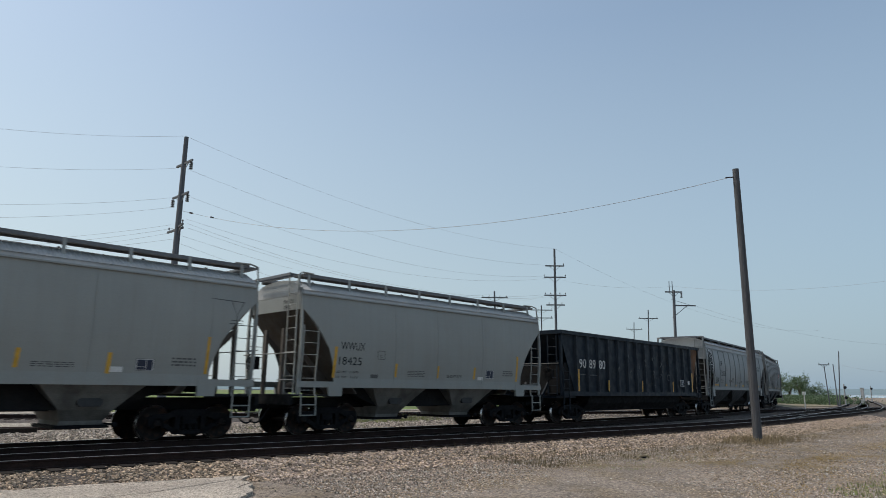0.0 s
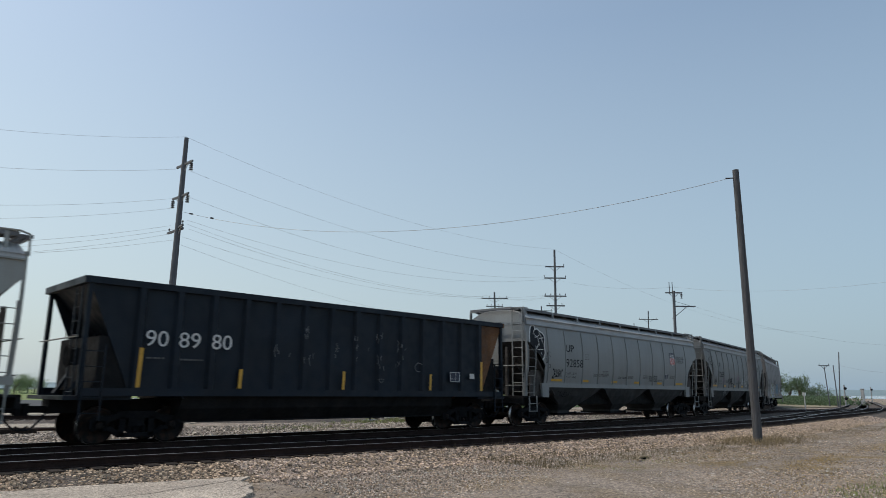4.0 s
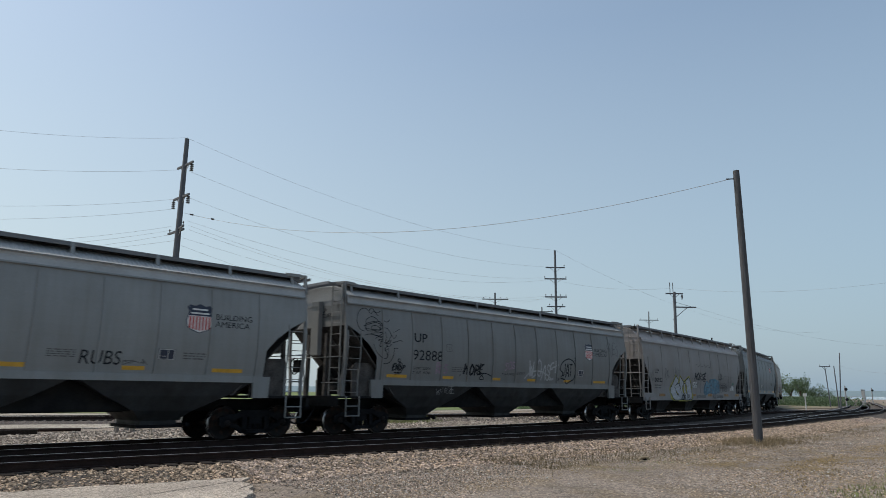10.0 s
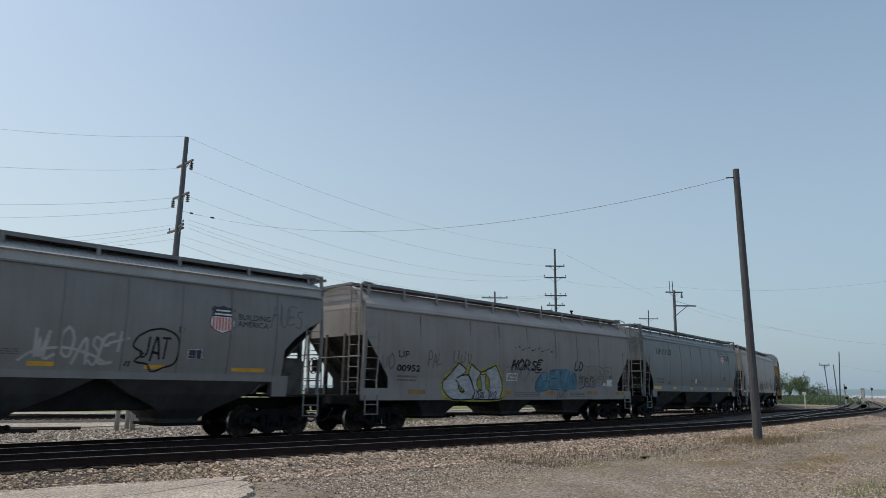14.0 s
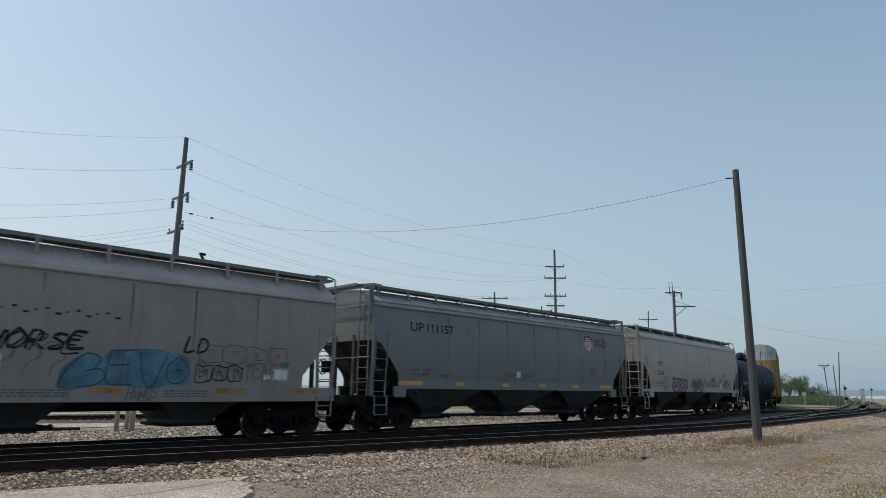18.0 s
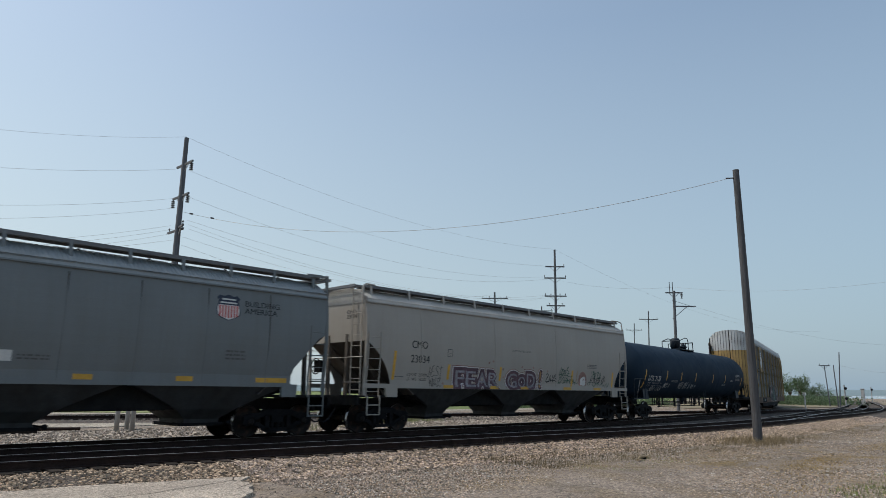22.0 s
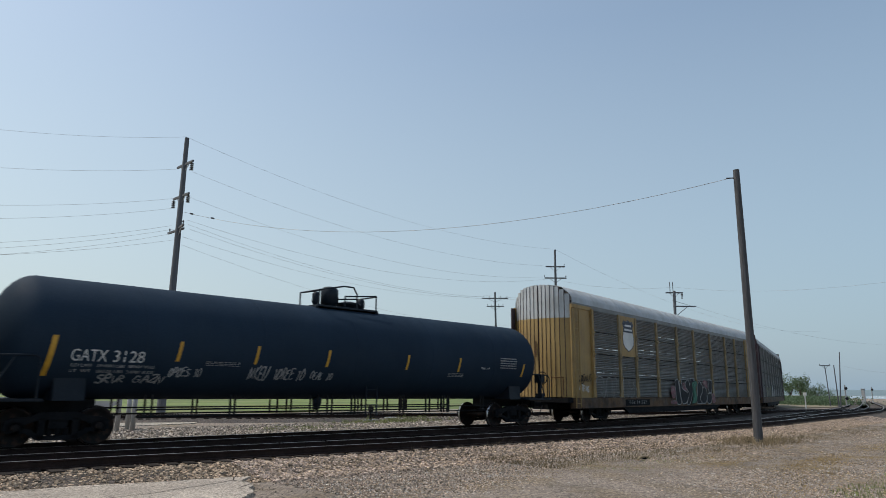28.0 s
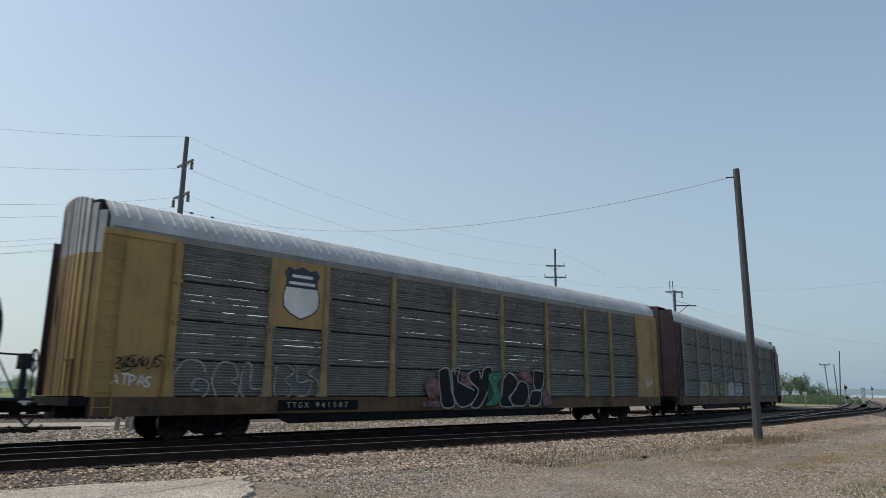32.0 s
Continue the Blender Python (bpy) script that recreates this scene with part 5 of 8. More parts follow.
def words(car, text, a0, z0, a1, z1, material, name="lettering", bold=0.0, lift=0.004, y=None, turn=None, slant=0.0, parent=None):
    """Raised lettering that fills a box on the near side."""
    cu = bpy.data.curves.new(name, "FONT")
    cu.body, cu.extrude, cu.offset, cu.resolution_u = text, 0.0, bold, 3
    cu.space_line = 0.9
    cu.shear = slant
    ob = bpy.data.objects.new(name, cu)
    me = bpy.data.meshes.new_from_object(ob)
    bpy.data.objects.remove(ob)
    v = np.empty(len(me.vertices) * 3)
    me.vertices.foreach_get("co", v)
    v = v.reshape(-1, 3)
    lo, hi = v.min(0), v.max(0)
    m = MID[car.name]
    yy = -(FACE[car.name] if y is None else y) - lift
    out = np.empty_like(v)
    out[:, 0] = a0 - m + (v[:, 0] - lo[0]) / (hi[0] - lo[0]) * (a1 - a0)
    out[:, 1] = yy
    out[:, 2] = z0 + (v[:, 1] - lo[1]) / (hi[1] - lo[1]) * (z1 - z0)
    me.vertices.foreach_set("co", out.ravel())
    me.materials.clear()
    me.materials.append(material)
    me.update()
    return part(name, me, None, parent or car)


def fine_print(car, a0, z0, a1, z1, rows, material, seed=0):
    """Lines too small to read, as rows of short bars."""
    m, y = MID[car.name], -FACE[car.name]
    rnd = random.Random(seed)
    s = Mesh()
    for i in range(rows):
        zt = z1 - (z1 - z0) * i / rows
        hh = (z1 - z0) / rows * 0.5
        x = a0
        while x < a1 - 0.02:
            w = rnd.uniform(0.05, 0.16)
            s.box(x - m, min(x + w, a1) - m, y - 0.004, y + 0.001, zt - hh, zt)
            x += w + rnd.uniform(0.02, 0.05)
    ob = part("fine_print", s, material, car)
    ob["kind"] = "stuff"
    return ob


def ribbon(shape, m, y, pts, w, lift=0.004):
    """A painted stroke of width w through (a, z) points."""
    p = [Vector((a - m, z)) for a, z in pts]
    left, right = [], []
    for i, q in enumerate(p):
        d = (p[min(i + 1, len(p) - 1)] - p[max(i - 1, 0)])
        d = d.normalized() if d.length > 1e-6 else Vector((1, 0))
        n = Vector((-d.y, d.x)) * w / 2
        left.append((q.x + n.x, y - lift, q.y + n.y))
        right.append((q.x - n.x, y - lift, q.y - n.y))
    shape.loft([left, right])


def curl(pts, n=6):
    return [(p.x, p.y) for p in smooth_line(pts, 0.08)] if len(pts) > 2 else pts


def scrawl(car, a0, z0, a1, z1, material, seed, letters=5, w=0.03, label="hand-painted scrawled tag", lift=0.004):
    """An unreadable sprayed tag: looping strokes side by side."""
    m, y = MID[car.name], -FACE[car.name]
    rnd = random.Random(seed)
    s = Mesh()
    step = (a1 - a0) / letters
    hh = z1 - z0
    for i in range(letters):
        # each sign: a quick run of up and down strokes with loops, leaning into the next
        x, n = a0 + i * step, rnd.choice((5, 6, 7))
        high = rnd.random() < 0.5
        q = []
        for k in range(n):
            q.append((x + step * (rnd.uniform(0.0, 1.1) if 0 < k < n - 1 else (0.0 if k == 0 else 1.0)), (z1 if high else z0) + (-1 if high else 1) * hh * rnd.uniform(0.0, 0.45)))
            high = not high if rnd.random() < 0.8 else high
        ribbon(s, m, y, curl(q), w, lift)
    return part("graffiti_tag", s, material, car, label)


# single-stroke hand letters in a unit box
STROKES = {}
STROKES["A"] = (((0, 0), (0.4, 1), (0.8, 0)), ((0.1, 0.4), (0.75, 0.35)))
STROKES["B"] = (((0.1, 0), (0.05, 1), (0.6, 0.85), (0.15, 0.52), (0.75, 0.3), (0.05, 0)),)
STROKES["C"] = (((0.8, 0.85), (0.3, 1), (0, 0.5), (0.3, 0), (0.8, 0.15)),)
STROKES["D"] = (((0.1, 0), (0.1, 1), (0.75, 0.7), (0.7, 0.2), (0.05, 0)),)
STROKES["E"] = (((0.8, 1), (0.1, 0.92), (0.05, 0), (0.95, 0.06)), ((0.05, 0.5), (0.6, 0.55)))
STROKES["F"] = (((0.8, 1), (0.1, 0.92), (0.05, 0)), ((0.05, 0.5), (0.6, 0.55)))
STROKES["H"] = (((0.05, 0), (0.15, 1)), ((0.7, 0), (0.8, 1)), ((0.05, 0.45), (0.8, 0.55)))
STROKES["I"] = (((0.4, 0), (0.45, 1)),)
STROKES["J"] = (((0.7, 1), (0.6, 0.15), (0.2, 0), (0, 0.3)),)
STROKES["K"] = (((0.1, 0), (0.15, 1)), ((0.8, 1), (0.12, 0.45), (0.85, 0)))
STROKES["L"] = (((0.15, 1), (0.05, 0.02), (0.8, 0.12)),)
STROKES["N"] = (((0.05, 0), (0.1, 1), (0.7, 0), (0.8, 1)),)
STROKES["O"] = (((0.4, 1), (0.05, 0.6), (0.2, 0.05), (0.65, 0.1), (0.8, 0.6), (0.35, 1)),)
STROKES["P"] = (((0.1, 0), (0.12, 1), (0.75, 0.85), (0.6, 0.5), (0.1, 0.45)),)
STROKES["R"] = (((0.1, 0), (0.12, 1), (0.7, 0.85), (0.55, 0.52), (0.1, 0.48), (0.85, 0)),)
STROKES["S"] = (((0.8, 0.9), (0.3, 1), (0.1, 0.7), (0.7, 0.4), (0.6, 0.05), (0, 0.1)),)
STROKES["T"] = (((0, 0.95), (0.85, 1)), ((0.4, 1), (0.42, 0)))
STROKES["U"] = (((0.05, 1), (0.1, 0.2), (0.4, 0), (0.7, 0.2), (0.75, 1)),)
STROKES["W"] = (((0, 1), (0.2, 0), (0.45, 0.7), (0.65, 0), (0.95, 1)),)
STROKES["V"] = (((0, 1), (0.4, 0), (0.85, 1)),)
STROKES["M"] = (((0, 0), (0.15, 1), (0.45, 0.3), (0.75, 1), (0.9, 0)),)
STROKES["Y"] = (((0.05, 1), (0.4, 0.5), (0.85, 1)), ((0.4, 0.5), (0.35, 0)))
STROKES["G"] = (((0.8, 0.85), (0.3, 1), (0, 0.5), (0.3, 0), (0.8, 0.1), (0.8, 0.45), (0.5, 0.45)),)
STROKES["Z"] = (((0, 0.95), (0.8, 1), (0.05, 0.05), (0.9, 0)),)
STROKES["0"] = STROKES["O"]
STROKES["1"] = (((0.2, 0.8), (0.45, 1), (0.42, 0)),)
STROKES["2"] = (((0.05, 0.8), (0.4, 1), (0.7, 0.75), (0.05, 0), (0.85, 0.05)),)
STROKES['"'] = (((0.25, 1.1), (0.2, 0.75)), ((0.55, 1.1), (0.5, 0.75)))


def tag(car, text, a0, z0, a1, z1, material, w=0.035, slant=0.12, seed=1, wild=0.1, label="hand-sprayed word", lift=0.005):
    """A sprayed word in single strokes, each letter shaken a little."""
    m, y = MID[car.name], -FACE[car.name]
    rnd = random.Random(seed)
    s = Mesh()
    step, hh = (a1 - a0) / len(text), z1 - z0
    for i, ch in enumerate(text):
        if ch == " ":
            continue
        dx, dz, k = rnd.uniform(-wild, wild) * step, rnd.uniform(-wild, wild) * hh, rnd.uniform(1 - wild, 1 + wild)
        for stroke in STROKES[ch]:
            q = [(a0 + step * i + dx + step * k * (u + slant * v + rnd.uniform(-wild, wild) * 0.6), z0 + dz + hh * k * (v + rnd.uniform(-wild, wild) * 0.6)) for u, v in stroke]
            ribbon(s, m, y, curl(q), w * rnd.uniform(0.8, 1.2), lift)
    return part("graffiti_tag", s, material, car, label)


def strokes(car, runs, w, material, label="looping sprayed line drawing", lift=0.005):
    """Several free curves as one sprayed drawing."""
    s = Mesh()
    for q in runs:
        ribbon(s, MID[car.name], -FACE[car.name], curl(list(q)), w, lift)
    return part("graffiti_tag", s, material, car, label)


def piece(car, text, boxes, layers, slant=0.0, label="painted block letter with dark and pale outlines"):
    """Fat overlapping letters: for each layer (growth, material) all letters are drawn, widest first."""
    out = []
    for k, (grow, material) in enumerate(layers):
        for ch, (a0, z0, a1, z1) in zip(text, boxes):
            ob = words(car, ch, a0 - grow, z0 - grow, a1 + grow, z1 + grow, material, "graffiti_letter", bold=max(0.0, 0.012 + grow * 0.75 / (z1 - z0)), lift=0.004 + 0.003 * k, slant=slant)
            ob["label"] = label
            out.append(ob)
    return out


def over_sill(obs, z, out=0.036, foot=None):
    """Steps paint that runs down across the side sill outwards with it."""
    for ob in obs:
        bm = bmesh.new()
        bm.from_mesh(ob.data)
        for h in (z, z + 0.003):
            bmesh.ops.bisect_plane(bm, geom=[*bm.verts, *bm.edges, *bm.faces], plane_co=(0, 0, h), plane_no=(0, 0, 1))
        for v in bm.verts:
            if v.co.z < z + 0.001:
                v.co.y -= out
            if foot is not None:
                v.co.z = max(v.co.z, foot)
        bm.to_mesh(ob.data)
        bm.free()
        ob.data.update()


def bubbles(car, a0, z0, a1, z1, n, w, material, seed, label="row of outlined bubble letters", lift=0.007):
    """A throw-up: overlapping closed bubble letters drawn as outlines, each with a small counter."""
    m, y = MID[car.name], -FACE[car.name]
    rnd = random.Random(seed)
    step = (a1 - a0) / n
    for i in range(n):
        s = Mesh()
        cx, cz = a0 + step * (i + 0.5), (z0 + z1) / 2 + rnd.uniform(-0.06, 0.06) * (z1 - z0)
        rx, rz = step * 0.56, (z1 - z0) * 0.5
        ring = []
        for k in range(11):
            t = 2 * math.pi * k / 11
            r = rnd.uniform(0.72, 1.08)
            ring.append((cx + rx * r * max(-0.9, min(0.9, 1.25 * math.cos(t))), cz + rz * r * max(-0.9, min(0.9, 1.25 * math.sin(t)))))
        ribbon(s, m, y, curl([*ring, ring[0]]), w, lift)
        dx, dz = rnd.uniform(-0.2, 0.2) * rx, rnd.uniform(0.0, 0.3) * rz
        ribbon(s, m, y, curl([(cx + dx - rx * 0.25, cz + dz), (cx + dx, cz + dz + rz * 0.22), (cx + dx + rx * 0.25, cz + dz), (cx + dx, cz + dz - rz * 0.15)]), w, lift)
        part("graffiti_tag", s, material, car, label)


def blob(car, pts, material, lift=0.003, label="", y=None, name="graffiti_fill"):
    """A filled painted outline through (a, z) points."""
    m = MID[car.name]
    yy = -(FACE[car.name] if y is None else y)
    ring = [(q[0] - m, q[1]) for q in curl([*pts, pts[0]])][:-1]
    bm = bmesh.new()
    f = bm.faces.new([bm.verts.new((a, yy - lift, z)) for a, z in ring])
    bmesh.ops.triangulate(bm, faces=[f])
    me = bpy.data.meshes.new(name)
    bm.to_mesh(me)
    bm.free()
    me.materials.append(material)
    return part(name, me, None, car, label)


def outline(car, pts, w, material, lift=0.006, closed=True):
    s = Mesh()
    ribbon(s, MID[car.name], -FACE[car.name], curl([*pts, pts[0]] if closed else pts), w, lift)
    return part("graffiti_outline", s, material, car)


def shield(car, a0, z0, a1, z1, stripes=True, y=None, white=None):
    """A heraldic emblem: dark top band over upright red and white stripes, drawn as plain shapes."""
    w, hh = a1 - a0, z1 - z0
    pts = [(0.5, 1.0), (0.3, 0.93), (0.14, 0.97), (0.02, 0.86), (0.09, 0.75), (0.06, 0.6), (0.0, 0.42), (0.03, 0.22), (0.2, 0.1), (0.5, 0.0),
           (0.8, 0.1), (0.97, 0.22), (1.0, 0.42), (0.94, 0.6), (0.91, 0.75), (0.98, 0.86), (0.86, 0.97), (0.7, 0.93)]
    yy = (FACE[car.name] if y is None else y)
    m = MID[car.name]

    def poly(ps, material, lift, name, par):
        ring = [(a0 - m + u * w, z0 + v * hh) for u, v in ps]
        me = Mesh().prism(ring, -yy - lift, -yy - lift + 0.002).data(name, material)
        return part(name, me, None, par)

    back = poly([(0.5 + (u - 0.5) * 1.08, 0.5 + (v - 0.5) * 1.06) for u, v in pts], M_BLUEP, 0.004, "emblem", car)
    back["label"] = "shield-shaped emblem with a dark top band"
    poly(pts, M_WHITEP, 0.007, "emblem_field", back)
    poly([p for p in pts if p[1] >= 0.6], M_BLUEP, 0.010, "emblem_band", back)
    if stripes:
        for i in range(7):
            u = 0.08 + i * 0.128
            t = 0.04 + 0.3 * abs(u + 0.035 - 0.5) ** 1.6
            poly([(u, t + 0.03), (u + 0.068, t + 0.03), (u + 0.068, 0.58), (u, 0.58)], M_REDP, 0.010, "emblem_stripe", back)
    for k, (u0, u1, v) in enumerate(((0.2, 0.8, 0.80), (0.13, 0.87, 0.66))):
        poly([(u0, v), (u1, v), (u1, v + 0.06), (u0, v + 0.06)], M_WHITEP, 0.013, "emblem_bar", back)


def code_box(car, a0, z0, a1, z1):
    m, y = MID[car.name], -FACE[car.name]
    s = Mesh()
    for p, q in (((a0, z0), (a1, z0)), ((a1, z0), (a1, z1)), ((a1, z1), (a0, z1)), ((a0, z1), (a0, z0))):
        ribbon(s, m, y, [p, q], 0.02)
    b = part("code_box", s, M_GREYP, car)
    words(car, "C", a0 + 0.09, z0 + 0.05, a1 - 0.09, z0 + 0.14, M_GREYP, parent=b)


def data_panel(car, a0, z0, a1, z1, dark=True):
    p = plate(car, a0, z0, a1, z1, M_BLUEP if dark else M_WHITEP, "data_panel", "small framed data panel")
    w, h = a1 - a0, z1 - z0
    for u0, v0, u1, v1 in ((0.03, 0.03, 0.97, 0.07), (0.03, 0.93, 0.97, 0.97), (0.03, 0.03, 0.07, 0.97), (0.93, 0.03, 0.97, 0.97), (0.56, 0.1, 0.585, 0.9), (0.1, 0.3, 0.5, 0.33)):
        plate(car, a0 + u0 * w, z0 + v0 * h, a0 + u1 * w, z0 + v1 * h, M_WHITEP if dark else M_GREYP, "panel_line", lift=0.007, parent=p)


# leading light grey hopper
for a, zb, zt in ((4.45, 1.75, 2.2), (6.4, 1.68, 2.18), (8.9, 1.72, 2.7)):
    leaning(C0, a, zb, a + 0.02, zt, 0.1)
data_panel(C0, 7.1, 1.77, 7.55, 2.06)
plate(C0, 6.5, 1.72, 6.8, 1.85, M_WHITEP, "data_plate")
fine_print(C0, 8.0, 1.87, 8.65, 2.12, 3, M_GREYP, 1)
fine_print(C0, 4.8, 1.78, 5.7, 1.92, 3, M_GREYP, 2)
for p in ([(8.95, 3.75), (9.95, 3.72)], [(9.55, 3.72), (9.72, 3.35), (9.93, 3.72)], [(9.72, 3.35), (9.72, 3.05)], [(9.55, 3.2), (9.92, 3.2)], [(9.5, 3.1), (9.9, 3.12)]):
    s = Mesh()
    ribbon(s, MID[C0.name], -1.6, p, 0.025)
    part("chalk_mark", s, M_GREYP, C0)

# second light grey hopper
words(C1, "WWUX", 13.33, 2.57, 14.28, 2.82, M_BLACKP)
words(C1, "18425", 13.28, 2.11, 14.18, 2.36, M_BLACKP)
words(C1, "LD LMT  232400", 13.23, 1.86, 14.08, 1.93, M_BLACKP)
words(C1, "LT  WT   53600", 13.23, 1.70, 14.08, 1.77, M_BLACKP)
code_box(C1, 14.83, 2.34, 15.13, 2.6)
leaning(C1, 13.06, 1.71, 13.1, 2.66, 0.11)
for a, zb, zt in ((15.6, 1.75, 2.22), (17.58, 1.75, 2.2), (19.5, 1.75, 2.2), (22.0, 1.72, 2.7)):
    leaning(C1, a, zb, a + 0.02, zt, 0.1)
data_panel(C1, 20.2, 1.8, 20.65, 2.12)
plate(C1, 19.75, 1.74, 20.05, 1.86, M_WHITEP, "data_plate")
fine_print(C1, 21.2, 1.88, 21.8, 2.12, 3, M_GREYP, 3)
fine_print(C1, 16.2, 1.78, 17.0, 2.0, 4, M_GREYP, 4)
fine_print(C1, 18.1, 1.78, 18.9, 1.9, 3, M_GREYP, 5)
plate(C1, 14.6, 1.72, 14.9, 1.84, M_GREYP, "data_plate")

# black open hopper
for text, a in (("90", 26.44), ("89", 27.3), ("80", 28.2)):
    words(C2, text, a, 2.40, a + 0.58, 2.80, M_WHITEP)
for a, zt in ((26.3, 2.35), (29.04, 1.9), (32.55, 1.93), (36.3, 1.93)):
    leaning(C2, a, 1.38, a + 0.02, zt, 0.1)
leaning(C2, 38.95, 1.38, 38.97, 2.45, 0.12)
fine_print(C2, 26.49, 2.05, 26.95, 2.13, 1, M_GREYP, 6)
fine_print(C2, 27.35, 2.03, 28.0, 2.12, 1, M_GREYP, 7)
flake = random.Random(12)
for a, z, w, hh in ((30.1, 2.1, 0.3, 0.4), (31.1, 2.05, 0.35, 0.35), (31.15, 2.75, 0.3, 0.35), (32.25, 2.2, 0.2, 0.5), (32.98, 2.05, 0.16, 0.95), (33.82, 2.75, 0.34, 0.4), (33.87, 2.0, 0.38, 0.38), (34.7, 2.6, 0.3, 0.3), (34.75, 2.05, 0.35, 0.4)):
    bits = []
    for k in range(5):
        p, q = a + w * flake.random(), z + hh * flake.random()
        bits.append(((p, q), (p + flake.uniform(-0.05, 0.05), q + flake.uniform(0.05, 0.13)), (p + flake.uniform(-0.06, 0.06), q + flake.uniform(0.1, 0.17))))
    strokes(C2, bits, 0.026, M_FAINT, "flaked remains of old white lettering")
strokes(C2, [((35.95, 2.25), (35.75, 2.3), (35.62, 2.17), (35.68, 2.03), (35.85, 2.0))], 0.035, M_FAINT, "flaked remains of old white lettering")
strokes(C2, [((34.0, 1.72), (34.12, 1.6), (34.24, 1.72), (34.04, 1.72)), ((30.6, 2.3), (30.66, 2.42)), ((33.55, 2.6), (33.58, 2.72)), ((35.1, 2.7), (35.2, 2.76))], 0.02, M_FAINT)
data_panel(C2, 37.32, 1.68, 37.85, 2.04)
plate(C2, 38.37, 1.81, 38.62, 2.0, M_WHITEP, "data_plate")

# first ribbed hopper
words(C3, "UP", 44.69, 3.10, 45.36, 3.42, M_BLACKP, bold=0.015)
words(C3, "92858", 44.69, 2.45, 46.1, 2.80, M_BLACKP)
words(C3, "LD LMT  225700", 44.66, 2.13, 45.56, 2.22, M_BLACKP)
words(C3, "LT  WT   60300", 44.66, 1.97, 45.56, 2.06, M_BLACKP)
code_box(C3, 46.3, 2.83, 46.58, 3.08)
shield(C3, 55.3, 2.84, 56.0, 3.57)
words(C3, "BUILDING\nAMERICA", 56.1, 3.02, 57.2, 3.37, M_BLACKP)
for a, b in ((43.6, 44.45), (46.15, 46.68), (48.85, 49.38), (51.15, 51.7), (53.8, 54.35), (56.15, 57.05)):
    plate(C3, a, 1.82, b, 1.92, M_REFL, "reflector", "yellow reflector strip")
words(C3, "CH-110-06", 49.45, 2.02, 50.3, 2.13, M_BLACKP, bold=0.015)
data_panel(C3, 54.65, 2.1, 55.08, 2.37)
fine_print(C3, 47.1, 2.05, 48.0, 2.2, 3, M_GREYP, 8)
fine_print(C3, 47.9, 2.05, 48.5, 2.35, 5, M_GREYP, 9)
fine_print(C3, 50.35, 2.03, 51.0, 2.18, 3, M_GREYP, 10)
fine_print(C3, 52.1, 2.05, 52.7, 2.25, 4, M_GREYP, 11)
fine_print(C3, 55.3, 2.1, 55.9, 2.3, 3, M_GREYP, 12)
words(C3, "RUBS", 52.8, 1.93, 53.75, 2.26, M_BLACKP, slant=0.1)
scrawl(C3, 53.8, 1.93, 54.4, 2.1, M_GREYP, 13, 3, 0.02)
tag(C3, '"KLEBA"', 43.66, 2.06, 44.45, 2.31, M_BLACKP, 0.04, 0.1, 14, label="black sprayed word in quotation marks")
strokes(C3, [((44.3, 2.05), (43.95, 2.02), (43.62, 1.96)), ((43.74, 2.06), (43.62, 1.96), (43.78, 1.93))], 0.035, M_BLACKP, "black sprayed arrow under the word")
tag(C3, "JSK", 43.12, 2.81, 43.44, 3.02, M_BLACKP, 0.025, 0.0, 15)
tag(C3, "1UP", 43.06, 2.58, 43.36, 2.77, M_BLACKP, 0.025, 0.0, 16)
strokes(C3, [((43.28, 2.45), (43.38, 2.52), (43.48, 2.44), (43.38, 2.38), (43.28, 2.45))], 0.03, M_BLACKP, "small round stencilled mark")
tag(C3, '"KLEBA"', 44.1, 1.18, 45.2, 1.36, M_TRUCK, 0.03, 0.1, 17)
flower = [(41.95, 3.36), (41.99, 3.71), (42.1, 4.0), (42.29, 4.1), (42.41, 4.06), (42.4, 3.93), (42.6, 3.97), (42.73, 3.87), (42.91, 3.82), (43.06, 3.67), (43.06, 3.49), (42.99, 3.31), (43.03, 3.01), (42.95, 2.77), (42.84, 2.69), (42.64, 2.9), (42.33, 3.08)]
blob(C3, flower, M_BLACKP, label="large black bubble-shaped graffiti with white outline")
outline(C3, flower[:15], 0.06, M_WHITEP, closed=False)
for p in ([(42.39, 3.93), (42.27, 3.74), (42.45, 3.66), (42.58, 3.54), (42.57, 3.33), (42.36, 3.08)], [(42.74, 3.86), (42.68, 3.72), (42.5, 3.62), (42.32, 3.6)],
          [(42.66, 3.57), (43.0, 3.61)], [(42.79, 3.74), (42.89, 3.39)], [(42.5, 3.09), (42.91, 3.12)], [(42.64, 3.37), (42.79, 2.88)]):
    outline(C3, p, 0.03, M_WHITEP, closed=False)

# second ribbed hopper
words(C4, "UP", 63.46, 3.04, 64.08, 3.35, M_BLACKP, bold=0.015)
words(C4, "92888", 63.41, 2.43, 64.87, 2.78, M_BLACKP)
words(C4, "LD LMT  225700", 63.41, 2.11, 64.3, 2.2, M_BLACKP)
words(C4, "LT  WT   60300", 63.41, 1.96, 64.3, 2.05, M_BLACKP)
code_box(C4, 65.06, 2.8, 65.33, 3.05)
shield(C4, 74.12, 2.84, 74.82, 3.56)
words(C4, "BUILDING\nAMERICA", 74.92, 3.04, 75.95, 3.39, M_BLACKP)
for a, b in ((62.3, 63.2), (64.96, 65.5), (67.66, 68.17), (69.9, 70.45), (72.5, 73.0), (74.86, 75.9)):
    plate(C4, a, 1.82, b, 1.92, M_REFL, "reflector", "yellow reflector strip")
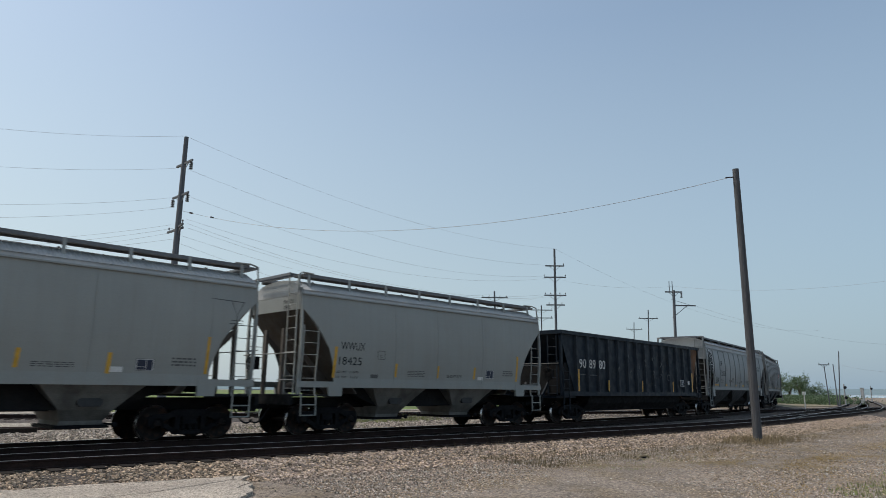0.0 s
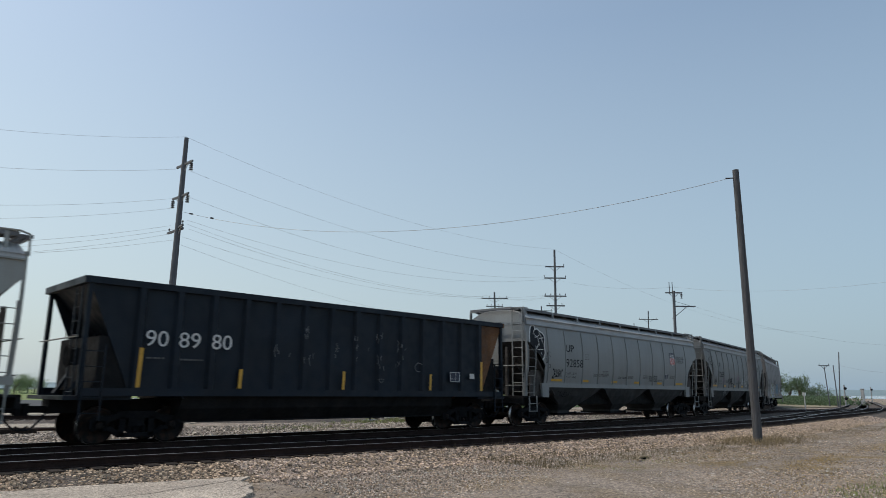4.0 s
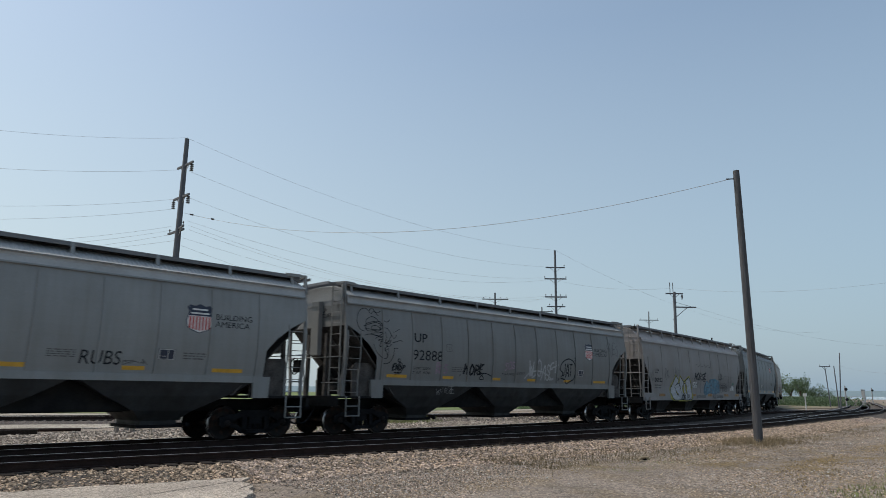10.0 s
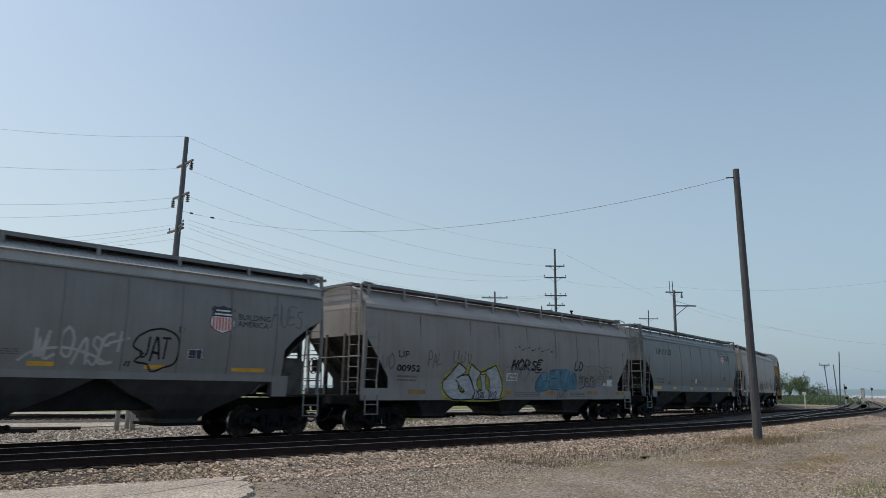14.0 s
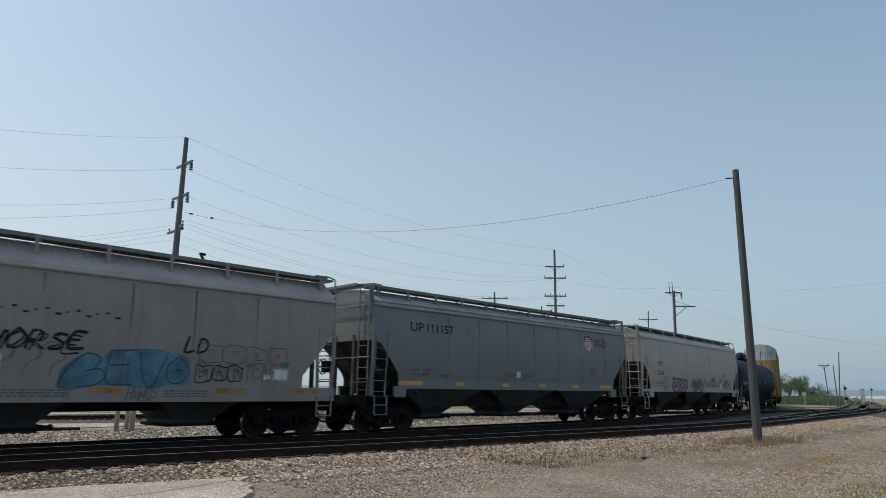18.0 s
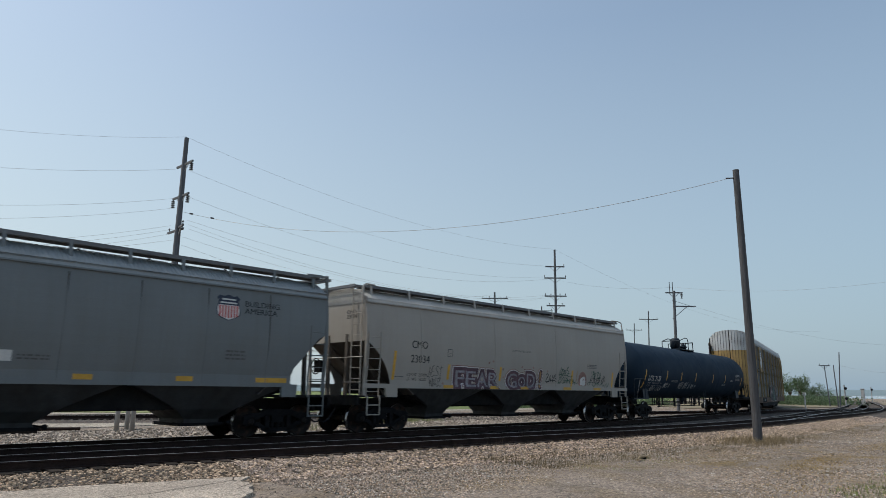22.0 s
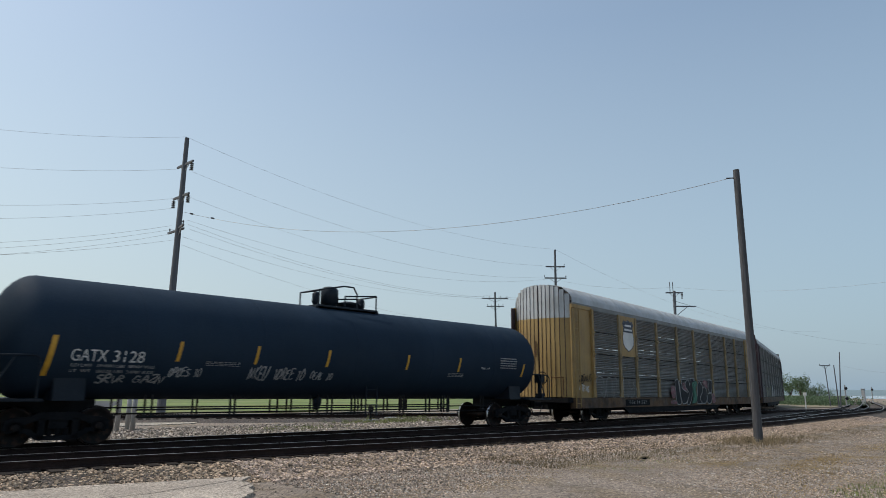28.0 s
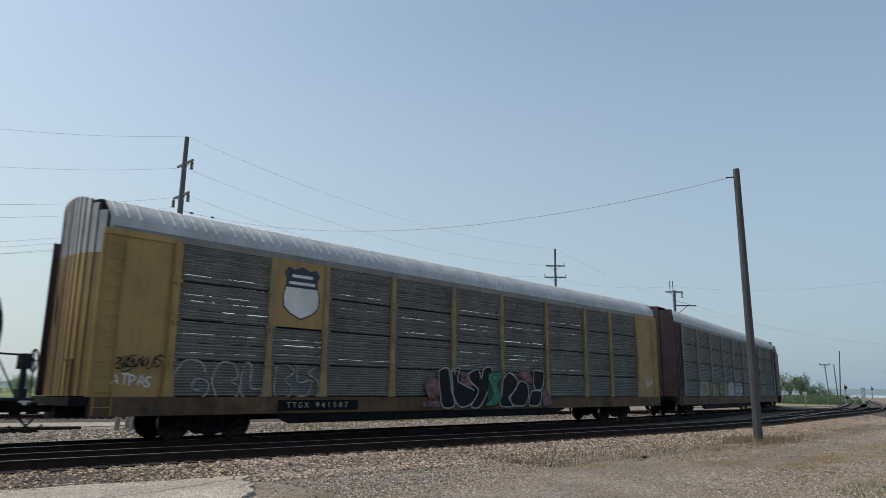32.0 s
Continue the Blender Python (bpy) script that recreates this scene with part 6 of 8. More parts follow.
words(C4, "CH-110-05", 68.26, 2.03, 69.0, 2.11, M_BLACKP)
data_panel(C4, 73.55, 2.1, 73.98, 2.37)
fine_print(C4, 65.4, 2.05, 66.0, 2.25, 3, M_GREYP, 16)
fine_print(C4, 69.05, 2.03, 69.7, 2.18, 3, M_GREYP, 17)
tag(C4, "MORE", 66.08, 2.02, 67.1, 2.36, M_BLACKP, 0.04, 0.35, 85, 0.2)
tag(C4, "HOPK", 66.02, 2.0, 67.15, 2.4, M_BLACKP, 0.055, 0.2, 18, label="black sprayed word with a long underline")
strokes(C4, [((66.9, 2.05), (67.3, 2.06), (67.62, 1.97)), ((67.1, 2.02), (66.92, 1.86), (67.2, 1.84), (67.05, 2.0)), ((65.82, 1.96), (65.87, 1.98))], 0.035, M_BLACKP)
tag(C4, "WLOASE", 69.9, 1.98, 71.75, 2.6, M_SIGNGREY, 0.07, 0.25, 19, 0.2, "faded pale sprayed scrawl")
strokes(C4, [((69.7, 1.92), (70.0, 2.15), (70.6, 2.25), (71.2, 2.12), (71.6, 1.9)), ((71.55, 2.4), (72.05, 2.55)), ((71.8, 2.2), (71.85, 2.7))], 0.06, M_SIGNGREY, "faded pale sprayed scrawl")
jat = [(72.51, 2.77), (72.24, 2.59), (72.16, 2.35), (72.41, 2.2), (72.23, 2.0), (72.56, 1.93), (72.67, 1.75), (72.96, 1.86), (73.25, 1.99), (73.32, 2.4), (73.21, 2.69), (72.85, 2.83)]
outline(C4, jat, 0.05, M_BLACKP)
tag(C4, "JAT", 72.36, 2.08, 73.1, 2.6, M_BLACKP, 0.055, 0.1, 21)
tag(C4, '"', 71.95, 1.6, 72.2, 2.05, M_BLACKP, 0.04, 0.0, 22)
tag(C4, '"', 73.2, 2.35, 73.5, 2.8, M_BLACKP, 0.04, 0.0, 23)
tag(C4, "ROS", 64.55, 2.0, 65.2, 2.36, M_PINK, 0.05, 0.1, 64, 0.15, "faded pink sprayed tag")
tag(C4, "SOS", 68.38, 2.24, 69.05, 2.5, M_PINK, 0.05, 0.1, 65, 0.2, "faded pink sprayed tag")
tag(C4, "EMSP", 62.52, 2.03, 63.1, 2.26, M_BLACKP, 0.028, 0.3, 84, 0.2)
tag(C4, "ENSP", 62.5, 2.04, 63.05, 2.28, M_BLACKP, 0.035, 0.1, 24, 0.15)
strokes(C4, [((62.72, 2.38), (62.78, 2.44), (62.84, 2.38), (62.78, 2.33), (62.72, 2.38)), ((62.6, 1.98), (62.95, 2.0)), ((62.65, 1.93), (62.9, 1.95))], 0.03, M_BLACKP)
strokes(C4, [((61.23, 3.26), (61.04, 3.33), (60.94, 3.58), (61.02, 3.88), (61.22, 4.01), (61.38, 3.99), (61.53, 3.84), (61.65, 3.95), (61.84, 3.81)),
             ((61.32, 3.3), (61.32, 3.62), (61.57, 3.76), (61.8, 3.67), (61.92, 3.45), (61.78, 3.27), (61.51, 3.38), (61.69, 3.49), (61.93, 3.35), (61.26, 3.35)),
             ((61.2, 3.42), (61.75, 3.58), (62.0, 3.4), (61.4, 3.28), (61.3, 3.5), (61.9, 3.62), (62.05, 3.3), (61.5, 3.2), (62.1, 3.12)), ((61.45, 3.95), (61.6, 4.05), (61.75, 3.9), (61.95, 3.98)), ((62.05, 3.7), (62.2, 3.62), (62.35, 3.72)),
             ((61.7, 3.05), (62.1, 3.25), (61.9, 2.8), (62.4, 3.05), (62.05, 2.65), (62.3, 2.75), (62.25, 2.45)), ((62.5, 3.3), (62.75, 3.42)), ((62.45, 2.95), (62.8, 3.05), (62.9, 3.0)),
             ((61.25, 3.13), (61.53, 3.18), (62.06, 3.06), (61.8, 3.01), (62.42, 2.89), (62.18, 2.84), (62.39, 3.19))], 0.021, M_BLACKP)
strokes(C4, [((61.62, 2.87), (61.78, 2.62), (62.12, 2.41), (62.26, 2.52), (62.08, 2.84), (62.19, 3.11), (62.11, 3.3)), ((61.95, 3.58), (62.06, 3.43), (62.23, 3.41), (62.5, 3.1), (62.63, 3.22)),
             ((62.0, 2.34), (62.14, 2.25), (62.4, 2.33), (62.54, 2.6), (62.53, 2.77), (62.7, 2.78))], 0.02, M_BLACKP)
tag(C4, "HUES", 75.95, 3.1, 77.1, 3.6, M_GREYP, 0.035, 0.2, 27, 0.2)
tag(C4, "WURZE", 64.7, 1.3, 65.6, 1.52, M_LOOP, 0.016, 0.1, 28, 0.2, "thin white sprayed scrawl on the funnel")

# faded graffiti hopper
words(C5, "UP", 80.9, 2.44, 81.4, 2.67, M_BLACKP)
words(C5, "00952", 80.85, 1.98, 81.95, 2.21, M_BLACKP, bold=0.03)
fine_print(C5, 80.9, 1.6, 81.8, 1.85, 2, M_GREYP, 28)
glow5 = [(83.87, 2.45), (84.37, 2.2), (84.56, 2.42), (85.13, 2.15), (85.91, 2.41), (86.1, 2.34), (86.35, 2.01), (86.52, 1.56), (86.26, 1.01), (83.42, 1.02), (83.01, 1.29), (82.99, 1.71), (83.4, 2.05)]
S5 = [(83.88, 2.35), (84.29, 2.09), (83.77, 1.78), (83.99, 1.89), (84.4, 1.93), (84.61, 1.75), (84.75, 1.36), (84.68, 1.11), (84.5, 1.05), (83.63, 1.05), (83.23, 1.23), (83.09, 1.41), (83.07, 1.62), (83.17, 1.75), (83.47, 1.97)]
N5 = [(84.57, 2.33), (85.1, 2.07), (85.44, 2.14), (85.92, 2.31), (86.02, 2.28), (86.23, 2.0), (86.42, 1.56), (86.24, 1.17), (86.15, 1.05), (84.68, 1.07), (84.76, 1.3), (84.61, 1.69), (84.44, 1.94)]
art5 = [blob(C5, glow5, M_LIME, 0.003, label="yellow sprayed edge of a two-letter graffiti piece")]
for q in (S5, N5):
    art5 += [blob(C5, q, M_SILVER, 0.006, label="silver-white bubble letter with black outline"), outline(C5, q, 0.045, M_BLACKP, 0.009)]
art5.append(outline(C5, [(83.17, 1.75), (83.66, 1.78), (83.84, 1.67), (84.0, 1.5), (84.21, 1.33), (83.95, 1.33), (83.88, 1.58)], 0.04, M_BLACKP, 0.009, False))
for q in ([(83.9, 1.6), (84.18, 1.35), (83.96, 1.35)], [(85.09, 1.96), (84.95, 1.83), (84.9, 1.59), (85.02, 1.41), (85.19, 1.41), (85.15, 1.77)],
          [(85.38, 2.0), (85.6, 1.85), (85.66, 1.64), (85.62, 1.4), (85.45, 1.41), (85.39, 1.77)], [(85.06, 2.0), (85.27, 2.1), (85.41, 2.1), (85.38, 2.0), (85.22, 1.95)]):
    art5 += [blob(C5, q, M_LIME, 0.009), outline(C5, q, 0.03, M_BLACKP, 0.012)]
art5.append(tag(C5, "ZERK 2022", 84.8, 1.1, 86.05, 1.34, M_BLACKP, 0.035, 0.1, 61, 0.12, "black sprayed tag and year on the sill", lift=0.012))
part("roof_latch", Mesh().bar((91.93 - MID[C5.name], -1.2, 4.83), (91.85 - MID[C5.name], -1.2, 5.0), 0.06).box(91.8 - MID[C5.name], 91.98 - MID[C5.name], -1.23, -1.17, 4.97, 5.03), M_UNDER, C5)
tag(C5, "MORSE", 87.0, 2.2, 88.95, 2.6, M_BLACKP, 0.04, 0.4, 87, 0.2)
tag(C5, "HORSE", 86.95, 2.22, 89.0, 2.62, M_BLACKP, 0.072, 0.25, 7, 0.08, "thick black sprayed word")
food = plate(C5, 86.67, 1.76, 87.36, 2.06, M_WHITEP, "notice", "white notice with black words")
words(C5, "FOOD GRADE\nCORN ONLY", 86.71, 1.79, 87.32, 2.03, M_BLACKP, lift=0.008, parent=food, bold=0.02)
teal5 = [(88.5, 1.36), (88.59, 1.78), (88.83, 2.02), (89.08, 2.18), (89.35, 2.12), (89.51, 1.96), (89.61, 2.25), (90.66, 2.33), (91.07, 2.26), (91.49, 2.19), (91.68, 1.86), (91.59, 1.47), (91.02, 1.43), (90.72, 1.36), (89.58, 1.43), (89.05, 1.35), (88.79, 1.3)]
art5.append(blob(C5, teal5, M_TEAL, 0.005, label="teal filled graffiti letters"))
art5.append(strokes(C5, [((88.52, 1.4), (88.75, 1.85), (89.1, 2.16), (89.4, 2.05), (89.3, 1.8), (89.1, 1.75), (89.45, 1.8), (89.55, 1.6), (89.3, 1.42), (88.9, 1.38)),
                         ((89.62, 2.22), (89.6, 1.5), (90.2, 1.45)), ((89.65, 1.9), (90.1, 1.92)), ((89.62, 2.24), (90.25, 2.28)),
                         ((90.3, 2.25), (90.5, 1.5), (90.72, 1.45), (91.0, 2.2)), ((91.3, 2.15), (91.05, 1.9), (91.1, 1.55), (91.4, 1.5), (91.62, 1.8), (91.35, 2.15)), ((91.25, 1.8), (91.4, 1.85))], 0.03, M_BLUEP, "dark outlines over the teal fill", 0.009))
art5.append(tag(C5, "HAWUS", 90.05, 1.1, 90.85, 1.42, M_GREYP, 0.03, 0.1, 62, 0.15))
tag(C5, "LD", 91.42, 2.28, 92.1, 2.66, M_BLACKP, 0.06, 0.2, 36, 0.05)
bubbles(C5, 91.8, 2.0, 94.6, 2.56, 4, 0.026, M_GREYP, 33, "thin black outlined bubble letters")
bubbles(C5, 91.8, 1.5, 93.2, 2.0, 3, 0.03, M_BLACKP, 35, "thin black outlined bubble letters")
tag(C5, "BUNOWTEN", 91.85, 1.6, 94.0, 2.0, M_GREYP, 0.03, 0.1, 34, 0.2)
tag(C5, "LILIU", 83.55, 2.42, 84.55, 2.8, M_GREYP, 0.05, 0.1, 37, 0.2, "dripping dark marks above the letters")
tag(C5, "PAL", 82.3, 2.2, 83.0, 2.7, M_GREYP, 0.04, 0.1, 38, 0.15, "thin dark sprayed letters")
tag(C5, "UO", 80.2, 2.1, 80.75, 2.55, M_GREYP, 0.04, 0.1, 39, 0.15, "thin dark sprayed letters")
for q in range(4):
    outline(C5, [(86.45 + 0.55 * q, 2.0), (86.55 + 0.55 * q, 2.25 + 0.1 * (q % 2)), (86.9 + 0.55 * q, 2.3), (87.0 + 0.55 * q, 2.05), (86.75 + 0.55 * q, 1.85), (86.7 + 0.55 * q, 1.6)], 0.022, M_GREYP, closed=False)
for i in range(12):     # small paint scabs along the middle of the side
    a = 87.2 + 0.22 * i
    plate(C5, a, 3.05 + 0.06 * math.sin(i * 2.1), a + 0.05 + 0.04 * (i % 3), 3.09 + 0.06 * math.sin(i * 2.1) + 0.01 * (i % 2), M_BLACKP, "paint_scab")
over_sill(art5, 1.42)
blob(C5, [(94.35, 1.98), (94.36, 2.1), (94.5, 2.14), (94.64, 2.1), (94.6, 1.99)], M_GREENP, 0.005, label="small green sprayed patch")
data_panel(C5, 94.14, 1.62, 94.64, 1.93, False)
plate(C5, 93.85, 1.63, 94.05, 1.77, M_WHITEP, "data_plate")
for a, b in ((81.4, 82.2), (86.55, 87.05), (89.2, 89.95), (92.4, 93.3), (94.8, 95.65)):
    plate(C5, a, 1.24, b, 1.38, M_ORANGE, "reflector", "faded orange reflector strip", y=1.636)
for i, (a, b) in enumerate(((87.2, 88.8), (91.0, 92.2), (84.9, 86.2))):
    FACE[C5.name] = 1.636
    if i < 2:
        fine_print(C5, a, 1.12, b, 1.32, 3, M_GREYP, 60 + i)
    FACE[C5.name] = 1.6

# blue-grey hopper
words(C6, "UP", 99.4, 3.38, 100.04, 3.69, M_BLACKP, bold=0.014)
words(C6, "111157", 100.2, 3.38, 101.55, 3.69, M_BLACKP, bold=0.02)
code_box(C6, 102.14, 3.42, 102.43, 3.67)
words(C6, "LD LMT  225300", 99.46, 2.04, 100.4, 2.12, M_BLACKP)
words(C6, "LT  WT   60700", 99.44, 1.88, 100.38, 1.96, M_BLACKP)
plate(C6, 101.0, 1.84, 101.4, 1.95, M_GREYP, "data_plate")
shield(C6, 110.25, 3.22, 110.92, 3.9)
words(C6, "BUILDING\nAMERICA", 111.08, 3.43, 112.2, 3.79, M_BLACKP)
for a, b in ((98.98, 100.05), (101.78, 102.22), (104.44, 104.86), (106.84, 107.28), (109.3, 109.75), (111.6, 112.6)):
    plate(C6, a, 1.55, b, 1.68, M_REFL, "reflector", "yellow reflector strip")
fine_print(C6, 104.5, 1.93, 105.2, 2.08, 2, M_GREYP, 41)
fine_print(C6, 105.65, 1.93, 106.3, 2.08, 2, M_GREYP, 43)
plate(C6, 105.3, 1.92, 105.55, 2.16, M_WHITEP, "data_plate")
fine_print(C6, 110.6, 2.1, 111.2, 2.4, 3, M_GREYP, 42)

# bone-white hopper
words(C7, "CMO", 117.47, 2.80, 118.22, 3.06, M_BLACKP)
words(C7, "23034", 117.43, 2.31, 118.33, 2.57, M_BLACKP)
words(C7, "LD LMT  223700", 117.3, 1.85, 118.2, 1.95, M_BLACKP)
words(C7, "LT  WT   62300", 117.3, 1.70, 118.2, 1.80, M_BLACKP)
code_box(C7, 119.24, 2.58, 119.49, 2.84)
leaning(C7, 116.6, 1.72, 116.66, 2.67, 0.11)
for a in (119.22, 122.15, 127.1, 130.5):
    leaning(C7, a, 1.75 if a < 125 else 1.6, a + 0.06, 2.3, 0.12)
PIECE = ((0.175, M_ROSEP), (0.145, M_WHITEP), (0.115, M_PURPLE), (-0.01, M_LILAC))
FEAR = ((119.66, 1.50, 120.18, 2.12), (120.24, 1.52, 120.80, 2.1), (120.86, 1.52, 121.46, 2.08), (121.52, 1.50, 122.12, 2.08))
GOD = ((122.68, 1.50, 123.28, 2.08), (123.36, 1.52, 123.84, 1.97), (123.92, 1.52, 124.48, 2.1))
art7 = piece(C7, "FEAR", FEAR, PIECE) + piece(C7, "GOD", GOD, PIECE) + piece(C7, "!", ((124.72, 1.52, 124.9, 2.22),), ((0.13, M_ROSEP), (0.1, M_WHITEP), (0.07, M_PURPLE), (-0.005, M_ORANGE)), 0.15)
art7.append(tag(C7, "JEST", 118.26, 1.84, 118.98, 2.2, M_BLACKP, 0.02, 0.1, 43, 0.15, "thin black sprayed tag"))
art7.append(tag(C7, "WNUZ", 118.35, 1.55, 118.95, 1.84, M_BLACKP, 0.016, 0.1, 48, 0.15, "thin black sprayed tag"))
art7.append(tag(C7, "2AY", 125.22, 1.78, 125.85, 2.12, M_BLACKP, 0.035, 0.3, 44, 0.1, "black sprayed tag"))
art7.append(strokes(C7, [((125.3, 1.76), (125.7, 1.86), (126.05, 1.8)), ((125.95, 2.14), (125.9, 1.95), (126.03, 1.9))], 0.03, M_BLACKP))
for k, (w0, w1) in enumerate((("JOHSES", "SHESOJ"), ("ROUSES", "ASBEBOR"), ("WUNMUN", "VUMWNU"))):     # rows of thin letters crowded over one another
    z = (2.08, 1.88, 1.72)[k]
    art7.append(tag(C7, w0, 126.2 - 0.02 * k, z, 126.95 + 0.28 * k, z + (0.27, 0.24, 0.17)[k], M_GREENB, 0.03, 0.1, 45 + k, 0.18, "thin dark green sprayed tag"))
    art7.append(tag(C7, w1, 128.75 - 0.13 * k, z - 0.08, 129.6 + 0.38 * k, z + (0.2, 0.15, 0.08)[k], M_BLACKP if k == 1 else M_GREENB, 0.03, 0.1, 55 + k, 0.18, "thin dark green sprayed tag"))
art7.append(strokes(C7, [((126.35, 2.05), (126.5, 2.36), (126.62, 2.05)), ((127.3, 1.8), (127.62, 1.74)), ((128.5, 1.8), (128.75, 1.82)), ((129.0, 2.25), (129.05, 1.9))], 0.026, M_GREENB))
ring = [(127.74, 1.66), (127.71, 1.98), (127.84, 2.2), (128.05, 2.27), (128.25, 2.18), (128.34, 2.0), (128.3, 1.66)]
art7.append(blob(C7, ring, M_ROSEP, 0.004, label="small round red-and-white sprayed face of a letter"))
art7.append(blob(C7, [(127.86, 1.68), (127.84, 1.9), (127.98, 2.02), (128.14, 2.06), (128.25, 1.97), (128.24, 1.68)], M_WHITEP, 0.007))
art7.append(blob(C7, [(127.98, 1.78), (128.0, 1.9), (128.16, 1.94), (128.2, 1.84), (128.1, 1.76)], M_ROSEP, 0.01))
art7.append(strokes(C7, [((127.62, 2.28), (127.56, 2.0), (127.66, 1.72))], 0.03, M_ORANGE))
for i, (a, z) in enumerate(((121.5, 2.42), (121.75, 2.48), (122.35, 2.2), (123.55, 2.32), (124.3, 2.32), (125.3, 2.2), (122.4, 1.9), (119.0, 1.6))):
    art7.append(blob(C7, [(a, z), (a + 0.03, z + 0.06), (a + 0.09, z + 0.05), (a + 0.07, z - 0.03)], M_ROSEP, 0.004, label="stray dot of paint"))
words(C7, "DO NOT HAMMER ON CAR", 122.97, 2.93, 124.2, 3.01, M_GREYP)
fine_print(C7, 128.4, 2.4, 129.2, 2.6, 3, M_GREYP, 48)
fine_print(C7, 116.75, 1.78, 117.15, 1.84, 1, M_GREYP, 49)
over_sill(art7, 1.585, foot=1.445)
for a, b in ((119.05, 119.55), (121.6, 122.1), (123.5, 124.0), (126.5, 127.1), (128.9, 129.5)):
    plate(C7, a, 1.46, b, 1.57, M_REFL, "reflector", "orange reflector strip", y=1.645)

# tank: curved strips and lettering follow the barrel
TC, TR = 2.57, 1.5


def on_tank(obj):
    """Wraps flat lettering round the barrel."""
    me = obj.data
    for v in me.vertices:
        z = v.co.z - TC
        lift = 0.006 + max(0.0, -v.co.y - 1.504)
        v.co.y = -math.sqrt(max(TR * TR - z * z, 0.01)) - lift
    me.update()
    return obj


FACE[C8.name] = 1.5


def tank_strip(a, z0, z1, w, lean=0.06):
    m = MID[C8.name]
    s = Mesh()
    n = 10
    rows = [[], []]
    for i in range(n + 1):
        z = z0 + (z1 - z0) * i / n
        y = -math.sqrt(TR * TR - (z - TC) ** 2) - 0.007
        x = a - m + lean * i / n
        rows[0].append((x, y, z))
        rows[1].append((x + w, y, z))
    s.loft(rows)
    return part("reflector", s, M_REFL, C8, "upright yellow reflector strip")


for a in (137.05, 139.3, 141.75, 145.05, 147.62):
    tank_strip(a, 2.05, 2.56, 0.09)
tank_strip(134.0, 1.62, 2.55, 0.12, 0.1)
on_tank(words(C8, "GATX", 134.55, 1.98, 135.36, 2.26, M_WHITEP))
on_tank(words(C8, "3128", 135.5, 1.98, 136.25, 2.26, M_WHITEP))
on_tank(words(C8, "LD LMT  194800 LBS  88400 KGS", 134.6, 1.85, 136.55, 1.92, M_SIGNGREY))
on_tank(words(C8, "LT  WT   68300 LBS  30900 KGS", 134.6, 1.72, 136.55, 1.79, M_SIGNGREY))
for a0, z0, a1, z1, k in ((136.95, 1.68, 137.85, 1.88, 50), (139.25, 1.64, 139.85, 1.97, 51), (140.05, 1.66, 141.1, 1.94, 52), (141.3, 1.68, 142.15, 1.9, 53), (135.2, 1.5, 136.9, 1.68, 54)):
    on_tank(tag(C8, ("OPOES 10", "NKEU", "VOREE 10", "OEAL 10", "SRVR GAZN")[k - 50], a0, z0, a1, z1, M_SIGNGREY, 0.034, 0.2, k, 0.14, "thin white sprayed tag"))
on_tank(fine_print(C8, 150.0, 2.2, 151.0, 2.66, 5, M_SIGNGREY, 55))
on_tank(fine_print(C8, 137.9, 1.95, 138.9, 2.08, 3, M_SIGNGREY, 56))
on_tank(fine_print(C8, 147.2, 1.85, 148.0, 2.0, 3, M_SIGNGREY, 57))
on_tank(words(C8, "FRA XP", 148.9, 2.18, 149.4, 2.26, M_WHITEP))
tank_strip(151.35, 1.95, 2.45, 0.1, 0.08)

# yellow autorack
FACE[C9.name] = 1.572
shield(C9, 159.58, 3.42, 160.82, 4.94, stripes=False)
FACE[C9.name] = 1.562
plate(C9, 159.6, 0.74, 162.5, 1.04, M_TRUCK, "number_board", "black patch behind the number")
words(C9, "T T G X", 159.9, 0.82, 160.65, 0.98, M_SIGNGREY, lift=0.008)
words(C9, "9 4 1 5 8 7", 160.9, 0.82, 162.1, 0.98, M_SIGNGREY, lift=0.008)
FACE[C9.name] = 1.61
for q in (((165.4, 1.5), (165.5, 1.75), (166.0, 1.7), (166.05, 1.2), (165.6, 1.1)), ((167.2, 1.95), (167.6, 1.95), (167.95, 1.55), (167.3, 1.6)),
          ((170.6, 2.0), (170.8, 2.15), (171.4, 2.1), (171.5, 1.7), (171.1, 1.75)), ((172.2, 1.3), (172.5, 1.4), (172.9, 0.9), (172.3, 0.8)), ((165.3, 0.8), (165.4, 1.0), (166.1, 0.95), (166.1, 0.78))):
    blob(C9, q, M_ROSE, 0.003, label="faded pink sprayed ground of a graffiti piece")
KY = (((166.05, 2.03), (166.54, 2.12), (166.72, 1.38), (166.88, 0.83), (166.29, 0.79), (166.12, 1.38)),
      ((166.69, 2.06), (167.14, 2.16), (167.08, 1.69), (167.91, 1.39), (168.07, 1.14), (167.72, 0.86), (167.17, 0.78), (166.84, 1.14), (166.78, 1.58)),
      ((167.63, 1.98), (168.14, 2.14), (168.36, 1.81), (168.49, 2.17), (168.96, 2.21), (168.88, 1.61), (168.29, 0.81), (167.79, 0.8), (168.17, 1.35), (167.72, 1.7)))
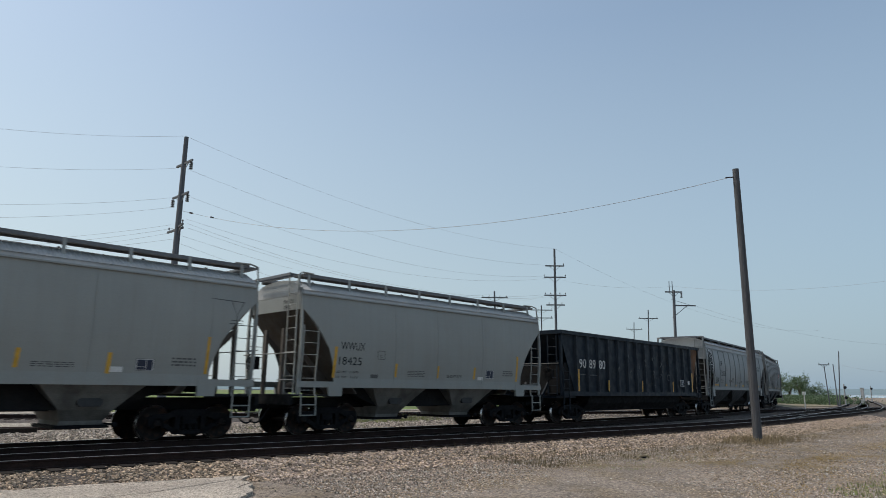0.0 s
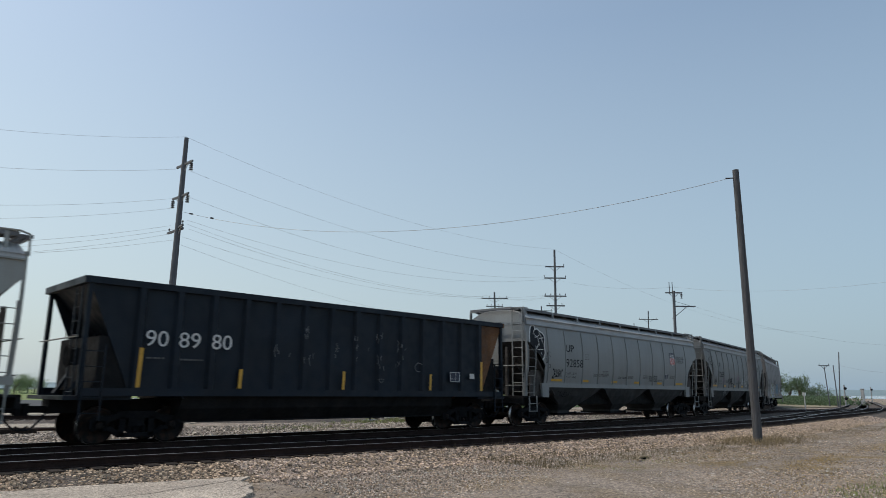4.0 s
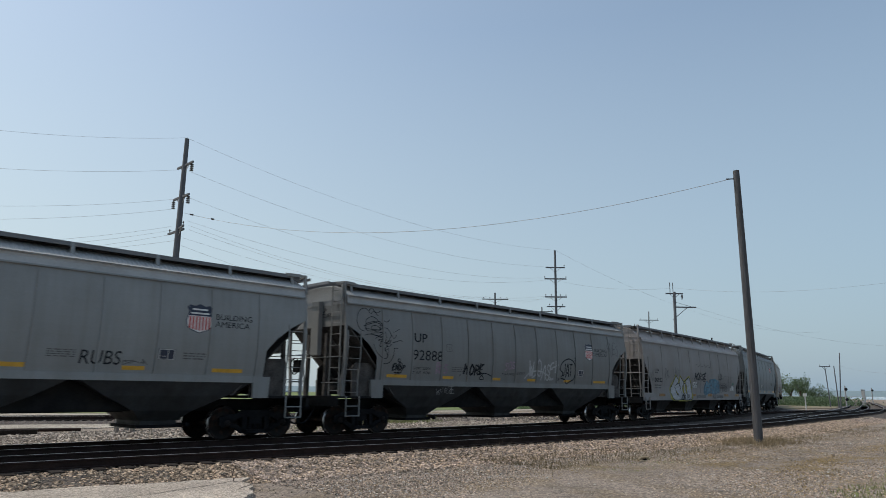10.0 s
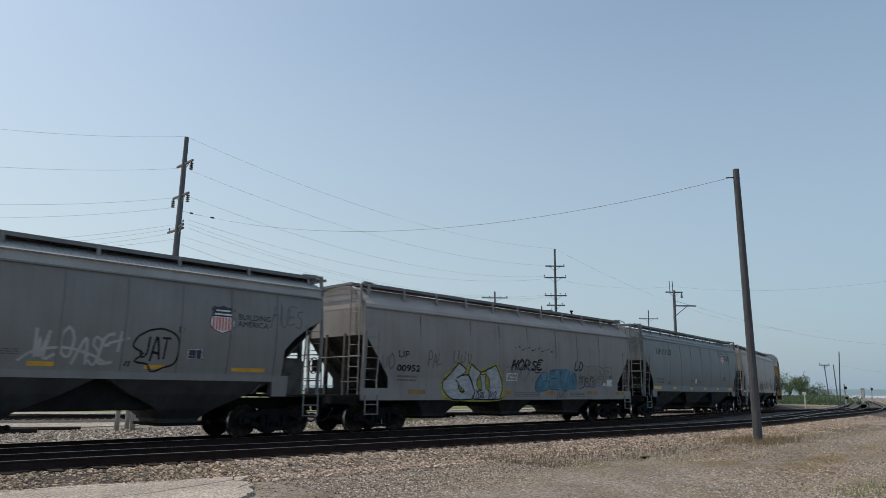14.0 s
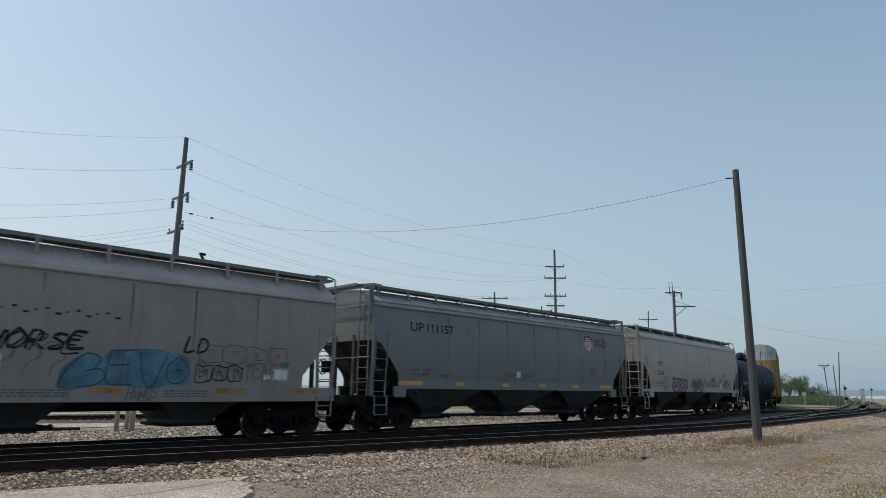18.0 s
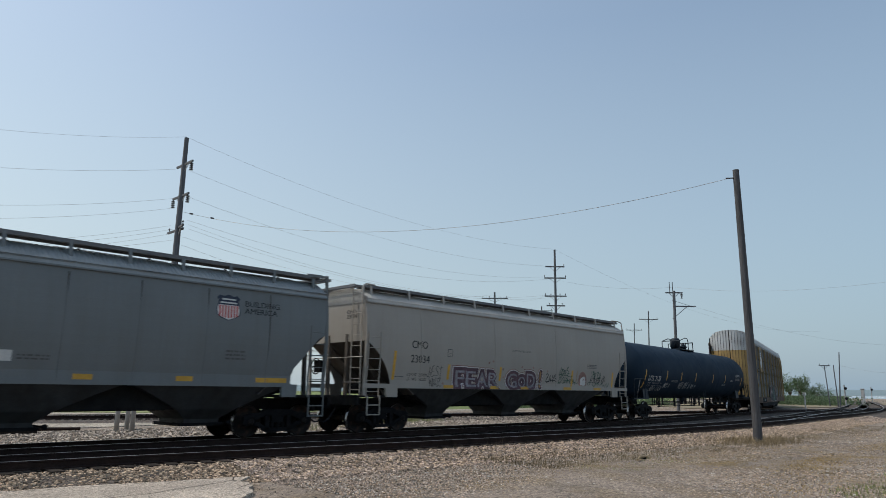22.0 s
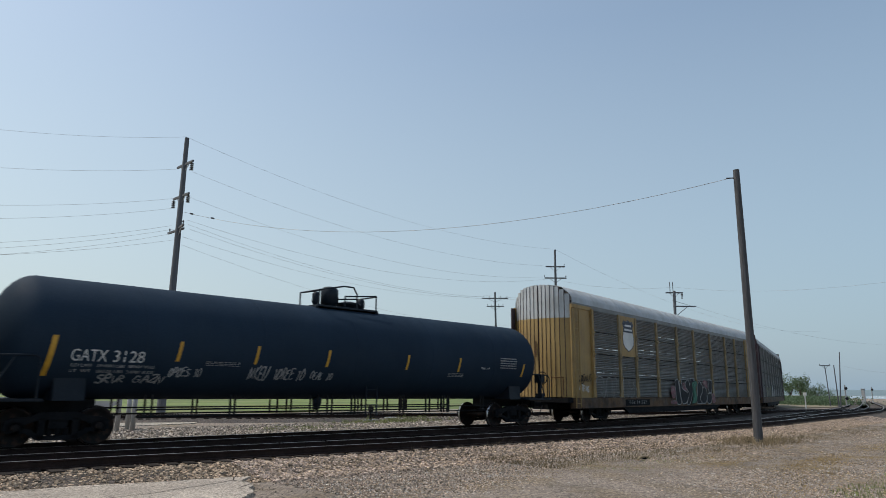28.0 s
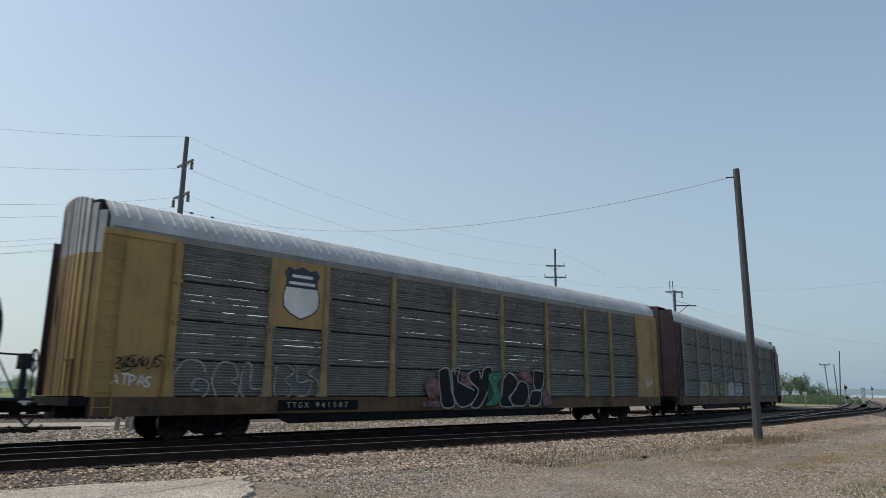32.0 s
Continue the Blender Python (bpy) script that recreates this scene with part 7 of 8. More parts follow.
IO = (((169.63, 1.79), (169.99, 2.06), (170.41, 1.89), (170.55, 1.63), (170.26, 1.3), (169.97, 1.08), (170.32, 0.79), (169.48, 0.8), (169.56, 1.29)),
      ((170.4, 1.41), (170.7, 1.74), (171.14, 1.64), (171.24, 1.19), (170.97, 0.81), (170.25, 0.82), (170.08, 1.12)),
      ((171.62, 2.22), (172.0, 2.18), (172.32, 2.12), (172.14, 1.47), (171.63, 1.51)), ((171.44, 1.37), (172.09, 1.33), (171.96, 0.83), (171.27, 0.83)))
for k, q in enumerate((*KY, *IO)):
    blob(C9, q, M_BLACKP, 0.006 + 0.002 * k, label="black graffiti letter with white outline")
    outline(C9, q, 0.045, M_SIGNGREY, 0.007 + 0.002 * k)
gq = [(168.82, 2.03), (169.46, 2.09), (169.57, 1.88), (169.29, 1.61), (169.49, 1.19), (169.28, 0.85), (168.55, 0.81), (169.01, 1.19), (168.88, 1.57), (168.72, 1.82)]
blob(C9, gq, M_GREENP, 0.02, label="green graffiti letter")
outline(C9, gq, 0.035, M_BLACKP, 0.023)
outline(C9, [(168.9, 1.85), (169.1, 1.7), (169.3, 1.85), (169.2, 1.98)], 0.03, M_BLACKP, 0.024)
FACE[C9.name] = 1.535
LOOPS = (((157.35, 1.75), (157.2, 2.03), (156.75, 2.05), (156.48, 1.6), (156.55, 1.1), (156.95, 0.98), (157.4, 1.2), (157.45, 1.5), (157.1, 1.6), (157.0, 1.35), (157.25, 1.3)),
         ((157.7, 1.15), (157.55, 1.6), (157.75, 2.02), (158.15, 2.0), (158.3, 1.65), (158.1, 1.55), (158.35, 1.4), (158.25, 1.12), (157.9, 1.08)),
         ((158.45, 2.0), (158.4, 1.3), (158.6, 1.1), (159.0, 1.12), (159.05, 1.35), (158.7, 1.4), (158.7, 2.0), (158.5, 2.05)),
         ((159.5, 2.0), (159.48, 1.2), (159.9, 1.12), (160.05, 1.4), (159.8, 1.6), (160.1, 1.85), (159.85, 2.05)),
         ((160.2, 2.02), (160.25, 1.55), (160.7, 1.6), (160.6, 1.2), (160.25, 1.15), (160.4, 1.05), (160.9, 1.1), (160.95, 1.6), (160.6, 1.8), (160.85, 2.0)))
for q in LOOPS:
    m_ = outline(C9, list(q), 0.045, M_LOOP, 0.006, False)
    m_["label"] = "thin pale sprayed bubble letter"
FACE[C9.name] = 1.505
tag(C9, "REMUS", 155.1, 1.84, 156.15, 2.08, M_BLACKP, 0.025, 0.4, 88, 0.2, "thin black sprayed tag")
tag(C9, "ZENUK", 155.0, 1.82, 156.1, 2.12, M_BLACKP, 0.035, 0.2, 75, 0.2, "thin black sprayed tag")
tag(C9, "ATPAS", 155.0, 1.4, 155.95, 1.66, M_WHITEP, 0.04, 0.1, 76, 0.15, "white sprayed tag")
scrawl(C9, 181.2, 1.5, 181.9, 2.2, M_WHITEP, 77, 3, 0.03)
FACE[C10.name] = 1.535
for i in range(5):
    a = 189.0 + 2.3 * i
    blob(C10, [(a, 1.2), (a + 0.1, 1.9), (a + 0.9, 2.1), (a + 1.9, 1.95), (a + 2.1, 1.3), (a + 1.0, 1.15)], M_OLIVE if i < 3 else M_LOOP, 0.005, label="faded filled graffiti letter")
for i in range(4):
    bubbles(C10, 188.8 + 3.0 * i, 1.2, 191.6 + 3.0 * i, 2.0, 2, 0.05, M_BLACKP if i % 2 else M_LOOP, 80 + i)
plate(C10, 205.0, 4.2, 207.0, 4.8, M_BROWN, "name_board", "brown board with unreadable pale name")
fine_print(C10, 205.2, 4.4, 206.8, 4.6, 1, M_WHITEP, 90)


def end_words(car, text, half, y0, z0, y1, z1):
    """Small lettering on the leading end sheet."""
    ob = words(car, text, MID[car.name] + y0, z0, MID[car.name] + y1, z1, M_BLACKP)
    for v in ob.data.vertices:
        v.co.x, v.co.y = -half - 0.006, -v.co.x
    ob.data.update()


end_words(C1, "WWUX\n18425", 5.825, 0.45, 3.78, 1.0, 4.08)
end_words(C4, "UP\n92888", 8.6, 0.2, 3.72, 0.75, 4.02)
end_words(C7, "CMO\n23034", 8.175, 0.45, 3.72, 1.0, 4.0)


def barrel(car, swell):
    """Gives a hopper's sides their slight barrel curve, lettering and ribs included."""
    for ob in car.children_recursive:
        if ob.type != "MESH" or ob.parent.name.startswith("bogie") or ob.name.startswith(("bogie", "hopper_bay", "outlet", "roof", "running", "board")):
            continue
        me = ob.data
        bm = bmesh.new()
        bm.from_mesh(me)
        zs = [v.co.z for v in bm.verts if abs(v.co.y) > 1.5]
        if not zs or max(zs) < 1.3:
            bm.free()
            continue
        if max(zs) - min(zs) > 0.5:
            for i in range(12):
                bmesh.ops.bisect_plane(bm, geom=[*bm.verts, *bm.edges, *bm.faces], plane_co=(0, 0, 1.7 + 0.22 * i), plane_no=(0, 0, 1))
        for v in bm.verts:
            if abs(v.co.y) > 1.5:
                z = min(max(v.co.z, 1.75), 4.3)
                v.co.y -= math.copysign(swell * ((z - 2.95) / 1.25) ** 2, v.co.y)
        bm.to_mesh(me)
        bm.free()
        me.update()


for car_, swell_ in ((C0, 0.09), (C1, 0.09), (C3, 0.13), (C4, 0.13), (C5, 0.08), (C6, 0.10), (C7, 0.08)):
    barrel(car_, swell_)

# ---- loose stone, ties, weeds ----
rng = np.random.default_rng(7)


def line_gap(line, x, y):
    """Distance of points to a track's centre line."""
    p = np.array([(q.x, q.y) for q in line])
    p = p[(p[:, 0] > -30) & (p[:, 0] < 110)]
    out = np.full(len(x), 1e9)
    for i in range(0, len(x), 4000):
        d = np.hypot(x[i:i + 4000, None] - p[None, :, 0], y[i:i + 4000, None] - p[None, :, 1])
        out[i:i + 4000] = d.min(1)
    return out


def surface(x, y):
    """Height of the ground, ballast shoulders included."""
    z = np.full(len(x), GZ - 0.005)
    for line in (TRAIN_LINE, NEAR_LINE, BACK_LINE):
        d = line_gap(line, x, y)
        z = np.maximum(z, np.where(d < 1.75, -0.215, np.where(d < 2.85, -0.215 - (d - 1.75) * (0.175 / 1.1), GZ - 0.03)))
    return z


def stones(name, x, y, lo, hi, label, material):
    """Many small angular stones as one mesh."""
    n = len(x)
    cube = np.array([(-1, -1, -1), (1, -1, -1), (1, 1, -1), (-1, 1, -1), (-1, -1, 1), (1, -1, 1), (1, 1, 1), (-1, 1, 1)], float)
    quad = np.array([(0, 3, 2, 1), (4, 5, 6, 7), (0, 1, 5, 4), (1, 2, 6, 5), (2, 3, 7, 6), (3, 0, 4, 7)])
    s = rng.uniform(lo, hi, n) * 0.5
    v = cube[None] * rng.uniform(0.45, 1.1, (n, 8, 3)) * np.stack([s * rng.uniform(0.8, 1.5, n), s, s * rng.uniform(0.5, 0.9, n)], 1)[:, None]
    a, b = rng.uniform(0, 6.283, n), rng.uniform(-0.5, 0.5, n)
    vx = v[:, :, 0] * np.cos(b)[:, None] - v[:, :, 2] * np.sin(b)[:, None]
    vz = v[:, :, 0] * np.sin(b)[:, None] + v[:, :, 2] * np.cos(b)[:, None]
    v = np.stack([vx * np.cos(a)[:, None] - v[:, :, 1] * np.sin(a)[:, None], vx * np.sin(a)[:, None] + v[:, :, 1] * np.cos(a)[:, None], vz], 2)
    v += np.stack([x, y, surface(x, y) + s * 0.35], 1)[:, None]
    me = bpy.data.meshes.new(name)
    me.vertices.add(n * 8)
    me.vertices.foreach_set("co", v.ravel())
    me.loops.add(n * 24)
    me.loops.foreach_set("vertex_index", (quad[None] + (np.arange(n) * 8)[:, None, None]).ravel())
    me.polygons.add(n * 6)
    me.polygons.foreach_set("loop_start", np.arange(n * 6) * 4)
    me.update(calc_edges=True)
    me.shade_flat()
    me.materials.append(material)
    return tagged(new(name, me), label, "stones", kind="stuff")


def beside(line, w0, w1, x0, x1, count):
    """Random places in a band beside a track."""
    p = np.array([(q.x, q.y) for q in line if x0 < q.x < x1])
    d = np.gradient(p, axis=0)
    d /= np.linalg.norm(d, axis=1)[:, None]
    u = rng.uniform(0, 1, count) ** 1.6 * (len(p) - 1.001)
    i = u.astype(int)
    f = (u - i)[:, None]
    q = p[i] * (1 - f) + p[i + 1] * f
    w = rng.uniform(w0, w1, count)
    return q[:, 0] - d[i, 1] * w, q[:, 1] + d[i, 0] * w


def scatter(x0, x1, y0, y1, count):
    return x0 + (x1 - x0) * rng.uniform(0, 1, count) ** 1.3, rng.uniform(y0, y1, count)


stones("ballast_stones", *beside(NEAR_LINE, -3.5, -1.0, -2, 52, 40000), 0.025, 0.064, "tan ballast stones on the near track's shoulder", M_STONE)
stones("ballast_stones", *beside(NEAR_LINE, -3.6, -1.0, 8, 60, 14000), 0.03, 0.07, "dull pinkish ballast stones mixed into the shoulder", M_STONEPINK)
stones("ballast_stones", *beside(NEAR_LINE, -0.68, 0.68, 0, 40, 3000), 0.04, 0.08, "oily ballast stones between the near rails", M_STONEDARK)
stones("ballast_stones", *beside(NEAR_LINE, 0.9, 2.4, 0, 44, 5000), 0.04, 0.08, "oily ballast stones between the two tracks", M_STONEDARK)
stones("ballast_stones", *beside(TRAIN_LINE, 0.9, 4.5, 0, 50, 10000), 0.05, 0.10, "grey ballast stones beyond the train's track", M_STONEGREY)
stones("gravel", *scatter(6, 46, 4.5, 11.5, 14000), 0.05, 0.11, "grey gravel between the train and the back track", M_STONEGREY)


def lie(x, y):
    """How gravelly the dirt is at a place, from bare earth (0) to full cover (1)."""
    wave = np.sin(x * 0.55 + np.sin(y * 0.9) * 1.4) * np.sin(y * 1.1 + x * 0.21) + 0.4 * np.sin(x * 1.9 + y * 1.3)
    path = np.exp(-((y + 10.7 + 0.36 * (x - 14.3)) / 0.5) ** 2) * np.clip((x - 10.5) / 3, 0, 1)
    heap = np.exp(-((x - 13.3) / 2.6) ** 2 - ((y + 12.9) / 1.1) ** 2)
    near = np.clip((12.5 - x) / 3, 0, 1)
    return 0.42 + 0.32 * wave + 0.5 * near + 0.6 * heap - 0.75 * path


for count, lo, hi, far, material, label in ((52000, 0.014, 0.036, 40, M_STONE, "small pale tan gravel strewn over the dirt"), (26000, 0.018, 0.042, 40, M_STONEGREY, "grey gravel mixed into the dirt"),
                                            (9000, 0.012, 0.028, 40, M_STONEDARK, "dark chips among the gravel"), (30000, 0.014, 0.034, 40, M_STONEPINK, "pinkish gravel among the rest"),
                                            (30000, 0.013, 0.029, 17, M_STONEPINK, "fine pinkish chips lying close together"), (18000, 0.012, 0.027, 17, M_STONEGREY, "fine grey chips lying close together"),
                                            (7000, 0.012, 0.03, 22, M_STONEWHITE, "small bright limestone chips"), (700, 0.025, 0.055, 40, M_STONEWHITE, "larger pale stones scattered on the gravel")):
    gx, gy = scatter(5.2, far, -17.5, -7.6 if far > 20 else -6.4, count)
    keep = ~((gx < 7.5) & (gy < -5.8) & (gy > -9.5)) & (rng.uniform(0, 1, len(gx)) < lie(gx, gy)) & (gx > 5.5)
    stones("gravel", gx[keep], gy[keep], lo, hi, label, material)
gx, gy = scatter(-3, 8, -9.5, -4.4, 900)
stones("gravel", gx, gy, 0.012, 0.03, "loose grit on the concrete apron", M_STONEDARK)


def ties(parent, line, x0, x1):
    """Wooden ties under a track, one object each on shared mesh."""
    if "tie" not in SHARED:
        SHARED["tie"] = Mesh().box(-0.115, 0.115, -1.3, 1.3, -0.36, -0.172).data("tie", M_TIE)
    pts = [v for v in line if x0 < v.x < x1]
    for a, b in zip(pts, pts[1:]):
        for f in (0.0, 0.5):
            c = a.lerp(b, f)
            d = b - a
            part("tie", SHARED["tie"], None, parent, at=Matrix.Translation((c.x, c.y, 0)) @ Matrix.Rotation(math.atan2(d.y, d.x), 4, "Z"))


ties(TRACKS[0], TRAIN_LINE, 0, 46)
ties(TRACKS[1], NEAR_LINE, 0, 60)
ties(TRACKS[2], BACK_LINE, 4, 50)
ties(TRACKS[3], SIDE_LINE, 48, 70)


def blades(name, x, y, hi, per, material, label, spread=0.08, thin=0.006):
    """Tufts of narrow bent blades as one mesh."""
    n = len(x) * per
    cx, cy = np.repeat(x, per) + rng.normal(0, spread, n), np.repeat(y, per) + rng.normal(0, spread, n)
    z0 = np.repeat(surface(x, y), per)
    h = np.repeat(rng.uniform(0.4, 1.0, len(x)) * hi, per) * rng.uniform(0.5, 1.1, n)
    a = rng.uniform(0, 6.283, n)
    lean = rng.uniform(0.1, 0.6, n) * h
    w = thin * rng.uniform(0.7, 1.6, n)
    ox, oy = np.cos(a), np.sin(a)
    vx = np.stack([cx - oy * w, cx + oy * w, cx + ox * lean * 0.35 + oy * w * 0.7, cx + ox * lean * 0.35 - oy * w * 0.7, cx + ox * lean], 1)
    vy = np.stack([cy + ox * w, cy - ox * w, cy + oy * lean * 0.35 - ox * w * 0.7, cy + oy * lean * 0.35 + ox * w * 0.7, cy + oy * lean], 1)
    vz = np.stack([z0, z0, z0 + h * 0.55, z0 + h * 0.55, z0 + h * 0.95], 1)
    me = bpy.data.meshes.new(name)
    me.vertices.add(n * 5)
    me.vertices.foreach_set("co", np.stack([vx, vy, vz], 2).ravel())
    me.loops.add(n * 7)
    me.loops.foreach_set("vertex_index", (np.array([0, 1, 2, 3, 3, 2, 4])[None] + (np.arange(n) * 5)[:, None]).ravel())
    me.polygons.add(n * 2)
    me.polygons.foreach_set("loop_start", (np.array([0, 4])[None] + (np.arange(n) * 7)[:, None]).ravel())
    me.update(calc_edges=True)
    me.materials.append(material)
    return tagged(new(name, me), label, "grass", kind="stuff")


bx, by = 26.45, -9.60
blades("dry_grass", bx + rng.normal(0, 1.3, 280), by + rng.normal(0, 0.6, 280), 0.3, 9, M_DRY, "dry brown grass round the foot of the bare pole", 0.1, 0.004)
blades("dry_grass", *beside(NEAR_LINE, -5.2, -2.6, 13, 46, 900), 0.16, 9, M_STRAWDARK, "dry grass along the foot of the ballast", 0.14, 0.004)
blades("dry_grass", *scatter(12, 34, -14.5, -9, 1500), 0.045, 9, M_STRAWDARK, "short dead grass in the dirt", 0.16, 0.004)
for cx, cy, rx, ry, count in ((14.5, -10.2, 3.2, 0.35, 420), (18, -13.6, 3.0, 0.5, 320), (22, -10.8, 2.6, 0.4, 220), (14.0, -14.6, 1.8, 0.6, 260), (17.2, -11.7, 1.8, 0.2, 200), (21.0, -13.1, 1.8, 0.25, 160), (27.6, -13.2, 1.6, 0.4, 520)):
    blades("dry_grass", cx + rng.normal(0, rx, count), cy + rng.normal(0, ry, count), 0.026, 12, M_DRYY, "patch of low straw-yellow dead grass", 0.12, 0.006)
blades("weeds", *beside(NEAR_LINE, -1.9, -1.0, 12, 46, 46), 0.34, 5, M_STALK, "thin dry weed stalks by the near rail", 0.05, 0.003)
blades("green_weeds", *scatter(13.6, 21, -16.9, -15.2, 260), 0.13, 10, M_BLADE, "low green weeds in the gravel", 0.12, 0.005)
blades("green_weeds", *scatter(14, 19, -11.2, -9.6, 110), 0.05, 9, M_BLADE, "sparse low green weeds", 0.15, 0.005)
blades("green_weeds", 26.2 + rng.normal(0, 1.8, 240), 10.2 + rng.normal(0, 0.7, 240), 0.3, 12, M_BLADE, "green weeds beside the switch stand")
blades("green_weeds", 18.5 + rng.normal(0, 1.6, 120), 7.8 + rng.normal(0, 0.8, 120), 0.2, 10, M_BLADE, "sparse weeds in the gravel")
# cracks in the apron
for pts in ([(7.3, -6.3), (6.9, -6.9), (7.0, -7.4), (6.4, -7.9)], [(3.0, -5.6), (4.4, -6.0), (6.2, -6.3)], [(5.0, -7.5), (6.0, -7.2), (6.9, -6.9)], [(2.0, -7.0), (3.6, -7.4), (5.0, -7.5)]):
    s = Mesh()
    c = smooth_line(pts, 0.15)
    jit = [Vector((p.x + random.uniform(-0.03, 0.03), p.y + random.uniform(-0.03, 0.03))) for p in c]
    a_, b_ = offset(jit, -0.012), offset(jit, 0.012)
    s.loft([[(p.x, p.y, GZ + 0.059) for p in a_], [(p.x, p.y, GZ + 0.059) for p in b_]])
    single("pavement_crack", s, M_BALLAST, "dark jagged crack in the concrete apron", kind="structure", clean=False)
# a stray stick by the track
single("stick", Mesh().pipe([(16.4, -10.1, GZ + 0.06), (16.9, -9.9, GZ + 0.08), (17.4, -9.85, GZ + 0.06)], 0.03, 6), M_DRY, "short pale broken stick lying on the gravel", "stick")
single("clod", Mesh().lathe([(0, 0.05), (0.025, 0.07), (0.06, 0.055), (0.08, 0.015)], (17.2, -9.85, GZ - 0.01), "z", 7), M_UNDER, "dark lump of scrap on the gravel", "lump")

# ---- beyond the train ----
def switch_stand(x, y):
    t = thing("switch_stand", "low dark railway switch stand with round target", "switch stand", at=(x, y, GZ))
    part("base", Mesh().box(-0.35, 0.35, -0.2, 0.2, 0.0, 0.14), M_SIGNGREY, t)
    part("mast", Mesh().rod((0, 0, 0.14), (0, 0, 0.75), 0.06, 10), M_UNDER, t)
    part("target", Mesh().lathe([(-0.03, 0.05), (-0.03, 0.2), (0.03, 0.2), (0.03, 0.05)], (0, 0, 0.72), "x", 16), M_BLACKP, t)
    part("lever", Mesh().rod((0, 0, 0.3), (0.6, 0, 0.18), 0.025, 6), M_UNDER, t)


switch_stand(25.4, 10.8)
bx_ = thing("junction_box", "small white box on a short stake", "box", at=(27.8, 11.8, GZ))
part("stake", Mesh().rod((0, 0, 0), (0, 0, 0.12), 0.05, 8), M_SIGNGREY, bx_)
part("lid", Mesh().box(-0.3, 0.3, -0.2, 0.2, 0.1, 0.2), M_WHITEP, bx_)
for x, y, w in ((11.47, 10.26, 0.095), (12.3, 11.3, 0.095), (12.1, 10.26, 0.1)):
    single("guard_post", Mesh().lathe([(-0.1, w), (1.28, w), (1.33, w * 0.8), (1.34, 0.02)], (0, 0, 0), "z", 14), M_SIGNGREY, "pale grey weathered steel guard post", "post", "guard posts", at=(x, y, GZ))
# made-up dark bar: stands for the shade along a broken slab edge
single("old_rail", Mesh().pipe([(4, 14.5, GZ + 0.1), (10.5, 11.4, GZ + 0.1)], 0.07, 6), M_RAIL, "dark bar in place of the shade along a broken slab edge", "rail")
single("old_tie", Mesh().box(-1.2, 1.2, -0.12, 0.12, 0, 0.2), M_TIE, "old wooden tie lying in the gravel", "tie", at=pose(7.5, 10.8, GZ, 0, 0, -18))


def tree(x, y, h, w, seed, clumps=90):
    """A trunk with limbs and a crown of many small leaf clumps."""
    rnd = random.Random(seed)
    t = thing("tree", "leafy green tree at the field's edge", "tree", "trees", at=(x, y, GZ))
    tr = Mesh()
    tr.rod((0, 0, -0.2), (0.05 * h * rnd.uniform(-1, 1), 0, h * 0.45), 0.035 * h, 8, 0.018 * h)
    tips = []
    for i in range(7):
        a = rnd.uniform(0, 6.28)
        p0 = Vector((0, 0, h * rnd.uniform(0.25, 0.45)))
        p1 = Vector((math.cos(a) * w * 0.3, math.sin(a) * w * 0.3, h * rnd.uniform(0.5, 0.85)))
        tr.rod(p0, p1, 0.012 * h, 6, 0.005 * h)
        tips.append(p1)
    part("trunk", tr, M_BARK, t)
    r = np.random.default_rng(seed)
    cs = []
    for k in range(clumps):
        c = tips[k % len(tips)] + Vector(r.normal(0, 1, 3)) * Vector((w * 0.17, w * 0.17, h * 0.12)).length * 0.55
        cs.append((c.x, c.y, max(c.z, h * 0.22)))
    n = clumps * 26
    cc = np.repeat(np.array(cs), 26, 0)
    cc = cc + r.normal(0, 1, (n, 3)) * np.array([w * 0.075, w * 0.075, h * 0.05])
    s = r.uniform(0.5, 1.3, (n, 1, 1)) * 0.021 * h
    u, v = r.normal(0, 1, (n, 3)), r.normal(0, 1, (n, 3))
    u /= np.linalg.norm(u, axis=1)[:, None]
    v -= u * (u * v).sum(1)[:, None]
    v /= np.linalg.norm(v, axis=1)[:, None]
    quad = cc[:, None] + s * np.stack([-u, v * 0.6, u, -v * 0.6], 1)
    me = bpy.data.meshes.new("crown")
    me.from_pydata(quad.reshape(-1, 3).tolist(), [], [(4 * i, 4 * i + 1, 4 * i + 2, 4 * i + 3) for i in range(n)])
    me.materials.append(M_LEAF)
    part("crown", me, None, t)
    return t


for i, (x, y, h, w) in enumerate(((143.2, 26.2, 6.0, 3.6), (147.8, 25.6, 5.0, 2.6), (144.1, 22.7, 5.6, 2.2), (144.9, 20.0, 3.4, 2.2), (150.5, 23.6, 3.6, 2.6), (145.2, 18.6, 2.6, 2.2), (148.0, 21.4, 2.9, 2.6), (65.2, 222.6, 4.65, 7), (68.5, 226.8, 4.57, 8))):
    tree(x, y, h, w, 200 + i, 80 if i < 7 else 220)
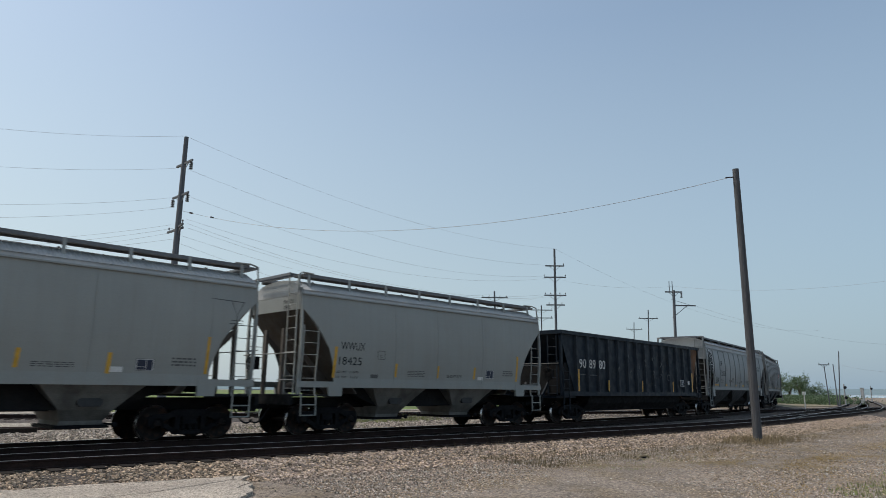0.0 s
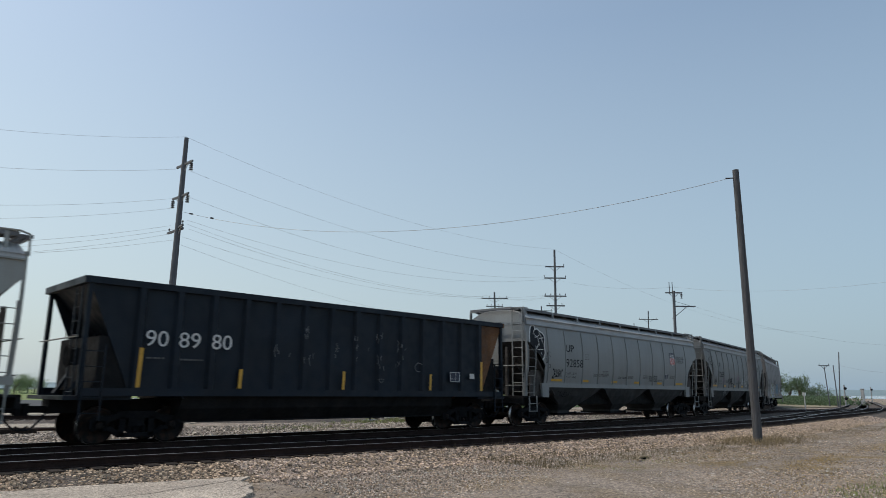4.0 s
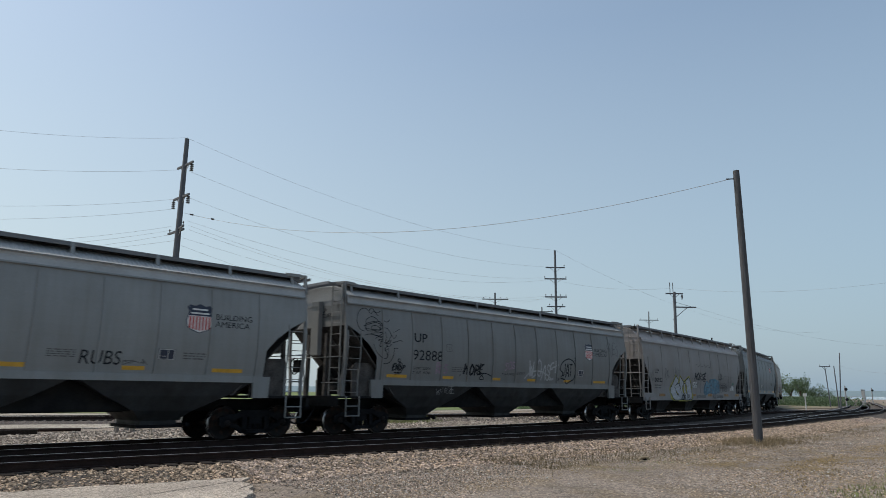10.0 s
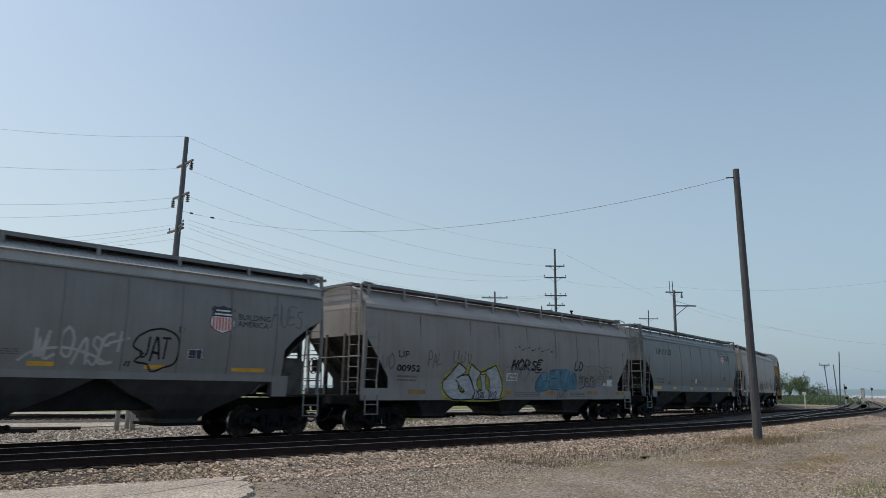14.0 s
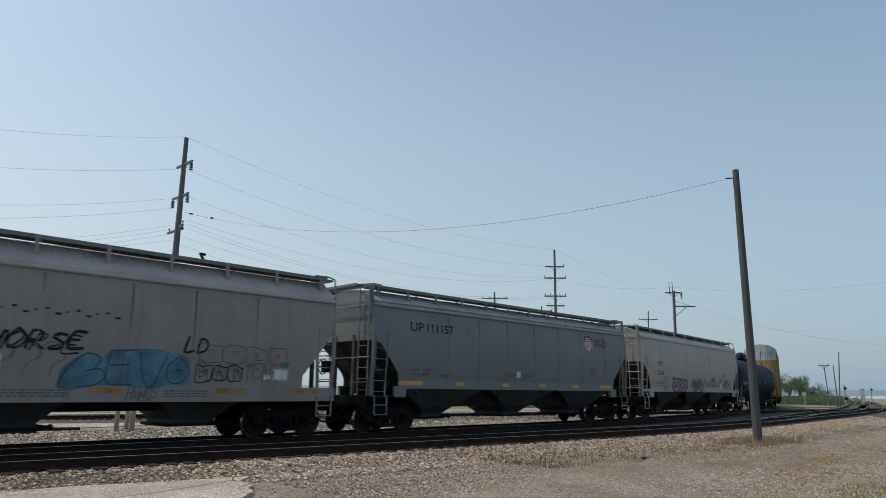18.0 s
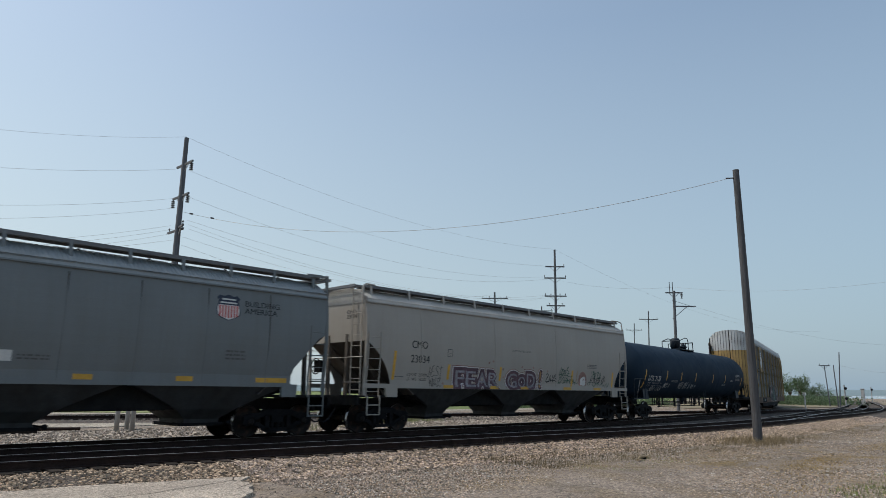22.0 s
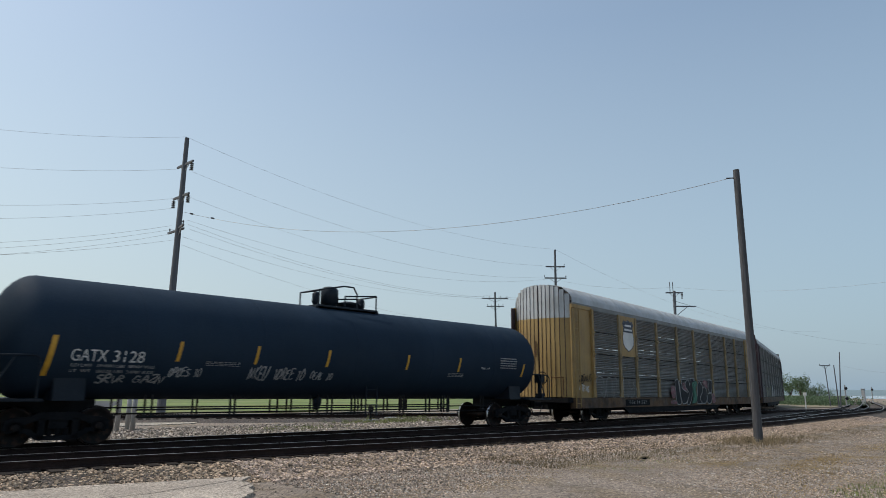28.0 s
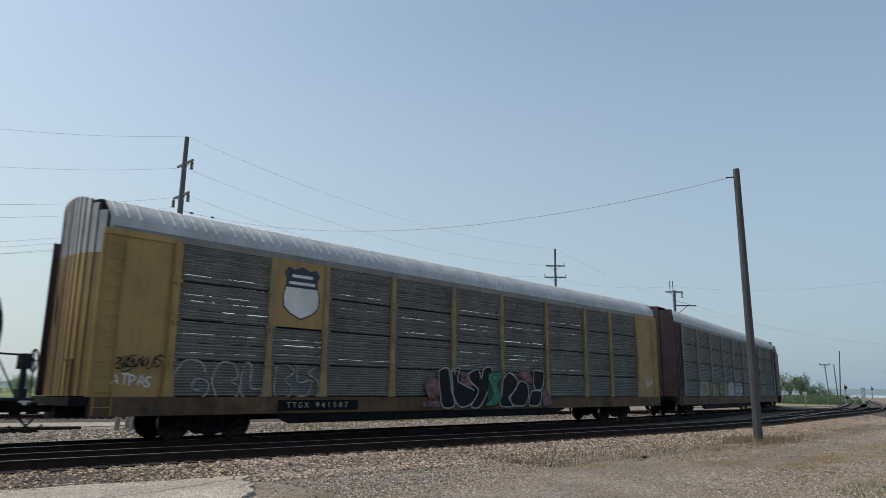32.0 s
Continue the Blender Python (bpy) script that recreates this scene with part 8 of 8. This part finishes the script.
# scrub at the trees' feet
def scrub(name, x, y, hi, label):
    n = len(x)
    r = rng
    c = np.stack([x, y, GZ + r.uniform(0, 1, n) ** 1.5 * hi], 1)
    s = r.uniform(0.07, 0.22, (n, 1, 1))
    u, v = r.normal(0, 1, (n, 3)), r.normal(0, 1, (n, 3))
    u /= np.linalg.norm(u, axis=1)[:, None]
    v /= np.linalg.norm(v, axis=1)[:, None]
    q = c[:, None] + s * np.stack([-u, v * 0.7, u, -v * 0.7], 1)
    me = bpy.data.meshes.new(name)
    me.from_pydata(q.reshape(-1, 3).tolist(), [], [(4 * i, 4 * i + 1, 4 * i + 2, 4 * i + 3) for i in range(n)])
    me.materials.append(M_LEAF)
    return tagged(new(name, me), label, "shrubs", kind="stuff")


pa, pb = Vector((133.37, 23.80, 1.03)), Vector((124.37, 11.47, 1.15))
k_ = rng.uniform(0, 1, 9000) ** 0.8
scrub("scrub", pa.x + (pb.x - pa.x) * k_ + rng.normal(0, 2.0, 9000), pa.y + (pb.y - pa.y) * k_ + rng.normal(0, 2.0, 9000), 1.5, "green brush along the bank beyond the junction")
pa, pb = Vector((39.71, 202.69, -1.00)), Vector((104.00, 191.95, -0.82))
k_ = rng.uniform(0, 1, 4000)
scrub("scrub", pa.x + (pb.x - pa.x) * k_ + rng.normal(0, 3, 4000), pa.y + (pb.y - pa.y) * k_ + rng.normal(0, 3, 4000), 1.4, "hedge of green brush beyond the field")
k_ = rng.uniform(0, 1, 5200)
scrub("scrub", 58 + 42 * k_ + rng.normal(0, 1.5, 5200), 27 + 2 * k_ + rng.normal(0, 1.2, 5200), 1.3, "low dark green brush behind the back track")
for i, (x, y, h) in enumerate(((52, 204, 4.4), (58.7, 203.6, 4.9), (63.3, 202.3, 4.2), (79.4, 197, 4.5), (89.6, 193, 3.6), (101.4, 187.7, 3.4))):
    tree(x, y, h, 6, 300 + i, 120)
single("grass_bank", Mesh().prism([(78, 16), (112, 6), (180, 6), (190, 60), (120, 52)], GZ - 0.02, GZ + 0.05, "z"), M_VERGE, "rough dry verge beyond the junction", kind="structure")

# pale river and low hills far off
pw = Vector((410.80, 68.66, -0.03))
single("water", Mesh().prism([(pw.x - 60, pw.y - 400), (pw.x + 900, pw.y - 500), (pw.x + 900, pw.y + 500), (pw.x - 20, pw.y + 60)], GZ + 0.05, GZ + 0.1, "z"), M_WATER, "pale wide river in the distance", kind="structure")
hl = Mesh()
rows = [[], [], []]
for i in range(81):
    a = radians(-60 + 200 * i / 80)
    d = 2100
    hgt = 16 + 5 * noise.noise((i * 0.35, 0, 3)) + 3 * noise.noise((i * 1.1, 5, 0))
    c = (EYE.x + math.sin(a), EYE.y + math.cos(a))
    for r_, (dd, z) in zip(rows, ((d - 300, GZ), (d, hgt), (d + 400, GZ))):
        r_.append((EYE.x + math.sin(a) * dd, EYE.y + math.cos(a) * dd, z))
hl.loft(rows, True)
single("far_hills", hl, M_HILL, "low wooded hills on the horizon, tinted blue-green with haze", kind="structure", clean=False)


def signal(x, y, h, heads=2):
    """A railway colour-light signal mast."""
    t = thing("railway_signal", "slim black railway signal mast with round heads", "signal", "signals", at=(x, y, GZ))
    part("mast", Mesh().rod((0, 0, 0), (0, 0, h), 0.09, 8), M_SIGNGREY, t)
    part("foot", Mesh().box(-0.25, 0.25, -0.25, 0.25, 0, 0.3), M_UNDER, t)
    for i in range(heads):
        z = h - 0.45 - i * 1.3
        part("signal_head", Mesh().lathe([(-0.05, 0.04), (-0.05, 0.19), (0.05, 0.19), (0.08, 0.1)], (-0.15, -0.15, z), "x", 16), M_BLACKP, t)


signal(102.22, 5.20, 3.01, 2)
signal(146.94, 11.35, 3.17, 1)
cb = Vector((127.10, 8.50, 1.01))
t = thing("relay_cabinet", "grey steel trackside relay cabinet", "cabinet", at=(cb.x, cb.y, GZ))
ztop = Vector((127.13, 8.38, 2.25)).z - GZ
part("body", Mesh().box(-0.22, 0.22, -0.22, 0.22, 0, ztop), M_SIGNGREY, t)
part("roof", Mesh().box(-0.27, 0.27, -0.27, 0.27, ztop, ztop + 0.12), M_SIGNGREY, t)
wp = Vector((88.53, 6.26, -0.00))
t = thing("marker_post", "white trackside marker post with a small box", "post", at=(wp.x, wp.y, GZ))
part("stake", Mesh().rod((0, 0, 0), (0, 0, 1.7), 0.07, 8), M_WHITEP, t)
part("box", Mesh().box(-0.16, 0.16, -0.16, 0.16, 1.6, 1.95), M_WHITEP, t)


def radio_tower(x, y, h):
    """A tapering lattice mast with round antennas."""
    t = thing("radio_tower", "slim pale lattice radio tower with drum antennas", "tower", at=(x, y, GZ))
    legs = [(math.cos(a), math.sin(a)) for a in (0.3, 2.4, 4.5)]
    width = lambda z: 1.15 - 0.6 * z / h
    for c in legs:
        part("leg", Mesh().bar((c[0] * width(0), c[1] * width(0), 0), (c[0] * width(h), c[1] * width(h), h), 0.12), M_SIGNGREY, t)
    n = 18
    for i in range(n):
        z0, z1 = h * i / n, h * (i + 1) / n
        for a, b in ((0, 1), (1, 2), (2, 0)):
            p0 = (legs[a][0] * width(z0), legs[a][1] * width(z0), z0)
            p1 = (legs[b][0] * width(z1), legs[b][1] * width(z1), z1)
            part("lattice_bar", Mesh().bar(p0, p1, 0.07), M_SIGNGREY, t)
    for z, sx in ((h - 0.5, -0.7), (h - 0.6, 0.7), (h * 0.78, 0.8), (h * 0.55, 0.9), (h * 0.5, -0.9), (h * 0.34, 0.9)):
        part("antenna_drum", Mesh().lathe([(-0.3, 0.1), (-0.3, 0.6), (0.2, 0.6), (0.3, 0.3)], (sx, -0.5, z), "y", 14), M_GREYP, t)


radio_tower(63.82, 181.29, 24.84)


# ---- motion ----
def car_pose(mid, centres, t):
    """The car's pose with both trucks on the curved track."""
    s = mid - gone(t)
    x0, y0, _ = track(s - centres)
    x1, y1, _ = track(s + centres)
    return Matrix.Translation(((x0 + x1) / 2, (y0 + y1) / 2, 0)) @ Matrix.Rotation(math.atan2(y1 - y0, x1 - x0), 4, "Z")


def motions():
    times = [i * 0.5 for i in range(65)]
    where = {}
    for car, mid, centres in CARS:
        walk(car, [(t, car_pose(mid, centres, t)) for t in times])
        where[car] = mid
    for car, wheelset, q in WHEELS:
        base = wheelset.matrix_basis.copy()
        rows, last = [], None
        for i in range(int(32 / 0.1333) + 1):
            t = round(i * 4 / 30, 4)
            if -8 < where[car] - gone(t) < 62:
                rows.append((t, base @ Matrix.Rotation(-gone(t) / 0.457, 4, "Y")))
        if len(rows) < 2:
            rows = [(0, base), (32, base)]
        if rows[0][0] > 0.01:
            rows.insert(0, (0, rows[0][1]))
        if rows[-1][0] < 31.99:
            rows.append((32, rows[-1][1]))
        walk(wheelset, rows)


motions()
